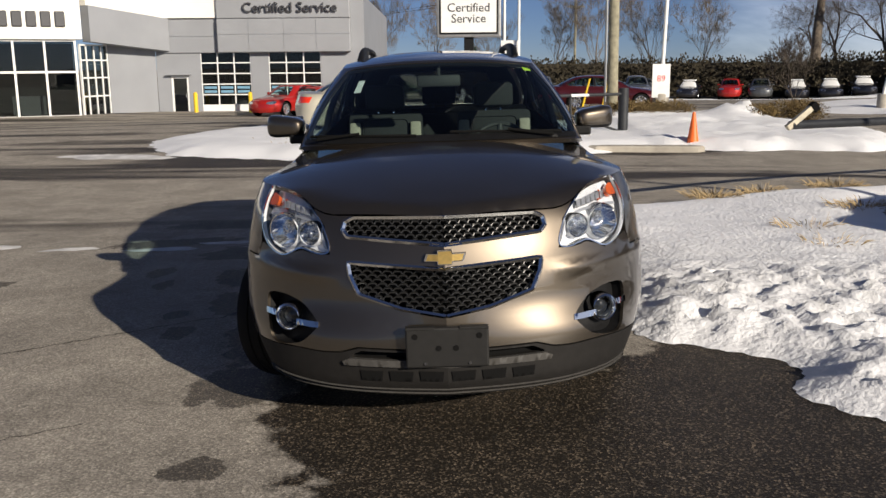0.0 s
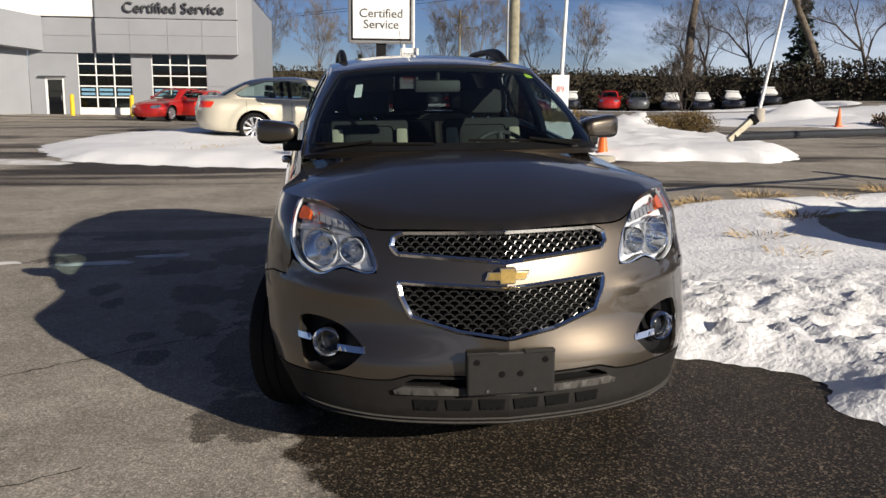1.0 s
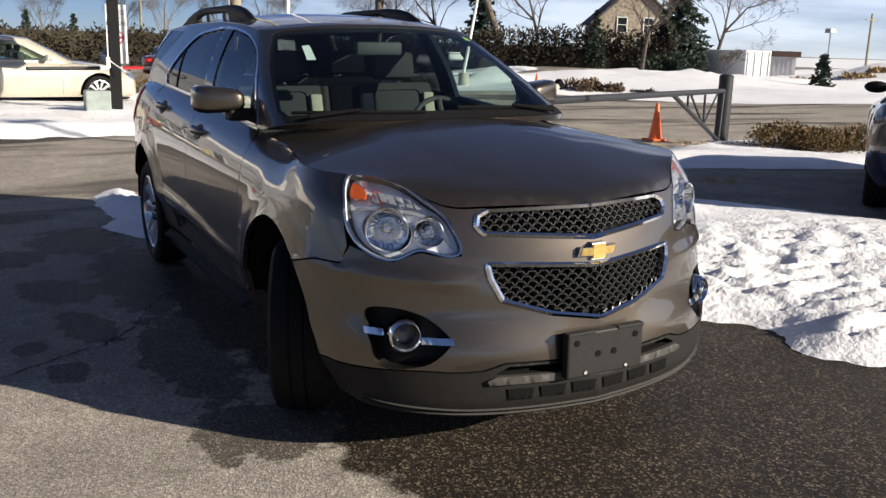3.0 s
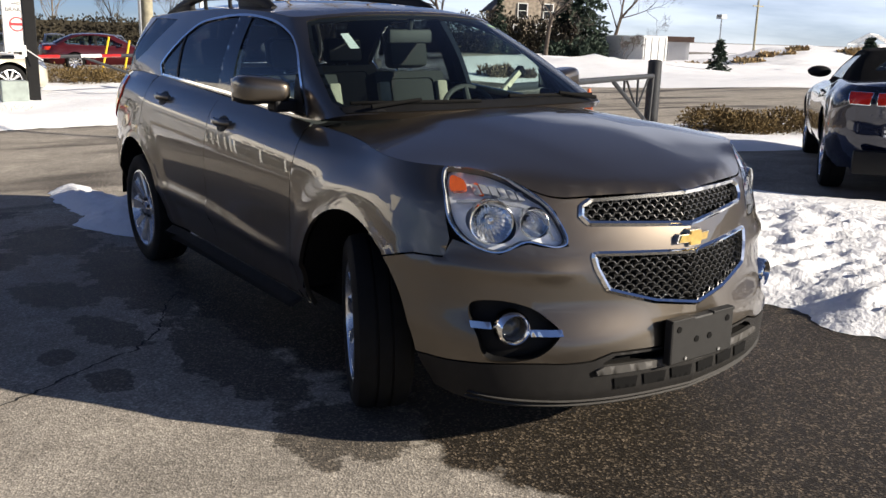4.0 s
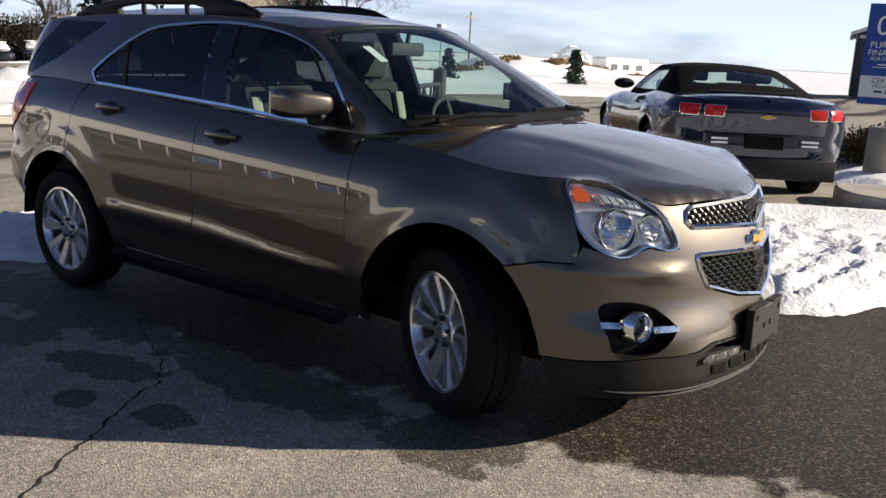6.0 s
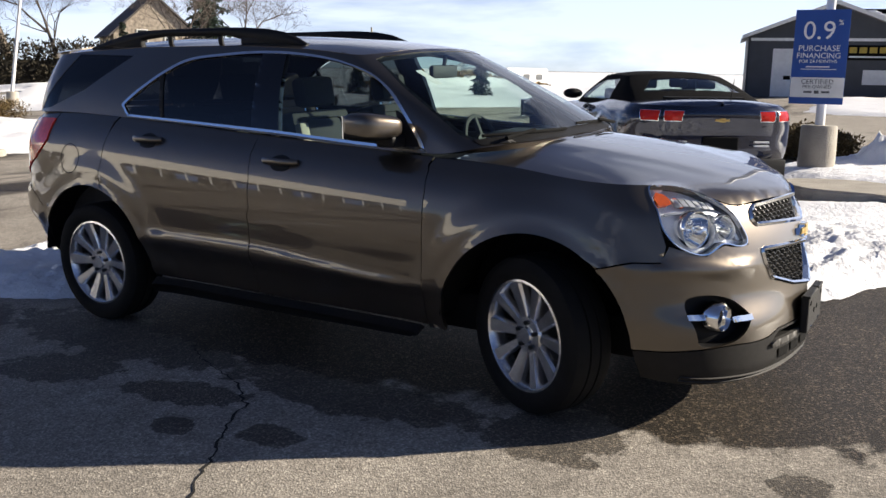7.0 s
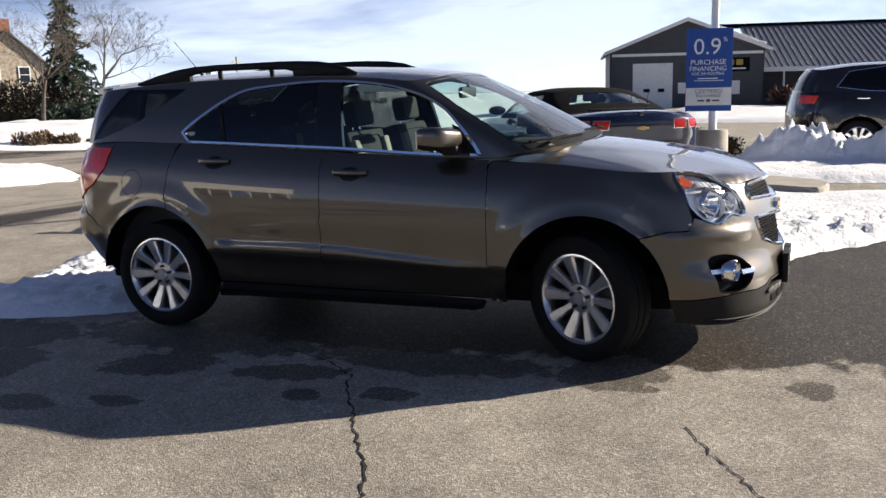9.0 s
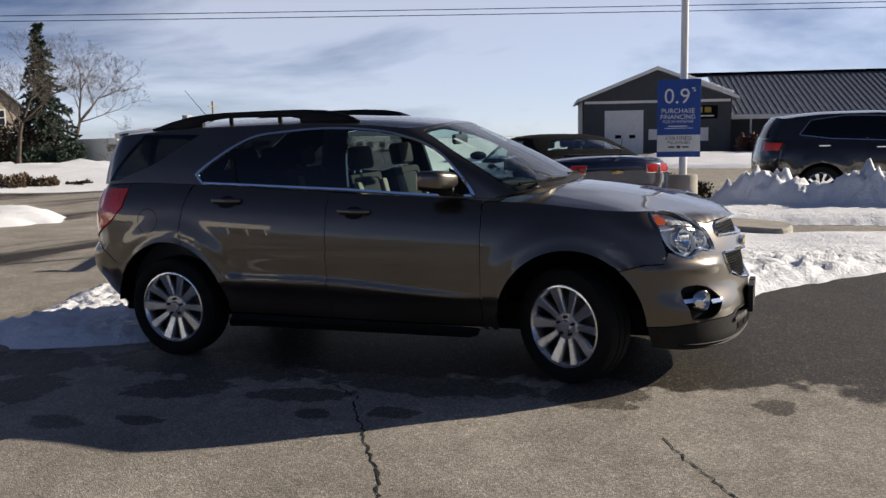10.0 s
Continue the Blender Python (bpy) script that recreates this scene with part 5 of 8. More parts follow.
def snow_patch(name, corners, height, step, rough, label, edge=0.5, material=None, lumps=None, bumps=()):
    """A sheet of lying snow with ragged rims; lumps: (fn of x, y) for trodden or ploughed places."""
    P = rounded(corners, step * 2)
    P = resample(P, step)
    J = np.array([[noise.noise(Vector((p[0] * 1.9, p[1] * 1.9, 3.3))) + 0.6 * noise.noise(Vector((p[0] * 5, p[1] * 5, 1.3))), noise.noise(Vector((p[0] * 1.9, p[1] * 1.9, 9.7))) + 0.6 * noise.noise(Vector((p[0] * 5, p[1] * 5, 7.3)))] for p in P])
    K = np.array([[noise.noise(Vector((p[0] * 13, p[1] * 13, 2.3))), noise.noise(Vector((p[0] * 13, p[1] * 13, 8.3)))] for p in P])
    P = P + J * min(0.35, max(0.07, step * 1.4)) + K * min(0.12, step * 0.9)
    V, F_ = triangulate(P, [], step)
    d = np.full(len(V), 9e9)
    for i in range(0, len(P)):
        a, b = P[i], P[(i + 1) % len(P)]
        ab = b - a
        t = np.clip(((V - a) @ ab) / (ab @ ab + 1e-12), 0, 1)
        d = np.minimum(d, np.linalg.norm(V - (a + t[:, None] * ab), axis=1))
    verts = []
    for (x, y), dd in zip(V, d):
        k = min(1.0, dd / edge)
        h = height * (k * (2 - k)) ** 1.15
        q = Vector((x, y, 0))
        h *= 0.75 + 0.5 * noise.fractal(q * 0.6, 1.0, 2.0, 4) * 0.5 + 0.25 * noise.noise(q * 0.35)
        rg = rough * (lumps(x, y) if lumps else 1.0)
        if rg > 0.0 and dd > 0.01:
            h += rg * min(1, dd / 0.30) * (0.34 * (0.5 + 0.9 * noise.noise(q * 5.2)) + 0.46 * (0.5 + 0.9 * noise.noise(q * 10.5 + Vector((5, 1, 0)))) + 0.42 * noise.noise(q * 19.0))
        for bx, by, br, bh in bumps:
            rr = math.hypot(x - bx, y - by) / br
            if rr < 1:
                h += bh * (1 - rr * rr) ** 2 * (0.55 + 0.8 * abs(noise.noise(q * 3.1)) + 0.7 * abs(noise.noise(q * 6.5)))
        verts.append((x, y, lot_z(x, y) + 0.004 + max(0.0, h)))
    ob = mesh_object(name, verts, F_, material or SNOW, None, True)
    me_ = ob.data
    if me_.polygons[0].normal.z < 0:
        me_.flip_normals()
    return tagged(ob, label, "snow", kind="stuff")


near_lumps = lambda x, y: 1.15 * max(0.0, min(1, (3.0 - y) / 1.0)) * max(0.0, min(1.0, (4.6 - x) / 1.2)) + 0.12
snow_patch("snow_bank", [(1.08, 1.4), (1.3, 1.2), (1.55, 1.03), (1.78, 0.78), (1.66, 0.4), (1.85, 0.06), (2.2, -0.02), (2.6, -0.35), (3.0, -0.75), (4.3, -1.8), (6.2, -2.8), (6.3, -1.2), (6.0, 0.0), (5.8, 0.8), (5.5, 1.6), (5.1, 2.6), (4.6, 3.6), (4.25, 4.8), (5.2, 6.1), (7.4, 5.4), (9.5, 5.2), (12, 5.6), (15.5, 6.2), (14, 9), (10.9, 10.4), (9.2, 9.8), (8.2, 8.5), (6.5, 7.6), (5.2, 7.2), (3.4, 6.8), (2.3, 6.4), (1.3, 6.0), (1.05, 5), (1.08, 3)], 0.13, 0.05, 0.10, "white snow bank beside the parked suv, trodden near its edge", 0.7, None, near_lumps)
snow_patch("snow_bank", [(7.35, 1.2), (8.3, 1.9), (9.4, 1.9), (10.1, 1.1), (10.3, -1), (10.5, -5), (8, -4.5), (7.3, -0.5), (7.3, 0.4)], 0.14, 0.06, 0.11, "white snow bank with ploughed heaps beside the dark suv", 0.6, None, lambda x, y: 0.25 + 0.9 * max(0.0, min(1.0, (x - 9.0) / 0.4)), [(9.7, 0.55, 0.5, 0.36), (9.7, 0.10, 0.55, 0.52), (9.65, -0.38, 0.45, 0.42), (9.75, -0.90, 0.48, 0.36), (9.65, -1.45, 0.6, 0.52), (9.6, -2.2, 0.8, 0.5), (9.5, -3.2, 0.9, 0.5)])
snow_patch("slush_patch", [(-0.45, 4.3), (-0.8, 4.5), (-0.98, 5.05), (-0.88, 5.6), (-0.95, 6.6), (-0.6, 7.2), (-0.42, 6.1), (0.16, 6.1), (1.06, 6.35), (1.3, 5.9), (0.6, 5.0)], 0.05, 0.04, 0.10, "thin white slush behind the suv", 0.3)
snow_patch("snow_island", [(-5.7, 14.6), (-4.9, 13.6), (-3.3, 12.9), (-1.1, 12.5), (1.5, 12.8), (2.7, 13.4), (4, 14.4), (5.1, 14.3), (8, 13.8), (8.9, 14.1), (9.6, 14.9), (10.4, 17), (10.4, 19), (9.0, 22), (6, 25), (3, 24.5), (2.2, 22), (0.5, 22), (-4, 21.5), (-6, 19), (-6.4, 16.5)], 0.20, 0.20, 0.08, "white snow on a lot island with tufts of dead grass", 0.9, None, lambda x, y: 0.35 + (1.6 if x > 4.5 else 0.0), [(8.6, 22.3, 1.2, 0.5)])
snow_patch("snow_field", [(15.5, 35), (18, 29), (24, 22.5), (30, 17.5), (36, 14), (48, 14), (90, 18), (150, 40), (150, 110), (70, 75), (54, 60), (40, 55), (28, 46), (19, 42)], 0.30, 0.9, 0.05, "white snow field across the road", 3.0, None, None, [(36, 42, 13, 0.5), (21.5, 36.3, 1.6, 0.7), (22.6, 36.8, 1.5, 0.6), (20.4, 35.6, 1.2, 0.45), (48, 40, 16, 0.2), (70, 50, 30, 0.5)])
snow_patch("far_snow_field", [(75, -20), (110, 8), (148, 38), (148, 112), (300, 420), (1200, 900), (1500, -300), (500, -520)], 0.3, 45.0, 0.0, "white snow fields reaching to the horizon", 6.0)
snow_patch("snow_strip", [(33, -8), (43.5, -8), (44, 5.5), (40, 6), (33, 4.5)], 0.15, 0.5, 0.08, "white snow strip before the workshop", 1.0)
snow_patch("snow_strip", [(12, 62), (24, 59), (36, 57), (40, 62), (30, 67), (12, 70)], 0.15, 0.6, 0.08, "white snow strip before parked cars", 1.0)
snow_patch("slush_patch", [(-4.9, 13.2), (-5.6, 13.0), (-6.4, 13.1), (-7.3, 13.6), (-6.6, 14.0), (-5.6, 13.9)], 0.03, 0.10, 0.03, "thin slush on the asphalt", 0.4, SLUSH)
for cx, cy, r in ((-2.6, 4.55, 0.22), (-2.05, 4.8, 0.16), (-3.5, 4.7, 0.2), (-4.4, 4.9, 0.25)):
    snow_patch("slush_patch", [(cx - r * 1.6, cy), (cx - r * 0.3, cy - r * 0.4), (cx + r * 1.4, cy - r * 0.15), (cx + r * 1.1, cy + r * 0.4), (cx - r * 0.5, cy + r * 0.35)], 0.018, 0.035, 0.02, "thin slush left on the asphalt", 0.1, SLUSH)

CRACK = mat("crack", (0.012, 0.011, 0.01), 0.9, 0, 0.2)


def crack(points, width):
    rnd = random.Random(len(points) * 7)
    L, pts = [], []
    for (x0, y0), (x1, y1) in zip(points, points[1:]):
        k = max(2, int(math.hypot(x1 - x0, y1 - y0) / 0.035))
        pts += [(x0 + (x1 - x0) * i / k + rnd.gauss(0, 0.009), y0 + (y1 - y0) * i / k + rnd.gauss(0, 0.009)) for i in range(k)]
    verts, faces = [], []
    for i, (x, y) in enumerate(pts):
        a = pts[max(0, i - 1)]
        b = pts[min(len(pts) - 1, i + 1)]
        dx, dy = b[0] - a[0], b[1] - a[1]
        n = math.hypot(dx, dy) + 1e-9
        w = width * rnd.uniform(0.3, 1.2) * min(1, (len(pts) - i) / 6)
        z = lot_z(x, y) + 0.003
        verts += [(x - dy / n * w, y + dx / n * w, z), (x + dy / n * w, y - dx / n * w, z)]
    faces = [(2 * i, 2 * i + 1, 2 * i + 3, 2 * i + 2) for i in range(len(pts) - 1)]
    tagged(mesh_object("crack", verts, faces, CRACK, None, False), "thin dark crack in the asphalt", "crack", kind="structure")


crack([(-1.25, 2.35), (-1.45, 2.10), (-1.66, 2.0), (-1.78, 1.92), (-2.0, 1.78), (-2.2, 1.66), (-2.42, 1.50), (-2.8, 1.33), (-3.2, 1.15)], 0.008)
crack([(-1.66, 0.30), (-1.95, 0.13), (-2.3, -0.08), (-2.7, -0.2)], 0.005)
crack([(-1.25, 2.35), (-1.1, 2.75), (-0.9, 3.0)], 0.004)


# ---- other cars ----
def placed(heading, local, spot):
    """Pose of a car that heads along the given angle, with its local point at a spot on the lot."""
    r = Matrix.Rotation(radians(heading + 90), 4, "Z")
    p = r @ Vector((*local, 0))
    x, y = spot[0] - p.x, spot[1] - p.y
    return Matrix.Translation((x, y, lot_z(spot[0], spot[1]))) @ r


SEDAN = dict(L=5.11, w=0.927, hubs=(1.0, 3.837), R=0.345, rim=0.245, belt=[(0, 0.70), (0.5, 0.80), (1.4, 0.93), (2.5, 0.95), (4.2, 1.0), (5.1, 1.0)], sill=[(0, 0.2), (0.6, 0.24), (4.3, 0.25), (5.1, 0.32)], nose=[(0.2, 0.06), (0.35, 0.0), (0.6, 0.02), (0.8, 0.12), (1.0, 0.3)], tail=[(0.2, 4.95), (0.45, 5.09), (0.7, 5.11), (1.0, 5.02)], centre=[(0, 0.74), (0.3, 0.83), (0.8, 0.92), (1.5, 1.0), (4.3, 1.06), (4.9, 1.06), (5.1, 1.03)], cab=(0.80, 1.35, 4.62, 0.35), roof=(0.56, 2.25, 3.85, 0.25), top=[(2.0, 1.40), (2.25, 1.44), (2.8, 1.492), (3.4, 1.48), (3.85, 1.42), (4.2, 1.36)], glass=[(1.92, 1.0), (2.22, 1.16), (2.62, 1.36), (3.1, 1.405), (3.55, 1.385), (4.0, 1.25), (4.22, 1.12), (4.1, 1.04), (3.0, 1.01)], bars=(2.95, 3.05), top_mat=None)
COUPE = dict(L=4.84, w=0.955, hubs=(0.93, 3.78), R=0.36, rim=0.26, belt=[(0, 0.68), (0.5, 0.85), (1.4, 0.95), (2.4, 0.96), (3.6, 1.04), (4.84, 1.02)], sill=[(0, 0.18), (0.6, 0.22), (4.2, 0.24), (4.84, 0.30)], nose=[(0.2, 0.1), (0.35, 0.0), (0.7, 0.0), (0.85, 0.1), (1.0, 0.25)], tail=[(0.2, 4.62), (0.42, 4.76), (0.55, 4.80), (0.70, 4.80), (0.95, 4.84), (1.04, 4.80)], centre=[(0, 0.75), (0.5, 0.9), (1.4, 1.0), (4.0, 1.08), (4.5, 1.085), (4.84, 1.06)], cab=(0.80, 1.5, 4.25, 0.4), roof=(0.58, 2.25, 3.45, 0.25), top=[(2.0, 1.28), (2.25, 1.33), (2.7, 1.375), (3.2, 1.37), (3.5, 1.34), (4.0, 1.2)], glass=[(1.95, 1.02), (2.3, 1.18), (2.6, 1.26), (3.2, 1.28), (3.3, 1.2), (3.35, 1.04)], bars=(), top_mat="cloth")
SUV2 = dict(L=4.80, w=0.95, hubs=(0.95, 3.75), R=0.37, rim=0.25, belt=[(0, 0.9), (0.5, 1.0), (1.5, 1.1), (3.5, 1.2), (4.8, 1.22)], sill=[(0, 0.25), (0.6, 0.3), (4.2, 0.32), (4.8, 0.38)], nose=[(0.2, 0.08), (0.4, 0.0), (0.8, 0.02), (1.1, 0.2)], tail=[(0.3, 4.62), (0.55, 4.78), (0.8, 4.78), (1.22, 4.70)], centre=[(0, 0.94), (0.3, 1.03), (1.2, 1.16), (1.7, 1.2), (4.8, 1.22)], cab=(0.80, 1.2, 4.70, 0.4), roof=(0.60, 2.0, 4.45, 0.25), top=[(1.8, 1.58), (2.0, 1.64), (2.8, 1.72), (3.6, 1.71), (4.5, 1.62)], glass=[(1.68, 1.14), (2.05, 1.45), (2.6, 1.61), (3.3, 1.63), (3.9, 1.55), (4.1, 1.3), (3.6, 1.23)], bars=(2.55, 2.65), top_mat=None)


def make_car(name, label, pose_, paint, spec, step=0.07, group="", detail=True, snow=False):
    """A parked car: body, bonnet, boot, cabin, glass, lamps and wheels."""
    root = thing(name, label, "car", pose_, group)
    L, w = spec["L"], spec["w"]
    belt, sill, nose, tail = (curve(spec[k]) for k in ("belt", "sill", "nose", "tail"))
    centre, top = curve(spec["centre"]), curve(spec["top"])
    hubs, R_ = spec["hubs"], spec["R"]
    WS2 = curve([(0, w * 0.88), (0.12, w * 0.94), (0.35, w * 0.985), (0.6, w), (0.8, w * 0.985), (0.93, w * 0.93), (1.0, w * 0.86)])

    def shape(q, s):
        _, yr = loop_plan(q, w, 0.0, L, 0.7, 2.6, 0.06, 0.6, 2.8)
        z = sill(yr) + (belt(yr) - sill(yr)) * s
        x, y = loop_plan(q, WS2(s), nose(z), tail(z), 0.7, 2.6, 0.06, 0.6, 2.8)
        for h in hubs:
            r = np.hypot(y - h, z - R_)
            x = x + 0.02 * np.clip(x / w, 0, 1) ** 6 * smoothstep(R_ + 0.26, R_ + 0.16, r)
        return np.stack([x, y, z], 1)

    body = Skin(shape, 0.5, 0.7)
    al = float(body.a[-1])
    ar = R_ + 0.065
    holes = []
    for h in hubs:
        zb = float(sill(h)) + 0.004
        a0 = math.asin(max(-1, min(1, (zb + 0.02 - R_) / ar)))
        holes.append(outline(body, [S(h + ar * math.cos(a), R_ + ar * math.sin(a)) for a in np.linspace(a0, math.pi - a0, 22)]))
    edge = resample(np.array([(0.0, 0.0), (al, 0.0), (al, 0.7), (0.0, 0.7)]), step)
    panel("body", body, edge, paint, root, holes, both=True, step=step, flange=0.02)
    q = np.linspace(0, 3, 500)
    e = shape(q, np.ones(500))
    ex, ey, ez = e[:, 0], e[:, 1], e[:, 2]
    half = e[(q > 0.0) & (q < 3.0)]

    def lid(x, y):
        front = np.interp(y, ey, ex)
        ze = np.interp(y, ey, ez)
        r = np.clip(np.abs(x) / np.maximum(front, 0.02), 0, 1.05)
        return centre(y) + (ze - centre(y)) * r**2.6

    f = Field(lid)
    ring = np.stack([ex, ey], 1)
    panel("bonnet", f, resample(ring, step * 0.8), paint, root, both=True, step=step, flange=0.01)
    cw, cf, cr, cd = spec["cab"]
    rw, rf, rr, rd = spec["roof"]

    def roof_h(x, y):
        return top(y) - 0.05 * (np.abs(x) / rw) ** 2.6

    def cab_f(q, v):
        xb, yb = loop_plan(q, cw, cf, cr, cd, 2.8, 0.0, 0.4, 3.0)
        xr, yr = loop_plan(q, rw, rf, rr, rd, 3.0, 0.0, 0.22, 3.0)
        zb, zr = lid(xb, yb) - 0.01, roof_h(xr, yr)
        bow = np.sin(np.pi * np.clip(v, 0, 1))
        return np.stack([xb + (xr - xb) * v + 0.025 * bow * np.clip(xb / cw, 0, 1) ** 4, yb + (yr - yb) * v - 0.04 * bow * np.clip(1 - q, 0, 1) + 0.04 * bow * np.clip(q - 2, 0, 1), zb + (zr - zb) * v], 1)

    cab2 = Skin(cab_f, 0.5, 0.6)
    ct = float(cab2.a[-1])
    dlo = outline(cab2, [S(y, z) for y, z in spec["glass"]])
    af = float(np.interp(1.0, cab2.q, cab2.a))
    ab = float(np.interp(2.0, cab2.q, cab2.a))
    wind = outline(cab2, [("p", 0.0, 0.03), ("p", af * 0.62, 0.03), ("p", af * 0.70, 0.10), ("p", af * 0.66, 0.55), ("p", 0.0, 0.57)])
    if spec["top_mat"] == "cloth":
        rear = outline(cab2, [("p", ct, 0.20), ("p", ct - 0.54, 0.20), ("p", ct - 0.55, 0.24), ("p", ct - 0.44, 0.48), ("p", ct, 0.50)])
    else:
        rear = outline(cab2, [("p", ct, 0.06), ("p", ct - (ct - ab) * 0.62, 0.06), ("p", ct - (ct - ab) * 0.58, 0.53), ("p", ct, 0.55)])
    top_paint = SOFT_TOP if spec["top_mat"] == "cloth" else paint
    whole = resample(np.array([(0.0, 0.0), (ct, 0.0), (ct, 0.6), (0.0, 0.6)]), step)
    panel("cabin", cab2, whole, top_paint, root, [wind, dlo, rear], both=True, step=step, flange=0.02, label="black cloth soft top" if spec["top_mat"] else "")
    tint = DARK_GLASS if spec is SUV2 else GLASS
    for sd in (1, -1):
        panel("side_glass", cab2, outset(dlo, 0.004), tint, root, side=sd, off=-0.004, flange=0, step=step)
        if detail and not spec["top_mat"]:
            panel("window_trim", cab2, outset(dlo, 0.012), CHROME, root, [outset(dlo, -0.004)], side=sd, off=0.003, flange=0.008, step=step)
        for yb in spec["bars"][:1]:
            panel("pillar", cab2, outline(cab2, [S(yb, float(belt(yb)) + 0.04), S(yb + 0.09, float(belt(yb)) + 0.04), S(yb + 0.12, float(top(yb)) - 0.1), S(yb + 0.03, float(top(yb)) - 0.1)]), TRIM, root, side=sd, off=0.002, flange=0.01, step=step)
    panel("windscreen", cab2, outset(wind, 0.004), WHITE if snow else GLASS, root, both=True, off=0.03 if snow else -0.003, flange=0.02 if snow else 0, step=step, label="snow-covered windscreen" if snow else "")
    panel("rear_glass", cab2, outset(rear, 0.004), GLASS, root, both=True, off=-0.003, flange=0, step=step)
    rx, ry = loop_plan(np.linspace(0, 3, 160), rw + 0.002, rf - 0.002, rr + 0.002, rd, 3.0, 0.0, 0.22, 3.0)
    panel("roof", Field(roof_h), resample(np.stack([rx, ry], 1), step), top_paint, root, both=True, step=step, flange=0.01)
    if snow:
        bm = bmesh.new()
        box(bm, -0.5, 0.5, rf + 0.1, rr - 0.1, float(top(rf + 0.5)) - 0.02, float(top(rf + 0.5)) + 0.07, 0.03)
        part("snow_cap", bm, SNOW, root, "white snow on the roof", True)
    for sd in (1, -1):
        zt = float(belt(0.3))
        hl = outline(body, [F(w * 0.45, zt - 0.14), F(w * 0.5, zt - 0.04), F(w * 0.80, zt - 0.02), F(w * 0.84, zt - 0.12), F(w * 0.70, zt - 0.17)], True)
        panel("headlight", body, hl, REFLECTOR, root, side=sd, off=0.005, flange=0.015, step=step, label="clear headlight")
        if spec is COUPE:
            for x0, x1 in ((0.60, 0.41), (0.81, 0.64)):
                tl = outline(body, [R(x0, 0.865), R(x0, 0.965), R(x1, 0.965), R(x1 + 0.02, 0.865)])
                lamp = panel("tail_lamp", body, tl, DEEP_RED, root, side=sd, off=0.006, flange=0.02, step=step, label="red tail lamp in a chrome frame")
                panel("lamp_frame", body, outset(tl, 0.005), CHROME, lamp, [tl], side=sd, off=0.008, flange=0.02, step=step)
        else:
            zt = float(belt(L - 0.2))
            tl = outline(body, [R(w * 0.55, zt - 0.05), R(w * 0.58, zt - 0.20), S(L - 0.32, zt - 0.19), S(L - 0.40, zt - 0.06)])
            panel("tail_lamp", body, tl, RED_LENS, root, side=sd, off=0.005, flange=0.02, step=step, label="red tail lamp")
        mb = bmesh.new()
        my = spec["glass"][0][0] + 0.12
        mz = spec["glass"][0][1] + 0.06
        bmesh.ops.create_uvsphere(mb, u_segments=14, v_segments=10, radius=1.0)
        for v in mb.verts:
            v.co = (sd * (w - 0.03) + 0.13 * v.co.x, my + 0.06 * v.co.y, mz - 0.01 + 0.065 * v.co.z)
        part("mirror", mb, paint if spec is not COUPE else TRIM, root, "", True)
        if detail:
            for yh in ((2.75, 3.7) if spec is not COUPE else (2.9,)):
                zc = float(belt(yh)) - 0.10
                p = body.pt([body.find("s", yh, zc)])[0]
                hb = bmesh.new()
                box(hb, sd * p[0] - 0.012, sd * p[0] + 0.03, yh - 0.10, yh + 0.10, zc - 0.014, zc + 0.014, 0.008)
                part("door_handle", hb, CHROME if spec is SUV2 else paint, root, "", True)
            for yd in ((1.75, 2.98, 4.0) if spec is not COUPE else (1.7, 3.25)):
                ln = outline(body, [S(yd, float(sill(yd)) + 0.06), S(yd + 0.006, float(sill(yd)) + 0.06), S(yd + 0.006, float(belt(yd)) - 0.005), S(yd, float(belt(yd)) - 0.005)])
                panel("door_seam", body, ln, VOID, root, side=sd, off=0.0012, flange=0, step=step)
        for h in hubs:
            bm = bmesh.new()
            lathe(bm, [(ar + 0.01, 0.0), (ar + 0.01, 0.3), (0.02, 0.3)], Matrix.Translation((sd * w * 0.95, h, R_)) @ pose(0, 0, 0, 0, -90 if sd > 0 else 90, 0), 20, *((-1.75, 1.75) if sd > 0 else (math.pi - 1.75, math.pi + 1.75)))
            part("wheel_well", bm, VOID, root)
            wheel(root, sd * (w - 0.13), h, R_, 0, sd, R_, spec["rim"], 0.22)
    bm = bmesh.new()
    box(bm, -w * 0.75, w * 0.75, 0.4, L - 0.4, 0.24, 0.5, 0.02)
    box(bm, -0.6, 0.6, 1.5, 1.95, 0.6, 1.0, 0.05)
    for x in (-0.36, 0.36):
        for y in (2.4, 3.3):
            box(bm, x - 0.24, x + 0.24, y, y + 0.15, 0.6, 1.15, 0.04)
            box(bm, x - 0.12, x + 0.12, y + 0.05, y + 0.14, 1.17, 1.3, 0.03)
    part("interior", bm, CABIN, root, "", True)
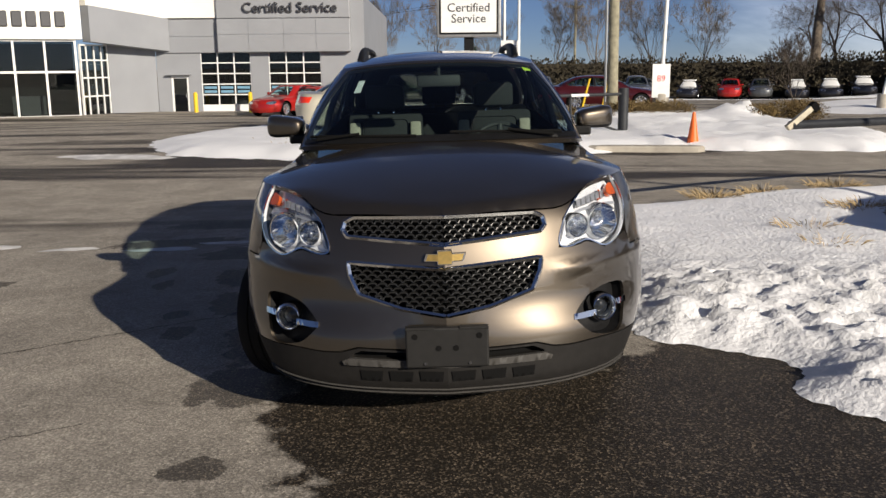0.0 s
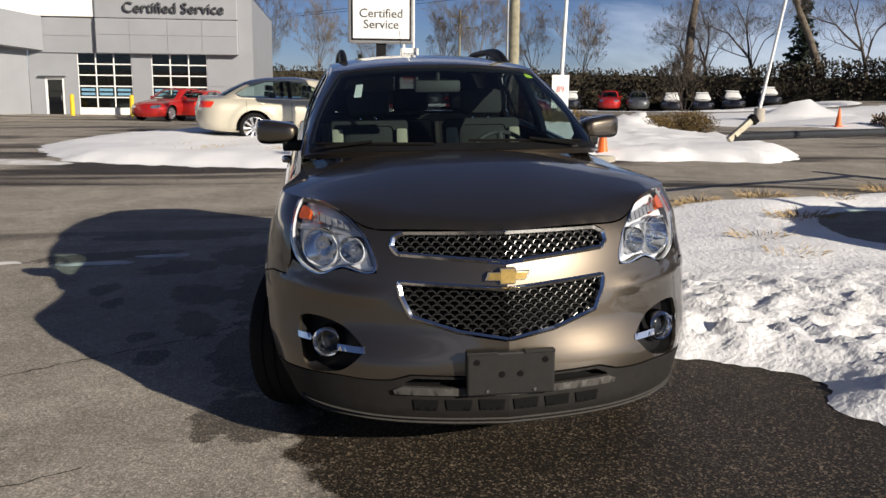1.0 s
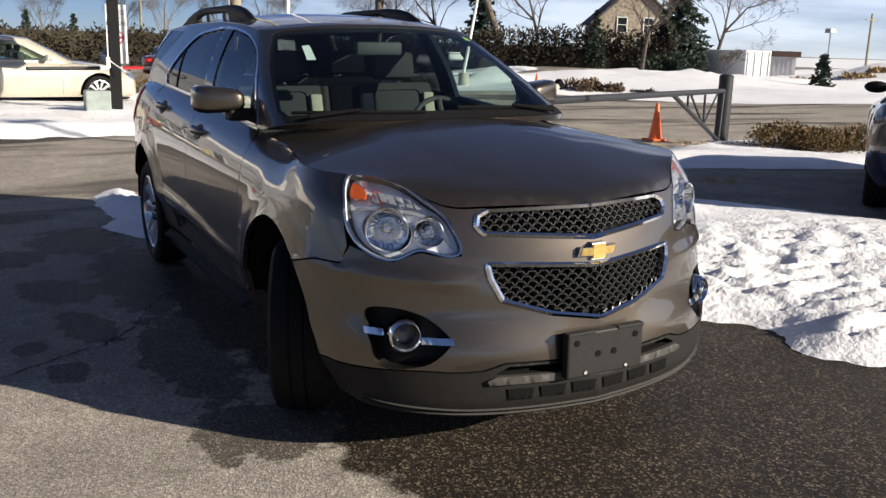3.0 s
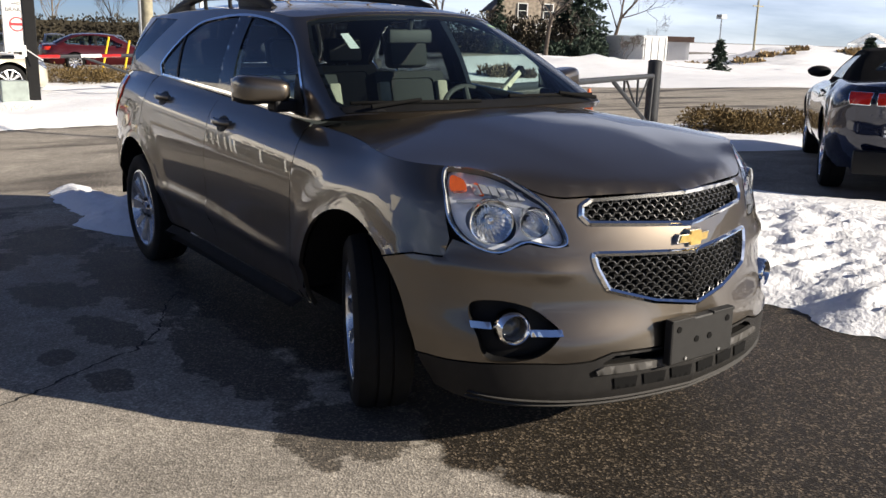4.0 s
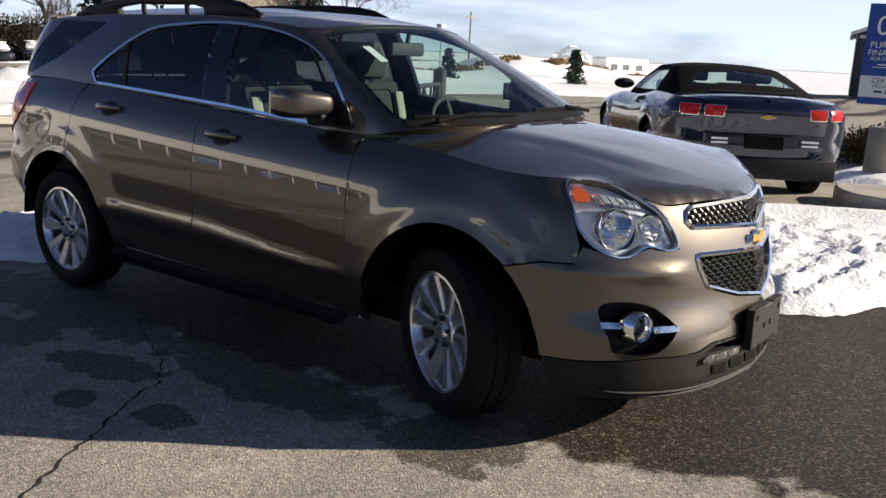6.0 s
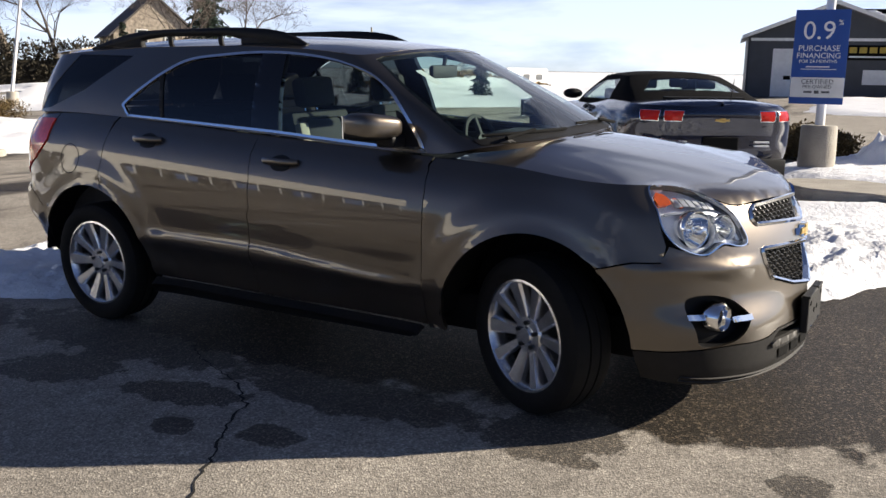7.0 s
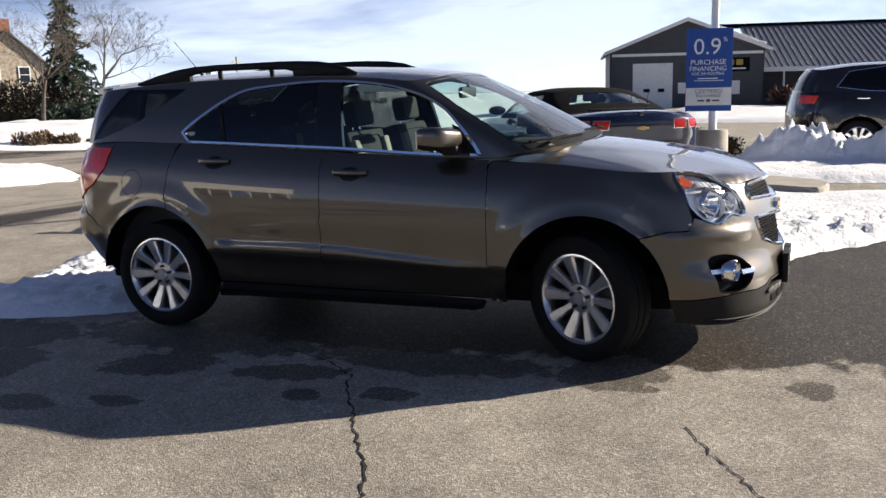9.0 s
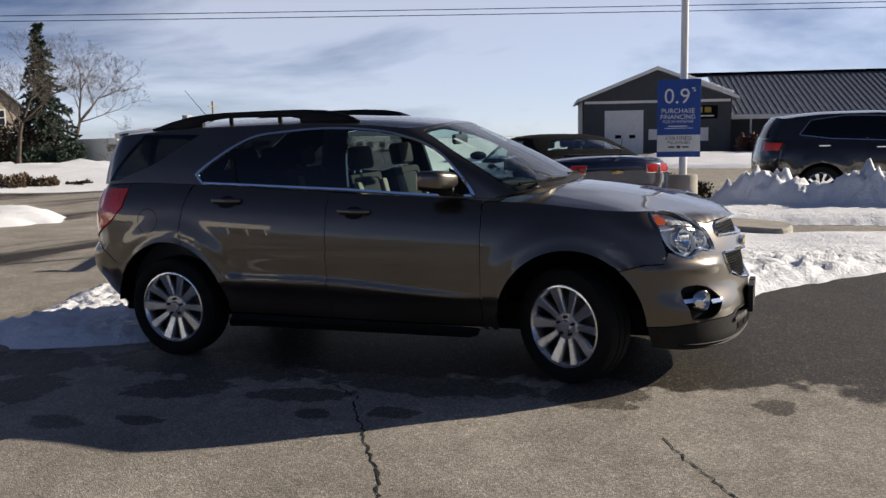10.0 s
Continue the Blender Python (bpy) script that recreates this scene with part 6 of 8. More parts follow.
    if spec is COUPE:
        bm = bmesh.new()
        box(bm, -0.75, 0.75, L - 0.12, L - 0.03, 0.26, 0.47, 0.02)
        part("rear_valance", bm, TRIM, root, "", True)
        # plate recess as a solid black block, its shade painted, no hollow
        bm = bmesh.new()
        box(bm, -0.19, 0.19, L - 0.035, L - 0.0, 0.56, 0.70, 0.01)
        part("plate_recess", bm, VOID, root)
        for sd in (1, -1):
            bm = bmesh.new()
            rod(bm, (sd * 0.58, L - 0.2, 0.31), (sd * 0.58, L - 0.06, 0.31), 0.04, None, 14)
            part("exhaust", bm, TRIM, root, "dark exhaust tip", True)
            bm = bmesh.new()
            for k in range(2):
                box(bm, sd * 0.45 - 0.08, sd * 0.45 + 0.08, L - 0.03, L - 0.0, 0.60 + 0.04 * k, 0.618 + 0.04 * k)
            part("sticker", bm, WHITE, root)
        bm = bmesh.new()
        for x0, x1, z0, z1 in ((-0.075, 0.075, 0.865, 0.885), (-0.03, 0.03, 0.855, 0.895)):
            box(bm, x0, x1, L - 0.02, L + 0.012, z0, z1, 0.003)
        part("badge", bm, GOLD, root, "gold cross-shaped badge")
        bm = bmesh.new()
        rod(bm, (-0.25, L - 0.42, 1.08), (-0.25, L - 0.36, 1.30), 0.006, 0.003, 6)
        box(bm, -0.45, 0.45, L - 0.62, L - 0.50, 1.075, 1.10, 0.01)
        part("antenna", bm, TRIM, root)
    return root


SOFT_TOP = mat("soft_top_cloth", (0.0025, 0.0025, 0.003), 0.95, 0, 0.2, 30, 0.3, 300, spec=0.1)
make_car("sedan", "cream metallic sedan parked on a snowy island", placed(9.2, (-0.80, 1.0), (0.68, 18.4)), WHITE_PAINT, SEDAN, 0.055)
make_car("convertible", "dark blue convertible coupe with black soft top on a cleared lane", placed(37, (0, 4.84), (5.31, 1.75)), NAVY_PAINT, COUPE, 0.05)
make_car("dark_suv", "black suv parked beyond the ploughed snow heaps", placed(-80, (-0.82, 3.75), (11.35, -0.80)), BLACK_PAINT, SUV2, 0.07)
make_car("red_sedan", "red sedan parked before the service building", placed(243, (0, 0.3), (-8.45, 40.0)), RED_PAINT, SEDAN, 0.10, detail=False)
make_car("red_sedan", "red sedan parked near the service building", placed(70, (0, 4.5), (-6.7, 41.5)), RED_PAINT, SEDAN, 0.12, detail=False)
first = make_car("parked_car", "dark car with snow on its windscreen before the hedge", placed(250, (0, 0.3), (28.7, 69.0)), BLACK_PAINT, SEDAN, 0.14, "cars along the hedge", False, True)
for x, y in ((31.0, 68.0), (33.2, 67.0), (20.6, 71.7), (36.0, 66.3)):
    copy_thing(first, placed(250, (0, 0.3), (x, y)))
make_car("parked_car", "red suv in a row of cars before the hedge", placed(250, (0, 0.3), (23.8, 70.7)), RED_PAINT, SUV2, 0.16, "cars along the hedge", False)
second = make_car("parked_car", "grey suv in a row of cars before the hedge", placed(250, (0, 0.3), (26.1, 70.0)), GREY_PAINT, SUV2, 0.16, "cars along the hedge", False)
for h, x, y in ((262, 14.0, 60.0), (262, 10.5, 61.0), (262, 7.4, 62.0), (262, 17.5, 73.0)):
    copy_thing(second, placed(h, (0, 0.3), (x, y)))
make_car("dark_red_sedan", "dark red sedan parked beyond the island", placed(-5, (0, 2.5), (7.4, 37.0)), MAROON_PAINT, SEDAN, 0.14, detail=False)


# ---- buildings ----
PANEL_GREY = mat("grey_cladding_panel", (0.27, 0.28, 0.30), 0.5, 0.0, 0.06, 0.7, 0.02, 5)
PANEL_PALE = mat("pale_cladding_panel", (0.50, 0.50, 0.51), 0.45, 0.1, 0.06, 0.7)
CREAM = mat("cream_fascia", (0.82, 0.80, 0.74), 0.5, 0, 0.04, 1)
LETTER = mat("dark_letter", (0.06, 0.06, 0.065), 0.4, 0, 0.1)
SHOP_GLASS = glass("shop_glass", (0.42, 0.45, 0.45))
NOTICE = mat("pale_blue_lettering", (0.16, 0.32, 0.45), 0.6)
BLUE_BANNER = mat("blue_banner", (0.02, 0.10, 0.30), 0.5, 0, 0.1, 5)
INSIDE = mat("shop_interior", (0.16, 0.155, 0.15), 0.8, 0, 0.3, 2)
CHARCOAL = mat("charcoal_siding", (0.055, 0.06, 0.068), 0.6, 0, 0.1, 2)
STONE = mat("field_stone", (0.33, 0.28, 0.22), 0.9, 0, 0.45, 3.2, 0.6, 8)
SHINGLE = mat("roof_shingle", (0.10, 0.09, 0.085), 0.9, 0, 0.3, 4, 0.3, 20)
STEEL = mat("galvanised_steel", (0.30, 0.31, 0.32), 0.4, 0.8, 0.1, 4)
ROOF_STEEL = mat("roof_steel", (0.20, 0.21, 0.225), 0.45, 0.5, 0.08, 2)
CONCRETE = mat("concrete", (0.36, 0.33, 0.28), 0.9, 0, 0.15, 4, 0.3, 40)
WOOD = mat("weathered_pole", (0.26, 0.24, 0.17), 0.9, 0, 0.25, 6, 0.3, 30)


def words(name, text, size, depth, m, material, parent=None, align="CENTER"):
    """Raised lettering in the built-in font."""
    cu = bpy.data.curves.new(name, "FONT")
    cu.body, cu.size, cu.extrude, cu.align_x, cu.align_y = text, size, depth, align, "CENTER"
    cu.resolution_u = 3
    tmp = bpy.data.objects.new(name, cu)
    me_ = bpy.data.meshes.new_from_object(tmp)
    bpy.data.objects.remove(tmp)
    me_.materials.clear()
    me_.materials.append(material)
    ob = new(name, me_)
    ob.parent = parent
    ob.matrix_local = m
    return ob


def service_building():
    """Grey service wing with two glazed doors."""
    z0, H = -0.95, 5.25
    root = thing("service_building", "grey panelled car dealership service building with glazed garage doors", "building")
    yb = 45.35
    openings = [(-14.27, -13.35, 2.1), (-12.65, -10.0, 3.33), (-9.02, -6.25, 3.33)]
    x = -15.0

    def wall_panel(*d):
        bm = bmesh.new()
        box(bm, *d)
        part("wall_panel", bm, PANEL_GREY, root)

    for a, b, h in openings:
        wall_panel(x, a, yb, yb + 0.3, z0, H)
        wall_panel(a, b, yb, yb + 0.3, z0 + h, H)
        x = b
    wall_panel(x, -3.9, yb, yb + 0.3, z0, H)
    wall_panel(-4.2, -3.9, yb + 0.3, yb + 22, z0, H)
    bm = bmesh.new()
    box(bm, -15.0, -4.2, yb + 0.3, yb + 22, H - 0.35, H - 0.15)
    part("roof", bm, ROOF_STEEL, root)
    bm = bmesh.new()
    box(bm, -15.0, -4.2, yb + 5.8, yb + 6, z0, H - 0.4)
    part("inner_wall", bm, INSIDE, root)
    for k in range(4):
        bm = bmesh.new()
        u = -12.2 + 1.9 * k
        box(bm, u, u + 1.1, yb + 4.8, yb + 5.6, z0, z0 + 1.0 + 0.35 * (k % 2), 0.03)
        tagged(part("workshop_cabinet", bm, PANEL_PALE, None), "pale workshop cabinet inside the service bay", "cabinet")
    # projecting fascia in two courses
    for a, b, proud in ((2.36, 4.08, 0.45), (4.10, H + 0.02, 0.42)):
        bm = bmesh.new()
        box(bm, -11.6, -4.6, yb - proud, yb - 0.004, a, b, 0.05)
        part("fascia_panel", bm, PANEL_GREY, root)
    bm = bmesh.new()
    box(bm, -14.6, -11.62, yb - 0.10, yb - 0.004, 2.36, 4.12, 0.02)
    part("fascia_panel", bm, PANEL_GREY, root)
    bm = bmesh.new()
    box(bm, -14.9, -11.62, yb - 0.25, yb - 0.004, 4.14, H - 0.15, 0.02)
    part("cream_band", bm, CREAM, root, "cream upper fascia")
    for z, x0, x1, yy in ((3.28, -11.58, -4.62, yb - 0.452), (0.75, -6.2, -3.95, yb - 0.004), (3.2, -14.58, -11.64, yb - 0.104)):
        bm = bmesh.new()
        box(bm, x0, x1, yy - 0.006, yy, z, z + 0.018)
        part("panel_joint", bm, STEEL, root)
    for x in (-9.95, -8.1, -6.4):
        bm = bmesh.new()
        box(bm, x, x + 0.015, yb - 0.458, yb - 0.45, 2.4, 4.05)
        part("panel_joint", bm, STEEL, root)
    words("letters", "Certified Service", 0.735, 0.05, Matrix.Translation((-7.72, yb - 0.52, 4.62)) @ pose(0, 0, 0, 90, 0, 0), LETTER, root)
    # glazed doors
    for a, b, h in openings[1:]:
        door = new("garage_door")
        door.parent = root
        tagged(door, "glazed sectional garage door with white frames")
        n, rows = 3, 6
        zz = [z0 + h * i / rows for i in range(rows + 1)]
        bm = bmesh.new()
        for z in zz:
            box(bm, a, b, yb + 0.04, yb + 0.12, z - 0.03, z + 0.03)
        for i in range(n + 1):
            xx = a + (b - a) * i / n
            box(bm, xx - 0.03, xx + 0.03, yb + 0.03, yb + 0.13, z0, z0 + h)
        part("door_frame", bm, WHITE, door)
        bm = bmesh.new()
        box(bm, a, b, yb + 0.06, yb + 0.10, z0, zz[1])
        part("bottom_panel", bm, WHITE, door)
        for r in range(1, rows):
            for i in range(n):
                x0, x1 = a + (b - a) * i / n + 0.03, a + (b - a) * (i + 1) / n - 0.03
                bm = bmesh.new()
                box(bm, x0, x1, yb + 0.075, yb + 0.085, zz[r] + 0.03, zz[r + 1] - 0.03)
                part("pane", bm, SHOP_GLASS, door)
                if r == 2:
                    for za, zb_ in ((0.10, 0.23), (0.31, 0.44)):
                        bm = bmesh.new()
                        box(bm, x0 + 0.08, x1 - 0.08, yb + 0.055, yb + 0.07, zz[r] + za, zz[r] + zb_)
                        part("notice", bm, NOTICE, door, "pale blue writing bar on the glass")
    d = new("side_door")
    d.parent = root
    bm = bmesh.new()
    a, b, h = openings[0]
    box(bm, a, a + 0.1, yb + 0.02, yb + 0.14, z0, z0 + h)
    box(bm, b - 0.1, b, yb + 0.02, yb + 0.14, z0, z0 + h)
    box(bm, a + 0.1, b - 0.1, yb + 0.02, yb + 0.14, z0 + h - 0.12, z0 + h)
    box(bm, a + 0.1, b - 0.1, yb + 0.02, yb + 0.14, z0, z0 + 0.18)
    part("door_frame", bm, WHITE, d)
    bm = bmesh.new()
    box(bm, a - 0.2, b + 0.15, yb - 0.3, yb - 0.006, z0 + h + 0.06, z0 + h + 0.12)
    part("door_hood", bm, PANEL_GREY, d)
    bm = bmesh.new()
    box(bm, a + 0.1, b - 0.1, yb + 0.07, yb + 0.08, z0 + 0.18, z0 + h - 0.12)
    part("pane", bm, SHOP_GLASS, d)
    bm = bmesh.new()
    rod(bm, (b - 0.16, yb - 0.01, z0 + 0.95), (b - 0.16, yb - 0.01, z0 + 1.2), 0.015, None, 8)
    rod(bm, (b - 0.16, yb - 0.01, z0 + 1.07), (b - 0.16, yb + 0.06, z0 + 1.07), 0.01, None, 8)
    part("door_pull", bm, STEEL, d)
    for x in (-12.73, -9.86):
        bm = bmesh.new()
        rod(bm, (x, 44.2, lot_z(x, 44.2) - 0.05), (x, 44.2, lot_z(x, 44.2) + 0.95), 0.11, None, 16)
        bmesh.ops.create_uvsphere(bm, u_segments=16, v_segments=8, radius=0.11, matrix=Matrix.Translation((x, 44.2, lot_z(x, 44.2) + 0.95)))
        tagged(part("bollard", bm, YELLOW, None, "", True), "yellow steel bollard before the garage door", "bollard", "bollards by the garage")


def prism(name, plan, lows, highs, material, parent, label=""):
    """An upright block over a plan, each corner with its own lower and upper level."""
    bm = bmesh.new()
    lo = [bm.verts.new((x, y, z)) for (x, y), z in zip(plan, lows)]
    hi = [bm.verts.new((x, y, z)) for (x, y), z in zip(plan, highs)]
    bm.faces.new(lo)
    bm.faces.new(hi)
    n = len(plan)
    for i in range(n):
        bm.faces.new((lo[i], lo[(i + 1) % n], hi[(i + 1) % n], hi[i]))
    bmesh.ops.recalc_face_normals(bm, faces=bm.faces)
    return part(name, bm, material, parent, label)


def showroom():
    z0 = -0.83
    root = thing("showroom", "grey and cream dealership showroom with tall glazing", "building")
    # splayed recess between service wing and showroom
    prism("recess_wall", [(-16.7, 43.0), (-15.02, 45.33), (-15.3, 45.6), (-17.0, 43.2)], [z0] * 4, [4.6] * 4, PANEL_GREY, root)
    prism("canopy_fascia", [(-16.75, 40.95), (-14.2, 45.2), (-15.0, 45.33), (-17.3, 41.4)], [2.86, 2.46, 2.46, 2.86], [4.56, 4.13, 4.13, 4.56], PANEL_GREY, root, "grey sloping canopy fascia")
    prism("cream_band", [(-16.9, 41.05), (-14.35, 45.2), (-15.0, 45.33), (-17.4, 41.5)], [4.57, 4.145, 4.145, 4.57], [6.0, 5.1, 5.1, 6.0], CREAM, root, "cream upper fascia")
    # entrance
    m = Matrix.Translation((-17.35, 41.05, 0)) @ Matrix.Rotation(math.atan2(1.95, 0.65), 4, "Z")
    for x in (0, 0.42, 0.98, 1.5, 1.96):
        bm = bmesh.new()
        box(bm, x, x + 0.07, 0, 0.1, z0, 2.75, 0, m)
        part("entrance_post", bm, WHITE, root)
    for z in (z0, 0.2, 1.1, 1.95, 2.68):
        bm = bmesh.new()
        box(bm, 0, 2.03, 0.01, 0.09, z, z + 0.07, 0, m)
        part("entrance_rail", bm, WHITE, root)
    bm = bmesh.new()
    box(bm, 0.02, 2.0, 0.04, 0.055, z0, 2.75, 0, m)
    part("entrance_glass", bm, SHOP_GLASS, root)
    # glazed front, running off to the side
    xa, ya, xb, yb = -17.45, 40.75, -44.0, 29.4
    L_ = math.hypot(xb - xa, yb - ya)
    m = Matrix.Translation((xa, ya, 0)) @ Matrix.Rotation(math.atan2(yb - ya, xb - xa), 4, "Z")
    W = 1.36
    n = int(L_ / W)
    front = new("glazing")
    front.parent = root
    for i in range(n + 1):
        bm = bmesh.new()
        box(bm, i * W - 0.05, i * W + 0.05, -0.06, 0.08, z0, 2.9, 0, m)
        part("mullion", bm, WHITE, front)
        if i < n:
            for a, b in ((z0 + 0.2, 1.38), (1.48, 2.86)):
                bm = bmesh.new()
                box(bm, i * W + 0.05, i * W + W - 0.05, 0.0, 0.015, a, b, 0, m)
                part("pane", bm, SHOP_GLASS, front)
    for z, h in ((z0, 0.2), (1.38, 0.10), (2.86, 0.08)):
        bm = bmesh.new()
        box(bm, -0.06, n * W, -0.05, 0.06, z, z + h, 0, m)
        part("transom", bm, WHITE, front)
    bm = bmesh.new()
    box(bm, -0.35, L_, -0.5, 0.25, 2.95, 6.4, 0.03, m)
    part("cream_fascia", bm, CREAM, root)
    bm = bmesh.new()
    box(bm, 0.0, L_, -5.5, -5.3, z0, 2.9, 0, m)
    part("inner_wall", bm, INSIDE, root)
    bm = bmesh.new()
    box(bm, 0.0, L_, -5.3, -0.2, z0 - 0.05, z0 + 0.02, 0, m)
    part("inner_floor", bm, PANEL_PALE, root)
    bm = bmesh.new()
    box(bm, 0.0, L_, -5.3, -0.52, 2.95, 3.1, 0, m)
    part("inner_ceiling", bm, PANEL_PALE, root)
    # the name on the fascia: plain blocks
    for i in range(5):
        bm = bmesh.new()
        u = 0.35 + i * 0.62
        box(bm, u, u + 0.45, 0.254, 0.31, 3.52, 4.24, 0.05, m)
        part("name_block", bm, LETTER, root, "dark block in place of a name letter")
    for k, (u, w, h) in enumerate(((1.5, 1.5, 1.1), (5.2, 1.8, 0.9), (9.0, 1.4, 1.2))):
        bm = bmesh.new()
        box(bm, u, u + w, -2.2, -1.2, z0 + 0.02, z0 + h, 0.03, m)
        tagged(part("counter", bm, WHITE if k == 0 else CABIN, None), "reception counter inside the showroom", "counter")
    for k in range(5):
        bm = bmesh.new()
        box(bm, 11 + k * 3.4, 12.2 + k * 3.4, 0.03, 0.05, z0 + 0.4, 1.9, 0, m)
        part("banner", bm, BLUE_BANNER, front, "blue banner on the glass")


service_building()
showroom()


def garage_building():
    """Dark gabled garage with a long low wing and metal roof."""
    z0 = 0.25
    root = thing("garage_building", "charcoal gabled workshop with pale garage door and metal roof", "building", Matrix.Translation((47.0, 6.8, 0)) @ Matrix.Rotation(radians(14), 4, "Z"))
    # local: the gable faces -x, its width along y
    W, eave, peak, D = 4.1, 3.45, 5.05, 9.0
    bm = bmesh.new()
    outline_ = [(-W, z0), (W, z0), (W, eave), (0, peak), (-W, eave)]
    a = [bm.verts.new((0, y, z)) for y, z in outline_]
    b = [bm.verts.new((0.25, y, z)) for y, z in outline_]
    bm.faces.new(a)
    bm.faces.new(b[::-1])
    for i in range(5):
        bm.faces.new((a[i], b[i], b[(i + 1) % 5], a[(i + 1) % 5]))
    bmesh.ops.recalc_face_normals(bm, faces=bm.faces)
    part("gable_wall", bm, CHARCOAL, root)
    for s_ in (-1, 1):
        bm = bmesh.new()
        box(bm, 0.25, D, s_ * W - 0.12, s_ * W + 0.12, z0, eave)
        part("side_wall", bm, CHARCOAL, root)
        bm = bmesh.new()
        vs_ = [bm.verts.new(p) for p in ((-0.35, 0, peak + 0.05), (D, 0, peak + 0.05), (D, s_ * (W + 0.45), eave - 0.12), (-0.35, s_ * (W + 0.45), eave - 0.12))]
        f_ = bm.faces.new(vs_)
        ex_ = bmesh.ops.extrude_face_region(bm, geom=[f_])
        bmesh.ops.translate(bm, verts=[v for v in ex_["geom"] if isinstance(v, bmesh.types.BMVert)], vec=(0, 0, 0.14))
        bmesh.ops.recalc_face_normals(bm, faces=bm.faces)
        part("roof_slope", bm, ROOF_STEEL, root)
        bm = bmesh.new()
        v2 = [bm.verts.new(p) for p in ((-0.40, 0, peak + 0.20), (-0.40, s_ * (W + 0.45), eave + 0.03), (-0.40, s_ * (W + 0.45), eave - 0.15), (-0.40, 0, peak - 0.0))]
        f_ = bm.faces.new(v2)
        ex_ = bmesh.ops.extrude_face_region(bm, geom=[f_])
        bmesh.ops.translate(bm, verts=[v for v in ex_["geom"] if isinstance(v, bmesh.types.BMVert)], vec=(0.06, 0, 0))
        bmesh.ops.recalc_face_normals(bm, faces=bm.faces)
        part("verge_board", bm, WHITE, root)
    bm = bmesh.new()
    box(bm, -0.05, -0.004, -W, W, eave - 0.25, eave - 0.10)
    part("band", bm, WHITE, root, "pale trim band")
    door = new("garage_door")
    door.parent = root
    bm = bmesh.new()
    box(bm, -0.05, -0.003, 0.75, 2.95, z0, z0 + 2.55)
    part("door_leaf", bm, WHITE, door)
    for y in (1.2, 2.0):
        bm = bmesh.new()
        box(bm, -0.06, -0.052, y, y + 0.35, z0 + 0.95, z0 + 1.15)
        part("pane", bm, VOID, door)
    for y0, y1, za, zb_, m_, nm in ((-0.5, 0.45, 0.85, 1.45, WHITE, "notice_board"), (-2.9, -1.5, 0.75, 1.5, WHITE, "notice_board"), (-3.4, -0.3, 2.0, 2.75, VOID, "sign_board")):
        bm = bmesh.new()
        box(bm, -0.06, -0.004, y0, y1, z0 + za, z0 + zb_, 0.01)
        part(nm, bm, m_, root)
    bm = bmesh.new()
    for k in range(5):
        box(bm, -0.08, -0.062, -0.75 - k * 0.48 - 0.36, -0.75 - k * 0.48, z0 + 2.35, z0 + 2.65, 0.02)
    part("sign_blocks", bm, mat("ochre_sign", (0.42, 0.30, 0.04), 0.5), root, "ochre blocks in place of a name")
    bm = bmesh.new()
    box(bm, -0.08, -0.062, -3.2, -0.75, z0 + 2.12, z0 + 2.2)
    part("sign_line", bm, WHITE, root)
    # wing
    bm = bmesh.new()
    box(bm, 3.0, 3.3, -26, -W, z0, 2.4)
    part("wing_wall", bm, CHARCOAL, root)
    bm = bmesh.new()
    vs_ = [bm.verts.new(p) for p in ((0.9, -26, 2.3), (0.9, -W - 0.0, 2.3), (8.0, -W, 5.1), (8.0, -26, 5.1))]
    f_ = bm.faces.new(vs_)
    ex_ = bmesh.ops.extrude_face_region(bm, geom=[f_])
    bmesh.ops.translate(bm, verts=[v for v in ex_["geom"] if isinstance(v, bmesh.types.BMVert)], vec=(0, 0, 0.12))
    bmesh.ops.recalc_face_normals(bm, faces=bm.faces)
    part("wing_roof", bm, ROOF_STEEL, root)
    for k in range(62):
        y = -W - 0.3 - k * 0.34
        bm = bmesh.new()
        rod(bm, (0.92, y, 2.44), (8.0, y, 5.24), 0.018, None, 4)
        part("roof_rib", bm, ROOF_STEEL, root)
    bm = bmesh.new()
    box(bm, 7.8, 8.2, -26, -1, 5.05, 5.32)
    part("ridge", bm, VOID, root)
    bm = bmesh.new()
    box(bm, 0.8, 0.95, -26, -W, 2.2, 2.45)
    part("gutter", bm, WHITE, root)
    for y in (-5.5, -8.5, -12, -16):
        bm = bmesh.new()
        rod(bm, (1.2, y, z0), (1.2, y, 2.25), 0.06, None, 8)
        part("post", bm, WHITE, root)
    bm = bmesh.new()
    for i in range(60):
        rnd = random.Random(i)
        t = rnd.random()
        box(bm, -0.3 + rnd.random() * 0.5, 0.6 + rnd.random() * 0.5, -1.8 - t * 2.5, -1.4 - t * 2.5, 0, 0.12, 0.03, Matrix.Translation((0, 0, peak + 0.2 - (1.6 + t * 2.5) / (W + 0.45) * (peak - eave + 0.17))))
    part("roof_snow", bm, SNOW, root, "white snow along the eave", True)


garage_building()


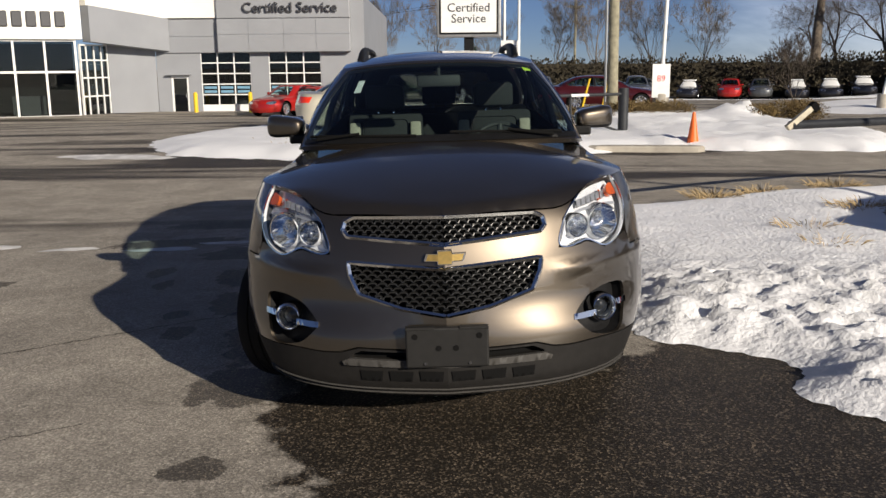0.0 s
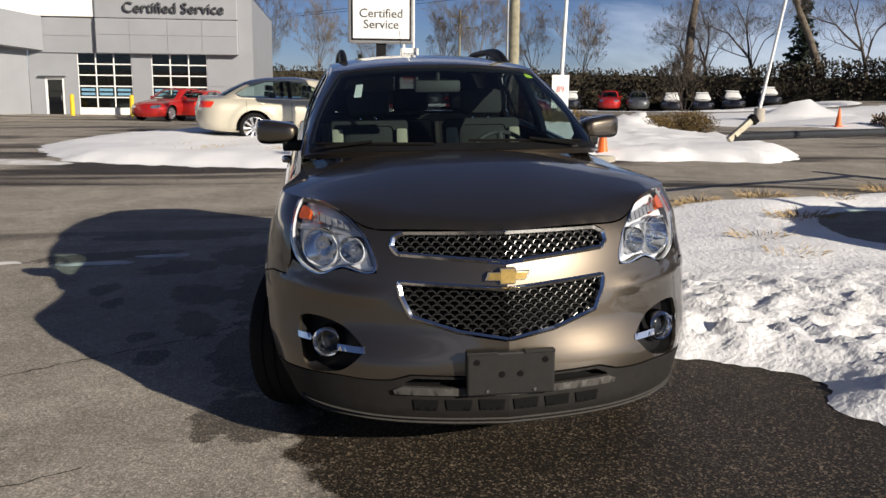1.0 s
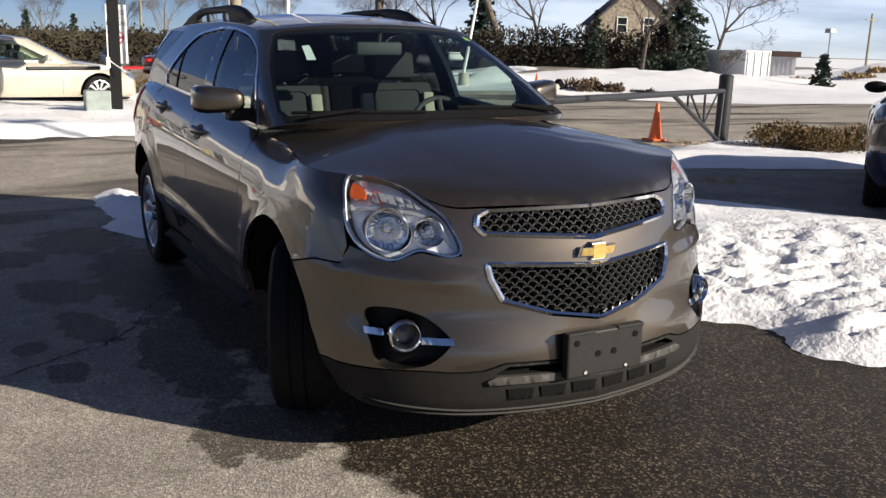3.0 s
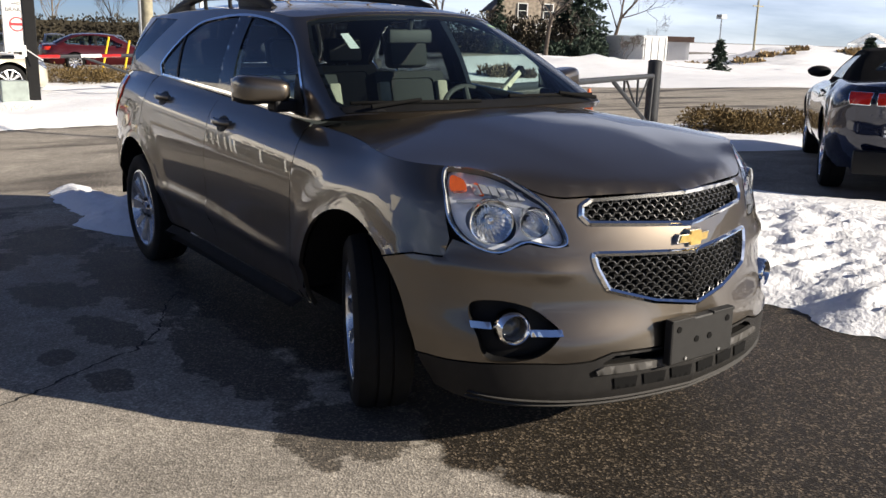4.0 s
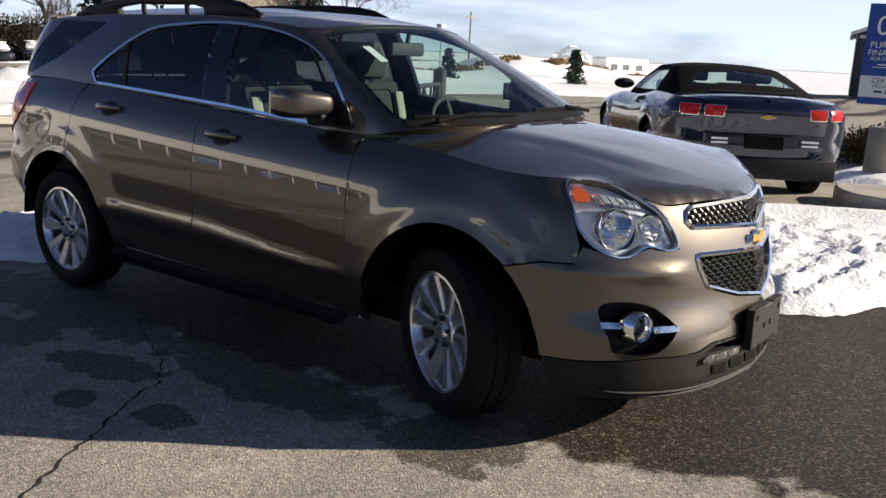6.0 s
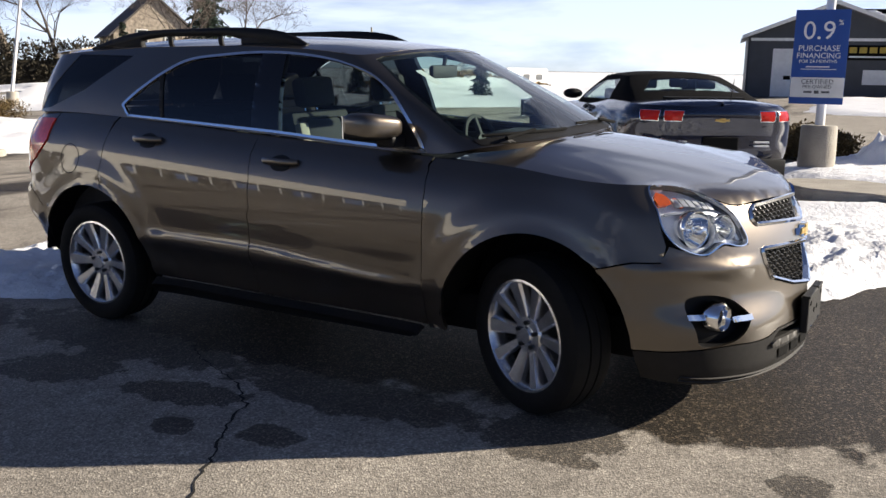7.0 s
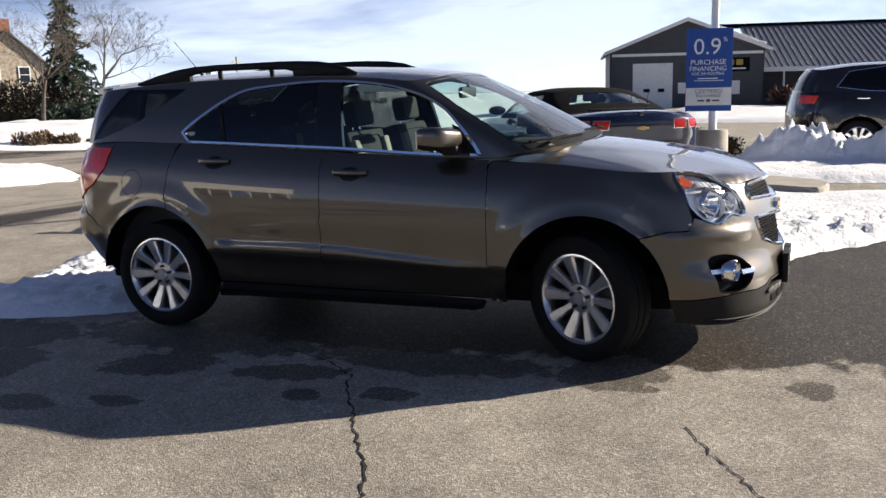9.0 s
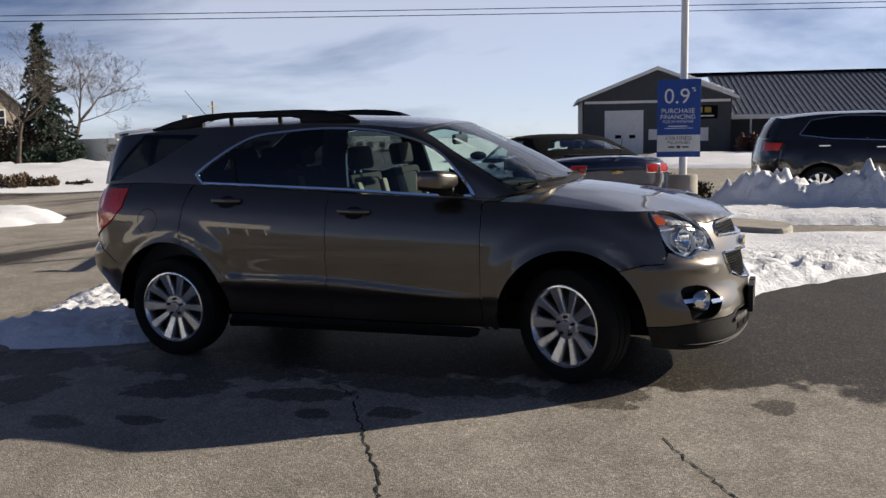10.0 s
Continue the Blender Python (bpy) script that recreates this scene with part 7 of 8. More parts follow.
def house():
    z0 = 0.0
    root = thing("stone_house", "old field-stone farmhouse with steep gable behind trees", "house", Matrix.Translation((59.9, 72.2, 0.1)) @ Matrix.Rotation(radians(-30), 4, "Z"))
    W, eave, peak, D = 4.1, 4.3, 8.0, 9.0
    bm = bmesh.new()
    pts = [(-W, z0), (W, z0), (W, eave), (0, peak), (-W, eave)]
    a = [bm.verts.new((y, 0, z)) for y, z in pts]
    b = [bm.verts.new((y, D, z)) for y, z in pts]
    bm.faces.new(a)
    bm.faces.new(b[::-1])
    for i in (0, 1, 4):
        bm.faces.new((a[i], b[i], b[(i + 1) % 5], a[(i + 1) % 5]))
    bmesh.ops.recalc_face_normals(bm, faces=bm.faces)
    part("wall", bm, STONE, root)
    for s_ in (-1, 1):
        bm = bmesh.new()
        vs_ = [bm.verts.new(p) for p in ((0, -0.4, peak + 0.05), (0, D + 0.4, peak + 0.05), (s_ * (W + 0.5), D + 0.4, eave - 0.35), (s_ * (W + 0.5), -0.4, eave - 0.35))]
        f_ = bm.faces.new(vs_)
        ex_ = bmesh.ops.extrude_face_region(bm, geom=[f_])
        bmesh.ops.translate(bm, verts=[v for v in ex_["geom"] if isinstance(v, bmesh.types.BMVert)], vec=(0, 0, 0.2))
        bmesh.ops.recalc_face_normals(bm, faces=bm.faces)
        part("roof", bm, SHINGLE, root)
    bm = bmesh.new()
    box(bm, -0.5, 0.5, 0.3, 1.1, peak - 0.6, peak + 1.3, 0.03)
    part("chimney", bm, mat("brick_red", (0.25, 0.11, 0.07), 0.9, 0, 0.3, 5), root, "red brick chimney")
    for x, z, w_, h in ((-1.8, 3.3, 0.9, 1.4), (0.9, 3.3, 0.9, 1.4), (-2.2, 0.9, 0.9, 1.6), (0.2, 0.6, 0.9, 2.1), (1.7, 0.9, 0.9, 1.6)):
        win = new("window")
        win.parent = root
        bm = bmesh.new()
        for x0, x1, za, zb_ in ((x - 0.1, x, z - 0.1, z + h + 0.1), (x + w_, x + w_ + 0.1, z - 0.1, z + h + 0.1), (x, x + w_, z + h, z + h + 0.1), (x, x + w_, z - 0.1, z), (x, x + w_, z + h / 2 - 0.03, z + h / 2 + 0.03)):
            box(bm, x0, x1, -0.08, 0.02, za, zb_)
        part("window_frame", bm, WHITE, win)
        bm = bmesh.new()
        box(bm, x, x + w_, -0.03, -0.01, z, z + h)
        part("pane", bm, mat("dark_pane", (0.02, 0.022, 0.025), 0.1), win)


house()


def trailer_box():
    root = thing("box_trailer", "white box trailer standing in the snow", "trailer", Matrix.Translation((57.5, 54.3, -1.25)) @ Matrix.Rotation(radians(-104), 4, "Z"))
    bm = bmesh.new()
    box(bm, -6.4, 1.6, -1.2, 1.2, 0.55, 3.1, 0.05)
    part("box", bm, WHITE, root)
    for y in (-1.0, -0.35, 0.35, 1.0):
        bm = bmesh.new()
        rod(bm, (1.63, y, 0.65), (1.63, y, 3.0), 0.03, None, 6)
        part("door_bar", bm, STEEL, root)
    bm = bmesh.new()
    box(bm, -6.3, 1.5, -1.0, 1.0, 0.35, 0.55)
    for x in (-0.6, 0.5):
        rod(bm, (x, -1.15, 0.45), (x, 1.15, 0.45), 0.45, None, 18)
    part("chassis", bm, TYRE, root)
    shed = thing("shed", "brown-roofed ribbed metal shed behind the trailer", "shed", Matrix.Translation((71.8, 65.2, -1.6)) @ Matrix.Rotation(radians(-45), 4, "Z"))
    bm = bmesh.new()
    box(bm, -2.6, 2.6, -2, 2, 0, 3.0)
    part("wall", bm, PANEL_PALE, shed)
    for k in range(12):
        bm = bmesh.new()
        box(bm, -2.6 + k * 0.44, -2.44 + k * 0.44, -2.05, -2.0, 0, 3.0)
        part("rib", bm, PANEL_PALE, shed)
    bm = bmesh.new()
    box(bm, -3.0, 3.0, -2.5, 2.4, 3.0, 3.55, 0.05)
    part("roof", bm, mat("brown_roof", (0.10, 0.06, 0.045), 0.8), shed)
    for k, (x, y, r) in enumerate(((87.5, 51.1, 25), (93.7, 48.0, -20))):
        rv = thing("camper_trailer", "white travel trailer parked beyond the field", "trailer", Matrix.Translation((x, y, -1.35)) @ Matrix.Rotation(radians(r), 4, "Z"), "camper trailers")
        bm = bmesh.new()
        box(bm, -3.4, 3.4, -1.2, 1.2, 0.5, 3.1, 0.25)
        part("body", bm, WHITE, rv)
        bm = bmesh.new()
        box(bm, -3.2, 3.2, -1.22, 1.22, 1.05, 1.35)
        part("stripe", bm, GREY_PAINT, rv, "grey stripe")
        for x0 in (-2.6, -0.8, 1.3):
            bm = bmesh.new()
            box(bm, x0, x0 + 1.1, -1.215, 1.215, 1.7, 2.4, 0.05)
            part("window", bm, GREY_PAINT, rv)
        bm = bmesh.new()
        box(bm, 3.38, 3.42, -0.8, 0.8, 1.6, 2.5, 0.01)
        part("window", bm, GREY_PAINT, rv)
        for x0 in (-0.5, 0.5):
            for yy in (-1.1, 1.1):
                bm = bmesh.new()
                rod(bm, (x0, yy - 0.1, 0.36), (x0, yy + 0.1, 0.36), 0.36, None, 14)
                part("wheel", bm, TYRE, rv)


def canopy_frame():
    """Bare white tube frame of a car shelter before the campers."""
    root = thing("shelter_frame", "bare white tube frame of a car shelter in the snow", "frame", Matrix.Translation((84.0, 49.0, -1.2)) @ Matrix.Rotation(radians(25), 4, "Z"))
    for k in range(5):
        x = -4.0 + 2.0 * k
        bm = bmesh.new()
        for a, b_ in (((x, -1.8, 0), (x, -1.8, 2.9)), ((x, -1.8, 2.9), (x, 0, 3.9)), ((x, 0, 3.9), (x, 1.8, 2.9)), ((x, 1.8, 2.9), (x, 1.8, 0))):
            rod(bm, a, b_, 0.045, None, 6)
        part("hoop", bm, WHITE, root)
    for y, z in ((-1.8, 2.9), (0, 3.9), (1.8, 2.9)):
        bm = bmesh.new()
        rod(bm, (-4.0, y, z), (4.0, y, z), 0.045, None, 6)
        part("purlin", bm, WHITE, root)


canopy_frame()


def quonset():
    root = thing("arched_shed", "grey ribbed arched metal shed by the farmhouse", "shed", Matrix.Translation((55.6, 59.6, -0.9)) @ Matrix.Rotation(radians(-35), 4, "Z"))
    bm = bmesh.new()
    lathe(bm, [(2.2, 0.0), (2.2, 5.0)], pose(0, 0, 0.9, -90, 0, 0), 20, math.pi, 2 * math.pi)
    part("shell", bm, STEEL, root, "", True)
    bm = bmesh.new()
    lathe(bm, [(0.001, 0.0), (2.18, 0.0)], pose(0, 0.05, 0.9, -90, 0, 0), 20, math.pi, 2 * math.pi)
    box(bm, -2.18, 2.18, 0.05, 0.1, 0.0, 0.9)
    part("end_wall", bm, PANEL_PALE, root)


quonset()
trailer_box()


# ---- signs, poles and gates ----
def pylon_sign():
    root = thing("pylon_sign", "white boxed dealer sign on a dark steel post", "sign", Matrix.Translation((0.62, 15.5, lot_z(0.62, 15.5))) @ Matrix.Rotation(radians(-4), 4, "Z"))
    bm = bmesh.new()
    box(bm, -0.10, 0.10, -0.09, 0.09, -0.05, 2.22, 0.01)
    box(bm, -0.2, 0.2, -0.2, 0.2, -0.04, 0.03, 0.01)
    part("post", bm, TRIM, root, "dark steel post")
    bm = bmesh.new()
    box(bm, -0.66, 0.66, -0.17, 0.17, 2.20, 3.75, 0.03)
    part("cabinet", bm, mat("sign_cabinet", (0.30, 0.30, 0.30), 0.4, 0.5), root)
    bm = bmesh.new()
    box(bm, -0.60, 0.60, -0.185, -0.168, 2.26, 3.69, 0.01)
    part("border", bm, TRIM, root)
    bm = bmesh.new()
    box(bm, -0.565, 0.565, -0.195, -0.183, 2.295, 3.655, 0.005)
    part("face", bm, WHITE, root)
    for i, t_ in enumerate(("Certified", "Service")):
        words("letters", t_, 0.245, 0.004, Matrix.Translation((0, -0.2, 2.78 - 0.215 * i)) @ pose(0, 0, 0, 90, 0, 0), LETTER, root)
    bm = bmesh.new()
    for x0, x1, z0, z1 in ((-0.30, 0.30, 3.11, 3.23), (-0.11, 0.11, 3.05, 3.29)):
        box(bm, x0, x1, -0.203, -0.194, z0, z1, 0.004)
    part("emblem", bm, GOLD, root, "gold cross-shaped emblem")
    bm = bmesh.new()
    box(bm, -0.16, -0.09, -0.14, -0.09, 0.95, 1.15, 0.01)
    rod(bm, (-0.12, -0.1, 1.1), (0.15, -0.3, 0.9), 0.01, None, 6)
    part("switch_box", bm, WHITE, root)
    bm = bmesh.new()
    box(bm, 0.02, 0.46, 15.05, 15.4, lot_z(0.2, 15.2), lot_z(0.2, 15.2) + 0.55, 0.02)
    tagged(part("utility_box", bm, mat("grey_green_metal", (0.25, 0.29, 0.27), 0.5), None), "grey-green utility box at the foot of the sign", "utility box")


pylon_sign()


def lamp_pole(name, label, x, y, h, r, lean=(0, 0), base=0.0, head=True, material=None):
    root = thing(name, label, "lamp post", Matrix.Translation((x, y, lot_z(x, y))))
    if base:
        bm = bmesh.new()
        lathe(bm, [(0.0005, base), (0.21, base), (0.23, base - 0.03), (0.24, -0.05)], None, 24)
        part("pedestal", bm, CONCRETE, root, "round concrete pedestal", True)
    bm = bmesh.new()
    rod(bm, (0, 0, base - 0.02), (lean[0], lean[1], h), r, r * 0.75, 14)
    part("pole", bm, material or WHITE, root, "", True)
    if head:
        bm = bmesh.new()
        box(bm, lean[0] - 0.1, lean[0] + 0.5, lean[1] - 0.14, lean[1] + 0.14, h - 0.05, h + 0.1, 0.03)
        part("lamp_head", bm, WHITE, root)
    return root


lamp_pole("street_lamp", "white lamp post behind the dealer sign", 3.5, 36.3, 5.3, 0.07)
lamp_pole("street_lamp", "white lamp post with banner", 2.2, 27.1, 7.5, 0.05)
lamp_pole("street_lamp", "white lamp post on a concrete pedestal with a price board", 6.65, 23.7, 9.0, 0.06, (0.25, 0), 0.72)
lamp_pole("street_lamp", "white leaning lamp post on a concrete pedestal", 18.05, 33.25, 7.4, 0.07, (1.0, -0.3), 0.75)
sign_lamp = lamp_pole("street_lamp", "tall white lamp post on a pedestal behind the financing board", 8.54, 1.29, 6.2, 0.062, (0.0, 0), 0.66)


def board(name, label, x, y, z, w, h, yaw, material):
    root = thing(name, label, "sign", Matrix.Translation((x, y, z)) @ Matrix.Rotation(radians(yaw), 4, "Z"))
    bm = bmesh.new()
    box(bm, -w / 2, w / 2, -0.012, 0.012, 0, h, 0.004)
    part("board", bm, material, root)
    return root


b = board("price_board", "white board with red numerals on a lamp post", 6.60, 23.52, 0.58, 0.52, 0.98, -4, WHITE)
words("numerals", "89", 0.26, 0.003, Matrix.Translation((0.0, -0.016, 0.55)) @ pose(0, 0, 0, 90, 0, 0), mat("red_ink", (0.6, 0.05, 0.05), 0.5), b)
b = board("tire_banner", "white banner with dark words and a red ring", 2.38, 27.0, 0.62, 0.60, 1.75, -6, WHITE)
for t_, s_, z in (("TIRES", 0.19, 1.52), ("AND", 0.11, 1.36), ("BRAKES", 0.17, 1.19)):
    words("letters", t_, s_, 0.003, Matrix.Translation((0.0, -0.016, z)) @ pose(0, 0, 0, 90, 0, 0), LETTER, b)
bm = bmesh.new()
lathe(bm, [(0.17, 0.0), (0.17, 0.006), (0.21, 0.006), (0.21, 0.0)], Matrix.Translation((0.0, -0.012, 0.78)) @ pose(0, 0, 0, 90, 0, 0), 28)
box(bm, -0.19, 0.19, -0.019, -0.012, 0.74, 0.82)
part("ring", bm, mat("red_print", (0.5, 0.05, 0.06), 0.5), b, "red ring emblem")

FINANCE_BLUE = mat("finance_blue", (0.012, 0.07, 0.32), 0.4, 0, 0.08, 3)
b = board("finance_board", "blue and white financing board on a lamp post", 8.34, 1.34, 1.09, 0.92, 1.68, -82, FINANCE_BLUE)
b.scale = (0.71, 0.71, 0.71)
for x0, x1, z0, z1, m_, nm in ((-0.455, 0.455, 0.12, 0.48, WHITE, "white_band"),):
    bm = bmesh.new()
    box(bm, x0, x1, -0.018, -0.011, z0, z1, 0.001)
    part(nm, bm, m_, b)
INK = mat("white_ink", (0.85, 0.85, 0.85), 0.5, 0, 0.03)
for t_, s_, z, x, m_ in (("0.9", 0.46, 1.30, -0.04, INK), ("%", 0.13, 1.45, 0.31, INK), ("PURCHASE", 0.145, 0.995, -0.02, INK), ("FINANCING", 0.138, 0.865, -0.02, INK), ("FOR 24 MONTHS", 0.085, 0.765, -0.02, INK), ("CERTIFIED", 0.12, 0.40, 0.0, GREY_PAINT), ("PRE-OWNED", 0.085, 0.31, 0.0, GREY_PAINT)):
    words("letters", t_, s_, 0.003, Matrix.Translation((x, -0.02 if m_ is not GREY_PAINT else -0.021, z)) @ pose(0, 0, 0, 90, 0, 0), m_, b)
for x0, x1, z0, z1, m_ in ((-0.22, 0.18, 0.66, 0.68, INK), (-0.30, 0.30, 0.62, 0.632, INK), (-0.22, -0.08, 0.20, 0.235, GREY_PAINT), (-0.04, 0.04, 0.19, 0.245, GREY_PAINT), (0.08, 0.22, 0.20, 0.235, GREY_PAINT)):
    bm = bmesh.new()
    box(bm, x0, x1, -0.023, -0.0115, z0, z1)
    part("small_print", bm, m_, b)

bm = bmesh.new()
rod(bm, (5.26, 24.0, -0.1), (5.20, 24.0, 9.5), 0.17, 0.12, 14)
pole = tagged(part("utility_pole", bm, WOOD, None, "", True), "weathered wooden utility pole on the island", "utility pole")
bm = bmesh.new()
rod(bm, (5.02, 23.9, 0.0), (4.98, 23.9, 7.0), 0.04, None, 8)
tagged(part("conduit", bm, STEEL, None, "", True), "grey steel conduit beside the utility pole", "conduit")
for x, y, h, r in ((85.2, 63.8, 6.2, 0.14), (14.0, 90.0, 8.0, 0.14)):
    bm = bmesh.new()
    rod(bm, (x, y, -1.4), (x, y, h), r, r * 0.8, 8)
    box(bm, x - 0.9, x + 0.9, y - 0.06, y + 0.06, h - 0.7, h - 0.58)
    tagged(part("utility_pole", bm, WOOD, None), "distant wooden utility pole with a crossarm", "utility pole")
bm = bmesh.new()
rod(bm, (67.4, 54.3, 0), (67.4, 54.3, 3.6), 0.06, None, 6)
box(bm, 67.0, 67.8, 54.0, 54.6, 3.6, 4.0, 0.02)
tagged(part("yard_lamp", bm, STEEL, None), "distant yard lamp on a thin post", "lamp")
for dz in (0.0, 0.16):
    bm = bmesh.new()
    a, c = Vector((14.6 - 9.2 * 2, 21.5 + 24.4 * 2, 5.72 + dz)), Vector((23.8 + 9.2 * 2, -2.8 - 24.4 * 2, 5.42 + dz))
    u = (c - a).cross(Vector((0, 0, 1))).normalized() * 0.011
    prev = None
    for i in range(41):
        t = i / 40
        p = a.lerp(c, t) + Vector((0, 0, -0.55 * 4 * t * (1 - t)))
        ring = [bm.verts.new(p + u * math.cos(k * 1.2566) + Vector((0, 0, 0.011 * math.sin(k * 1.2566)))) for k in range(5)]
        if prev is not None:
            for k in range(5):
                bm.faces.new((prev[k], prev[(k + 1) % 5], ring[(k + 1) % 5], ring[k]))
        prev = ring
    tagged(part("power_line", bm, VOID, None), "thin dark overhead power line", "cable")


def cone_marker(x, y):
    root = thing("traffic_cone", "orange plastic traffic cone on the snow edge", "traffic cone", Matrix.Translation((x, y, lot_z(x, y) + 0.03)), "traffic cones")
    bm = bmesh.new()
    lathe(bm, [(0.0005, 0.70), (0.028, 0.70), (0.035, 0.66), (0.125, 0.045), (0.14, 0.035)], None, 24)
    part("body", bm, mat("cone_orange", (0.85, 0.16, 0.03), 0.45, 0, 0.08, 10), root, "", True)
    bm = bmesh.new()
    box(bm, -0.18, 0.18, -0.18, 0.18, 0.0, 0.035, 0.01)
    part("base", bm, mat("cone_base", (0.6, 0.12, 0.03), 0.6), root)
    return root


c0 = cone_marker(5.14, 14.75)
for x, y in ((9.66, 10.75), (18.8, 28.5)):
    copy_thing(c0, Matrix.Translation((x, y, lot_z(x, y) + 0.03)))

GATE = mat("gate_steel", (0.03, 0.032, 0.036), 0.55, 0.4, 0.2, 10)


def barrier():
    z = lot_z(10.5, 9.9)
    root = thing("barrier_gate", "dark steel swing barrier with truss on a round post", "gate")
    bm = bmesh.new()
    rod(bm, (10.5, 9.9, z - 0.1), (10.5, 9.9, z + 1.28), 0.13, None, 20)
    bmesh.ops.create_uvsphere(bm, u_segments=20, v_segments=8, radius=0.13, matrix=Matrix.Translation((10.5, 9.9, z + 1.28)) @ Matrix.Diagonal((1, 1, 0.3, 1)))
    part("post", bm, GATE, root, "round dark steel post", True)
    A, E = Vector((10.35, 9.8, z + 1.02)), Vector((3.55, 5.65, 0.92))
    d = (E - A).normalized()
    bm = bmesh.new()
    rod(bm, A, E, 0.045, None, 10)
    part("beam", bm, GATE, root, "long steel beam", True)
    low = Vector((10.3, 9.78, z + 0.12))
    P = A + d * 3.2
    for nm, a, b_, r in (("strut", low, P, 0.035), ("upright", low, A, 0.04), ("web", A + d * 1.25, low.lerp(P, 0.36), 0.02), ("web", A + d * 2.3, low.lerp(P, 0.70), 0.02), ("web", low.lerp(P, 0.36), A + d * 0.35, 0.018), ("web", low.lerp(P, 0.36), A + d * 2.2, 0.02)):
        bm = bmesh.new()
        rod(bm, a, b_, r, None, 8)
        part(nm, bm, GATE, root)
    bm = bmesh.new()
    box(bm, -0.05, 0.30, -0.03, 0.03, -0.03, 0.03, 0.008, Matrix.Translation(E) @ Matrix.Rotation(radians(10), 4, "Z") @ Matrix.Rotation(radians(-38), 4, "Y"))
    part("end_board", bm, mat("pale_board", (0.52, 0.47, 0.36), 0.8, 0, 0.2, 15), root, "pale wooden board at the beam's end")
    bm = bmesh.new()
    box(bm, 0.27, 0.34, -0.04, 0.04, -0.06, 0.04, 0.01, Matrix.Translation(E) @ Matrix.Rotation(radians(10), 4, "Z") @ Matrix.Rotation(radians(-38), 4, "Y"))
    part("end_clamp", bm, VOID, root)
    # second barrier across the other drive
    z = lot_z(4.25, 17.9)
    root = thing("barrier_gate", "dark steel barrier with a red and white striped arm", "gate")
    bm = bmesh.new()
    rod(bm, (4.35, 17.9, z - 0.1), (4.35, 17.9, z + 1.12), 0.12, None, 16)
    part("post", bm, GATE, root, "", True)
    A, E = Vector((4.3, 17.85, z + 0.98)), Vector((-0.9, 15.35, z + 0.95))
    n = 12
    for i in range(n):
        bm = bmesh.new()
        rod(bm, A.lerp(E, i / n), A.lerp(E, (i + 1) / n), 0.035, None, 8)
        part("arm_band", bm, (RED_PAINT if i % 3 == 1 else WHITE if i % 3 == 2 else GATE) if 1 < i < 9 else GATE, root)
    low = Vector((4.3, 17.85, z + 0.1))
    P = A.lerp(E, 0.5)
    for nm, a, b_ in (("strut", low, P), ("web", A.lerp(E, 0.25), low.lerp(P, 0.5))):
        bm = bmesh.new()
        rod(bm, a, b_, 0.028, None, 8)
        part(nm, bm, GATE, root)
    for (x, y), (dx, dz) in (((5.0, 28.3), (0.28, 1.15)), ((5.7, 28.3), (0.22, 1.05))):
        bm = bmesh.new()
        rod(bm, (x, y, lot_z(x, y)), (x + dx, y, lot_z(x, y) + dz), 0.035, None, 8)
        tagged(part("marker_post", bm, YELLOW, None), "yellow leaning marker post behind the island", "post", "marker posts")


barrier()


def kerb(corners, top, label):
    """A concrete kerb top with rounded edges, standing a step above the lot."""
    bm = bmesh.new()
    ring = rounded(corners, 0.12)
    base, rim, lid_ = [], [], []
    mid = ring.mean(0)
    for x, y in ring:
        ix, iy = mid[0] + (x - mid[0]) * 0.965, mid[1] + (y - mid[1]) * 0.965
        base.append(bm.verts.new((x, y, lot_z(x, y) - 0.03)))
        rim.append(bm.verts.new((x, y, lot_z(x, y) + top - 0.025)))
        lid_.append(bm.verts.new((ix, iy, lot_z(x, y) + top)))
    n = len(ring)
    for lo_, hi_ in ((base, rim), (rim, lid_)):
        for k in range(n):
            bm.faces.new((lo_[k], lo_[(k + 1) % n], hi_[(k + 1) % n], hi_[k]))
    bm.faces.new(lid_)
    bmesh.ops.recalc_face_normals(bm, faces=bm.faces)
    tagged(part("kerb", bm, CONCRETE, None), label, "kerb", kind="structure")


kerb([(6.75, 0.6), (6.45, 0.0), (6.1, -0.32), (5.5, -0.22), (5.7, 0.3), (5.85, 1.0), (6.5, 1.3)], 0.16, "tan concrete kerb bared between two snow banks")
kerb([(2.9, 14.05), (3.6, 14.3), (5.0, 14.2), (5.0, 13.85), (3.6, 13.95), (3.0, 13.8)], 0.12, "tan concrete kerb along the snowy island")


# ---- plants ----
BARK = mat("bare_bark", (0.085, 0.068, 0.055), 0.95, 0, 0.3, 4)
BARK_PALE = mat("pale_bark", (0.16, 0.13, 0.10), 0.95, 0, 0.3, 4)
SPRUCE = mat("spruce_needles", (0.022, 0.04, 0.024), 0.8, 0, 0.5, 3)
HEDGE = mat("cedar_hedge", (0.038, 0.031, 0.018), 0.9, 0, 0.6, 1.3)
JUNIPER = mat("juniper_needles", (0.12, 0.080, 0.028), 0.9, 0, 0.5, 4)
DRY_TWIG = mat("dry_twig", (0.14, 0.10, 0.065), 0.9, 0, 0.4, 9)
STRAW = mat("dead_grass", (0.34, 0.25, 0.13), 0.9, 0, 0.4, 9)


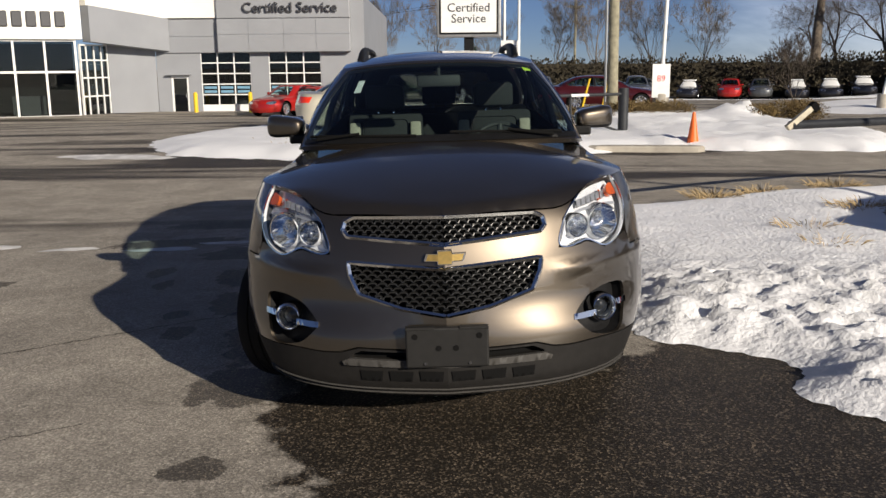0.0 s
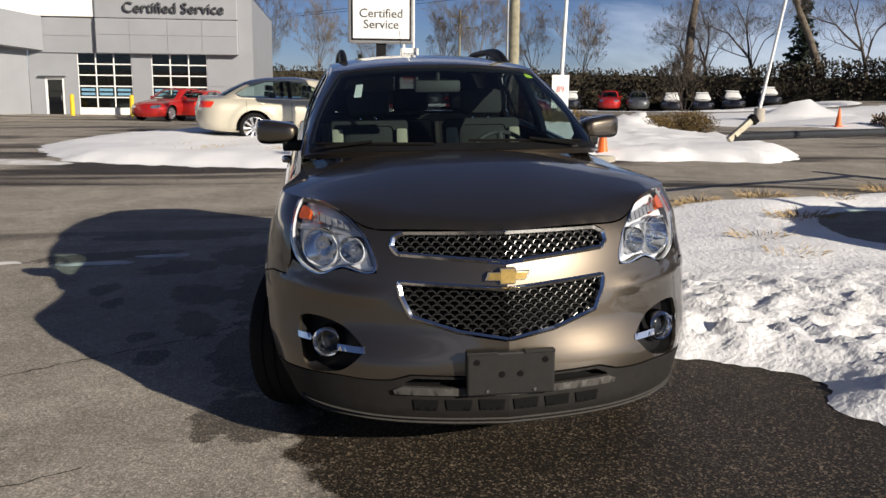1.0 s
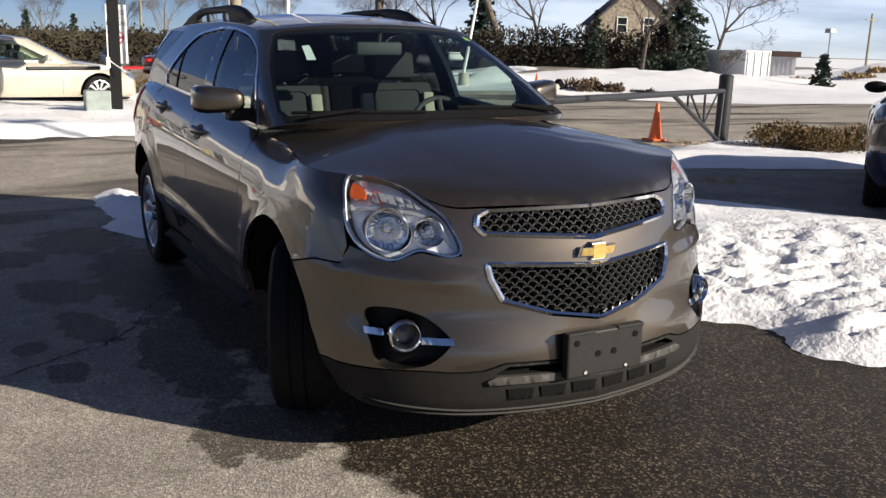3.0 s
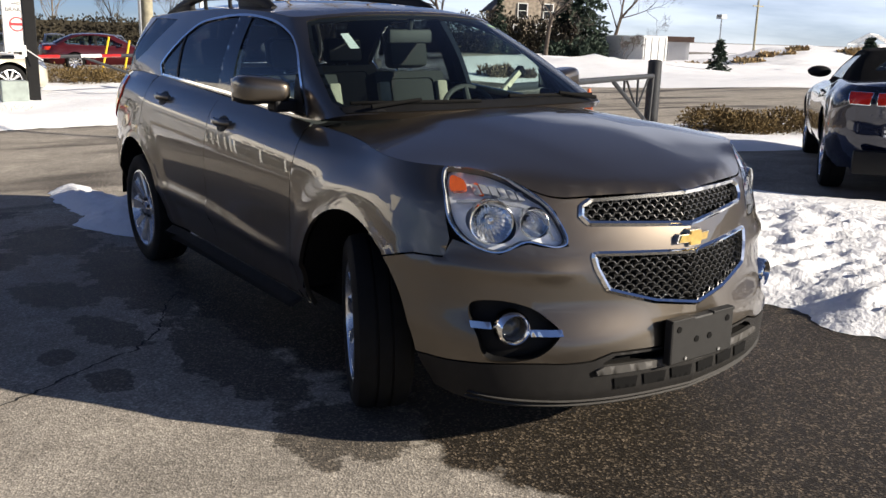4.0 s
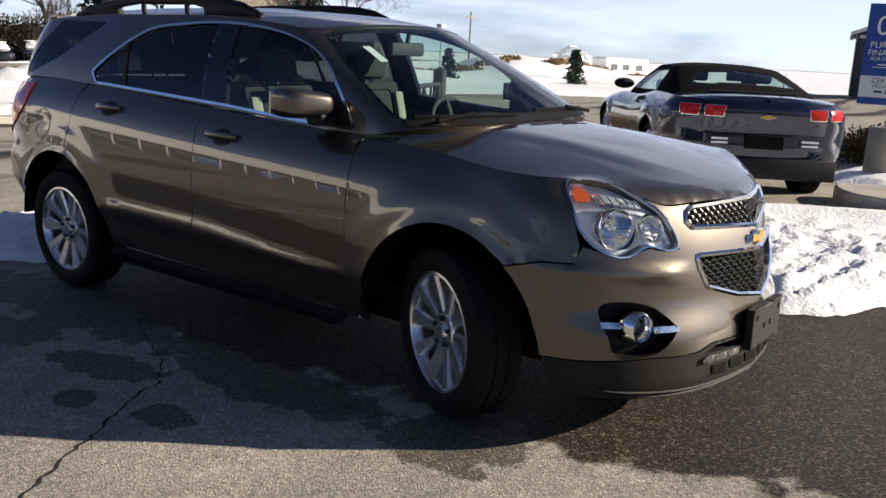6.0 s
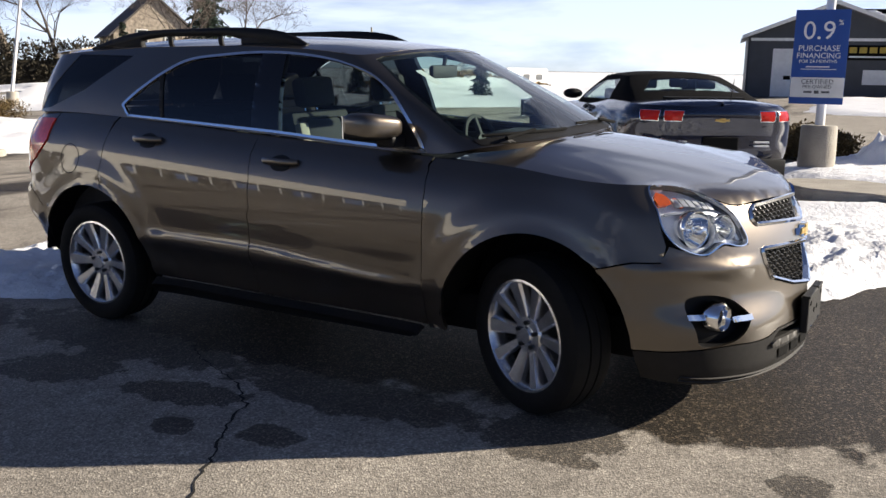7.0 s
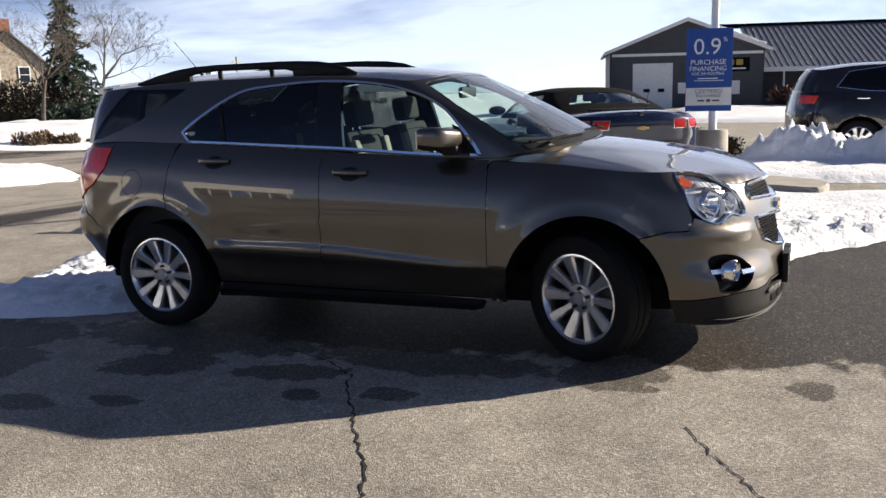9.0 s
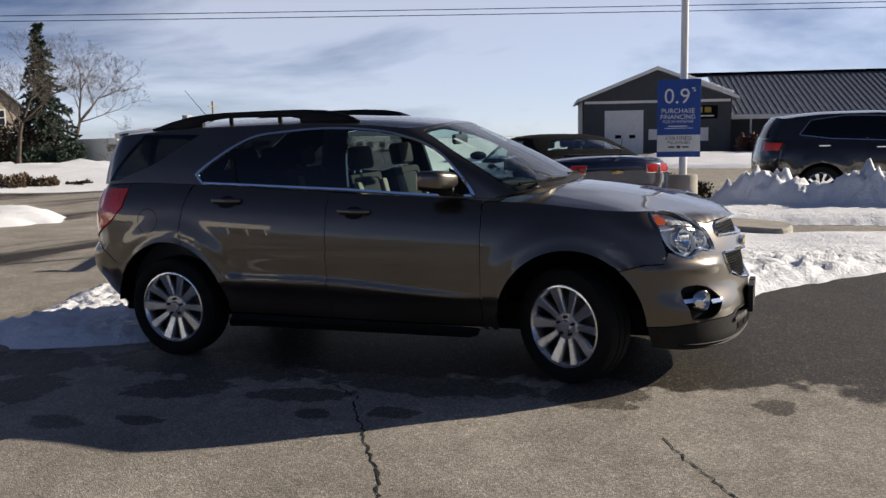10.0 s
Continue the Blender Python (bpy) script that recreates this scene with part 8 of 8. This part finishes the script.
def tree_mesh(seed, height, trunk, spread=0.55, depth=6, start=0.25, lean=0.0, twigs=3):
    """Bare limbs: tapered three-sided tubes that fork again and again."""
    rnd = random.Random(seed)
    V, F_ = [], []

    def tube(p, q, r0, r1, n):
        d = (q - p).normalized()
        a = d.orthogonal().normalized()
        b_ = d.cross(a)
        o = len(V)
        for c, r in ((p, r0), (q, r1)):
            for i in range(n):
                t = 2 * math.pi * i / n
                V.append(tuple(c + (a * math.cos(t) + b_ * math.sin(t)) * r))
        for i in range(n):
            F_.append((o + i, o + (i + 1) % n, o + n + (i + 1) % n, o + n + i))

    def grow(p, d, length, r, level):
        n = 7 if level == 0 else 5 if level < 3 else 3
        segs = 4 if level == 0 else 3
        q, dd = p, d
        for i in range(segs):
            dd = (dd + Vector((rnd.gauss(0, 0.10), rnd.gauss(0, 0.10), 0.05 if level else 0.0))).normalized()
            e = q + dd * length / segs
            ra, rb = r * (1 - 0.45 * i / segs), r * (1 - 0.45 * (i + 1) / segs)
            tube(q, e, ra, rb, n)
            if level and level < depth and i and rnd.random() < 0.8:
                side(e, dd, length * rnd.uniform(0.5, 0.75), rb * 0.6, level + 1)
            elif level == 0 and i >= segs * start:
                for _ in range(2):
                    side(e, dd, length * rnd.uniform(0.5, 0.7), rb * 0.5, 1)
            q = e
        if level < depth:
            for _ in range(2 if level < depth - 1 else twigs):
                side(q, dd, length * rnd.uniform(0.55, 0.82), r * 0.52, level + 1, 0.8)

    def side(p, d, length, r, level, k=1.0):
        a = d.orthogonal().normalized()
        a = Matrix.Rotation(rnd.uniform(0, 2 * math.pi), 3, d) @ a
        ang = rnd.uniform(0.35, 0.85) * k * (spread / 0.55)
        nd = (d * math.cos(ang) + a * math.sin(ang) + Vector((0, 0, 0.12))).normalized()
        grow(p, nd, length, max(r, 0.006), level)

    grow(Vector((0, 0, 0)), Vector((lean, 0, 1)).normalized(), height * 0.36, trunk, 0)
    return V, F_


def bare_tree(seed, label, places, height, trunk, material=None, **k):
    V, F_ = tree_mesh(seed, height, trunk, **k)
    half = sum(1 for f in F_)
    root = None
    for i, (x, y, s_, r) in enumerate(places):
        m = Matrix.Translation((x, y, lot_z(x, y) - 0.1)) @ Matrix.Rotation(radians(r), 4, "Z") @ Matrix.Diagonal((s_, s_, s_, 1))
        if root is None:
            root = thing("bare_tree", label, "tree", None, "bare trees")
            ob = mesh_object("crown", V, F_, material or BARK, root, True)
            root.matrix_world = m
            root.scale = (s_, s_, s_)
        else:
            cp = copy_thing(root, Matrix.Translation((x, y, lot_z(x, y) - 0.1)) @ Matrix.Rotation(radians(r), 4, "Z"))
            cp.scale = (s_, s_, s_)
    return root


bare_tree(3, "bare spreading deciduous tree behind the hedge", [(45.0, 67.1, 0.95, 0), (37.2, 80.6, 0.9, 70), (43.3, 51.0, 0.80, 140), (40.1, 77.0, 0.95, 30), (70.5, 71.8, 1.15, 200), (36.0, 84, 0.8, 300)], 12.5, 0.24, depth=6, spread=0.78, start=0.5, twigs=4)
bare_tree(8, "bare tall deciduous tree with a thick trunk", [(33.0, 75.9, 1.0, 0), (43.1, 70.7, 0.8, 120)], 30.0, 0.55, BARK_PALE, depth=6, spread=0.30, start=0.8)
bare_tree(21, "bare slender birch behind the hedge", [(12.5, 92, 0.9, 0), (16, 88, 1.0, 90), (22, 92, 0.9, 200), (26.5, 88, 0.85, 300), (-6, 88, 0.95, 10), (-9, 93, 0.8, 130), (5.5, 95, 0.8, 250), (-0.5, 95, 0.9, 320)], 10.5, 0.12, BARK_PALE, depth=6, spread=0.46, start=0.15, twigs=4)
bare_tree(33, "small bare shrub tree on the island", [(11.2, 25.0, 0.9, 0), (42.5, 42.0, 0.8, 60)], 3.2, 0.035, depth=5, spread=0.55, start=0.2)


def conifer_mesh(seed, height, radius, whorls):
    rnd = random.Random(seed)
    V, F_ = [], []
    for w in range(whorls):
        t = (w + 0.5) / whorls
        z = height * (0.06 + 0.94 * t)
        r = radius * (1 - t) ** 0.85 * rnd.uniform(0.85, 1.15) + 0.12
        for b_ in range(int(9 - 3 * t)):
            a = rnd.uniform(0, 2 * math.pi)
            rr = r * rnd.uniform(0.75, 1.1)
            d = Vector((math.cos(a), math.sin(a), 0))
            sd = Vector((-d.y, d.x, 0))
            n = max(3, int(rr / 0.22))
            for i in range(n):
                u = (i + 0.4) / n
                c = d * rr * u + Vector((0, 0, z - 0.28 * rr * u * u))
                for k in range(5):
                    wd = (sd * rnd.uniform(-1, 1) + d * rnd.uniform(-0.2, 1.0) + Vector((0, 0, rnd.uniform(-0.7, 0.35)))).normalized()
                    ln = rnd.uniform(0.18, 0.42) * (0.7 + 0.5 * radius / 3)
                    up = wd.cross(Vector((rnd.gauss(0, 1), rnd.gauss(0, 1), rnd.gauss(0, 1)))).normalized() * ln * 0.22
                    o = len(V)
                    V += [tuple(c - up), tuple(c + wd * ln * 0.6 - up * 1.1), tuple(c + wd * ln), tuple(c + up)]
                    F_.append((o, o + 1, o + 2, o + 3))
    return V, F_


def conifer(seed, label, places, height, radius, whorls):
    V, F_ = conifer_mesh(seed, height, radius, whorls)
    root = None
    for x, y, s_, r in places:
        if root is None:
            root = thing("spruce_tree", label, "tree", None, "spruces")
            bm = bmesh.new()
            rod(bm, (0, 0, -0.2), (0, 0, height * 0.97), radius * 0.07, 0.01, 8)
            part("trunk", bm, BARK, root)
            mesh_object("crown", V, F_, SPRUCE, root, False)
            root.matrix_world = Matrix.Translation((x, y, lot_z(x, y))) @ Matrix.Rotation(radians(r), 4, "Z")
            root.scale = (s_,) * 3
        else:
            copy_thing(root, Matrix.Translation((x, y, lot_z(x, y))) @ Matrix.Rotation(radians(r), 4, "Z")).scale = (s_,) * 3


conifer(5, "dark green spruce behind the hedge", [(42.3, 73.5, 1.25, 0), (45.4, 59.6, 0.62, 80), (3.5, 84.0, 0.62, 200), (7.5, 86, 0.6, 20)], 7.6, 1.9, 26)
conifer(6, "dark green spruce by the farmhouse", [(53.8, 58.8, 1.0, 0)], 12.5, 3.2, 34)
conifer(7, "small green pine in the snow field", [(43.2, 34.7, 0.75, 0), (57.3, 33.4, 1.0, 50)], 3.0, 1.15, 14)


def leafy(name, label, category, cells, count, size, seed, material, kind="stuff"):
    """A mass of small leaf sprays spread through rounded cells (x, y, z, rx, ry, rz)."""
    rnd = random.Random(seed)
    V, F_ = [], []
    for x, y, z, rx, ry, rz in cells:
        for _ in range(count):
            a, b_ = rnd.uniform(0, 2 * math.pi), rnd.uniform(-1, 1)
            k = rnd.uniform(0.45, 1.15)
            s_ = math.sqrt(1 - b_ * b_)
            c = Vector((x + rx * k * s_ * math.cos(a), y + ry * k * s_ * math.sin(a), z + rz * k * b_))
            d = Vector((s_ * math.cos(a), s_ * math.sin(a), b_ + 0.5)).normalized()
            d = (d + Vector((rnd.gauss(0, 0.5), rnd.gauss(0, 0.5), rnd.gauss(0, 0.4)))).normalized()
            ln = size * rnd.uniform(0.6, 1.4)
            up = d.cross(Vector((rnd.gauss(0, 1), rnd.gauss(0, 1), rnd.gauss(0, 1)))).normalized() * ln * 0.28
            o = len(V)
            V += [tuple(c), tuple(c + d * ln * 0.5 + up), tuple(c + d * ln), tuple(c + d * ln * 0.5 - up)]
            F_.append((o, o + 1, o + 2, o + 3))
    ob = mesh_object(name, V, F_, material, None, False)
    return tagged(ob, label, category, "", kind)


rnd = random.Random(12)
cells = []
line = [(-14, 80), (-4, 82), (8, 82), (16.7, 80), (24, 77.5), (31, 74), (38, 69.5), (43, 66), (48, 62), (53, 57.5)]
for (x0, y0), (x1, y1) in zip(line, line[1:]):
    n = int(math.hypot(x1 - x0, y1 - y0) / 0.9)
    for i in range(n):
        t = i / n
        x, y = x0 + (x1 - x0) * t, y0 + (y1 - y0) * t
        g_ = lot_z(x, y)
        hh = 3.3 + rnd.uniform(-0.25, 0.25)
        cells += [(x, y, g_ + hh * 0.30, 0.9, 0.9, hh * 0.32), (x, y + 0.1, g_ + hh * 0.70, 0.8, 0.8, hh * 0.32)]
leafy("hedge", "tall dark clipped cedar hedge", "hedge", cells, 330, 0.26, 4, HEDGE)
bm = bmesh.new()
for (x0, y0), (x1, y1) in zip(line, line[1:]):
    m_ = Matrix.Translation((x0, y0, -2.3)) @ Matrix.Rotation(math.atan2(y1 - y0, x1 - x0), 4, "Z")
    box(bm, 0, math.hypot(x1 - x0, y1 - y0), -0.35, 0.35, 0, 4.0, 0, m_)
tagged(part("hedge_core", bm, HEDGE, None), "dark inner mass of the cedar hedge", "hedge", kind="stuff")


def bush(label, x, y, r, h, n, seed, material=JUNIPER, size=0.05):
    rn = random.Random(seed)
    g_ = lot_z(x, y)
    cells = [(x + rn.uniform(-0.75, 0.75) * r, y + rn.uniform(-0.45, 0.45) * r, g_ + h * rn.uniform(0.25, 0.6), r * 0.38, r * 0.34, h * 0.45) for _ in range(n)]
    return leafy("shrub", label, "shrub", cells, 1000 if size < 0.1 else 220, size, seed, material, "")


bush("low yellow-green juniper beside the barrier post", 11.6, 8.3, 1.35, 0.5, 14, 1)
bush("low yellow-green juniper on the island", 3.2, 21.3, 1.5, 0.55, 12, 2)
bush("low yellow-green juniper below the price board", 6.2, 22.9, 1.4, 0.55, 12, 3)
bush("low yellow-green juniper on the island", 9.6, 22.2, 1.3, 0.6, 10, 4)
bush("low yellow-green juniper behind the financing board", 11.1, 1.75, 0.95, 0.5, 12, 5)
bush("low dry shrub in the snow field", 20.8, 28.0, 0.8, 0.6, 10, 6, DRY_TWIG, 0.14)
bush("low dry shrub in the snow field", 21.9, 27.3, 0.6, 0.5, 8, 7, DRY_TWIG, 0.14)
bush("low dark shrub in the snow field", 22.7, 26.6, 0.5, 0.3, 6, 8, HEDGE, 0.14)
bush("rust brown shrub before the workshop", 44.2, 1.0, 1.6, 1.0, 12, 9, mat("rust_shrub", (0.12, 0.05, 0.03), 0.9, 0, 0.4, 4), 0.3)
bush("green cedar shrub by the trailer", 46.4, 49.6, 1.2, 2.0, 14, 10, SPRUCE, 0.25)
bush("green cedar shrub by the farmhouse", 45.0, 51.0, 1.4, 1.5, 12, 11, SPRUCE, 0.25)


def tuft(x, y, r, n, seed, label):
    """Flattened dead grass poking out of the snow."""
    rn = random.Random(seed)
    V, F_ = [], []
    g_ = lot_z(x, y) + 0.10
    for _ in range(n):
        a, k = rn.uniform(0, 2 * math.pi), rn.random() ** 0.7 * r
        p = Vector((x + k * math.cos(a), y + k * math.sin(a) * 0.6, g_ - 0.02))
        d = Vector((math.cos(a) * rn.uniform(0.2, 1), math.sin(a) * rn.uniform(0.2, 1), rn.uniform(0.05, 0.8))).normalized()
        ln = rn.uniform(0.06, 0.2)
        s_ = d.orthogonal().normalized() * 0.004
        q = p + d * ln * 0.6
        e = p + d * ln + Vector((0, 0, -0.03))
        o = len(V)
        V += [tuple(p - s_), tuple(p + s_), tuple(q + s_), tuple(q - s_), tuple(e)]
        F_ += [(o, o + 1, o + 2, o + 3), (o + 3, o + 2, o + 4)]
    tagged(mesh_object("grass_tuft", V, F_, STRAW, None, False), label, "grass", "dead grass tufts")


for i, (x, y, r, n) in enumerate([(3.0, 6.3, 0.30, 260), (3.6, 6.45, 0.22, 200), (4.6, 6.9, 0.30, 240), (5.4, 6.6, 0.2, 120), (4.2, 5.3, 0.35, 160), (3.2, 4.2, 0.25, 90), (6.9, 7.9, 0.35, 260), (3.05, 3.4, 0.22, 60), (5.0, 4.4, 0.2, 70), (9.3, 9.4, 0.3, 150), (10.2, 9.2, 0.4, 160), (-2.4, 15.2, 0.5, 260), (-1.3, 14.6, 0.4, 240), (-0.2, 14.9, 0.5, 260), (0.0, 14.2, 0.35, 200), (-3.6, 15.6, 0.4, 200), (2.2, 15.4, 0.5, 220), (3.0, 16.0, 0.4, 180), (10.5, 0.6, 0.3, 180), (9.7, -0.4, 0.35, 200), (9.4, -1.2, 0.3, 160), (5.2, 16.5, 0.5, 220), (7.2, 16.8, 0.5, 200)]):
    tuft(x, y, r, n, 100 + i, "tuft of flattened dead grass in the snow")
for k in range(10):
    x, y = 55 + k * 3.2, 52 - k * 1.2 + (k % 3)
    bush("dry brown weeds along the far field edge", x, y, 1.8, 0.7, 6, 60 + k, STRAW, 0.35)
for k, (x, y) in enumerate(((-3.1, 14.6), (-4.4, 14.7), (-2.2, 15.4), (-1.4, 14.8), (-2.7, 15.0))):
    tuft(x, y, 0.28, 60, 60 + k, "tuft of dead grass on the snowy island")
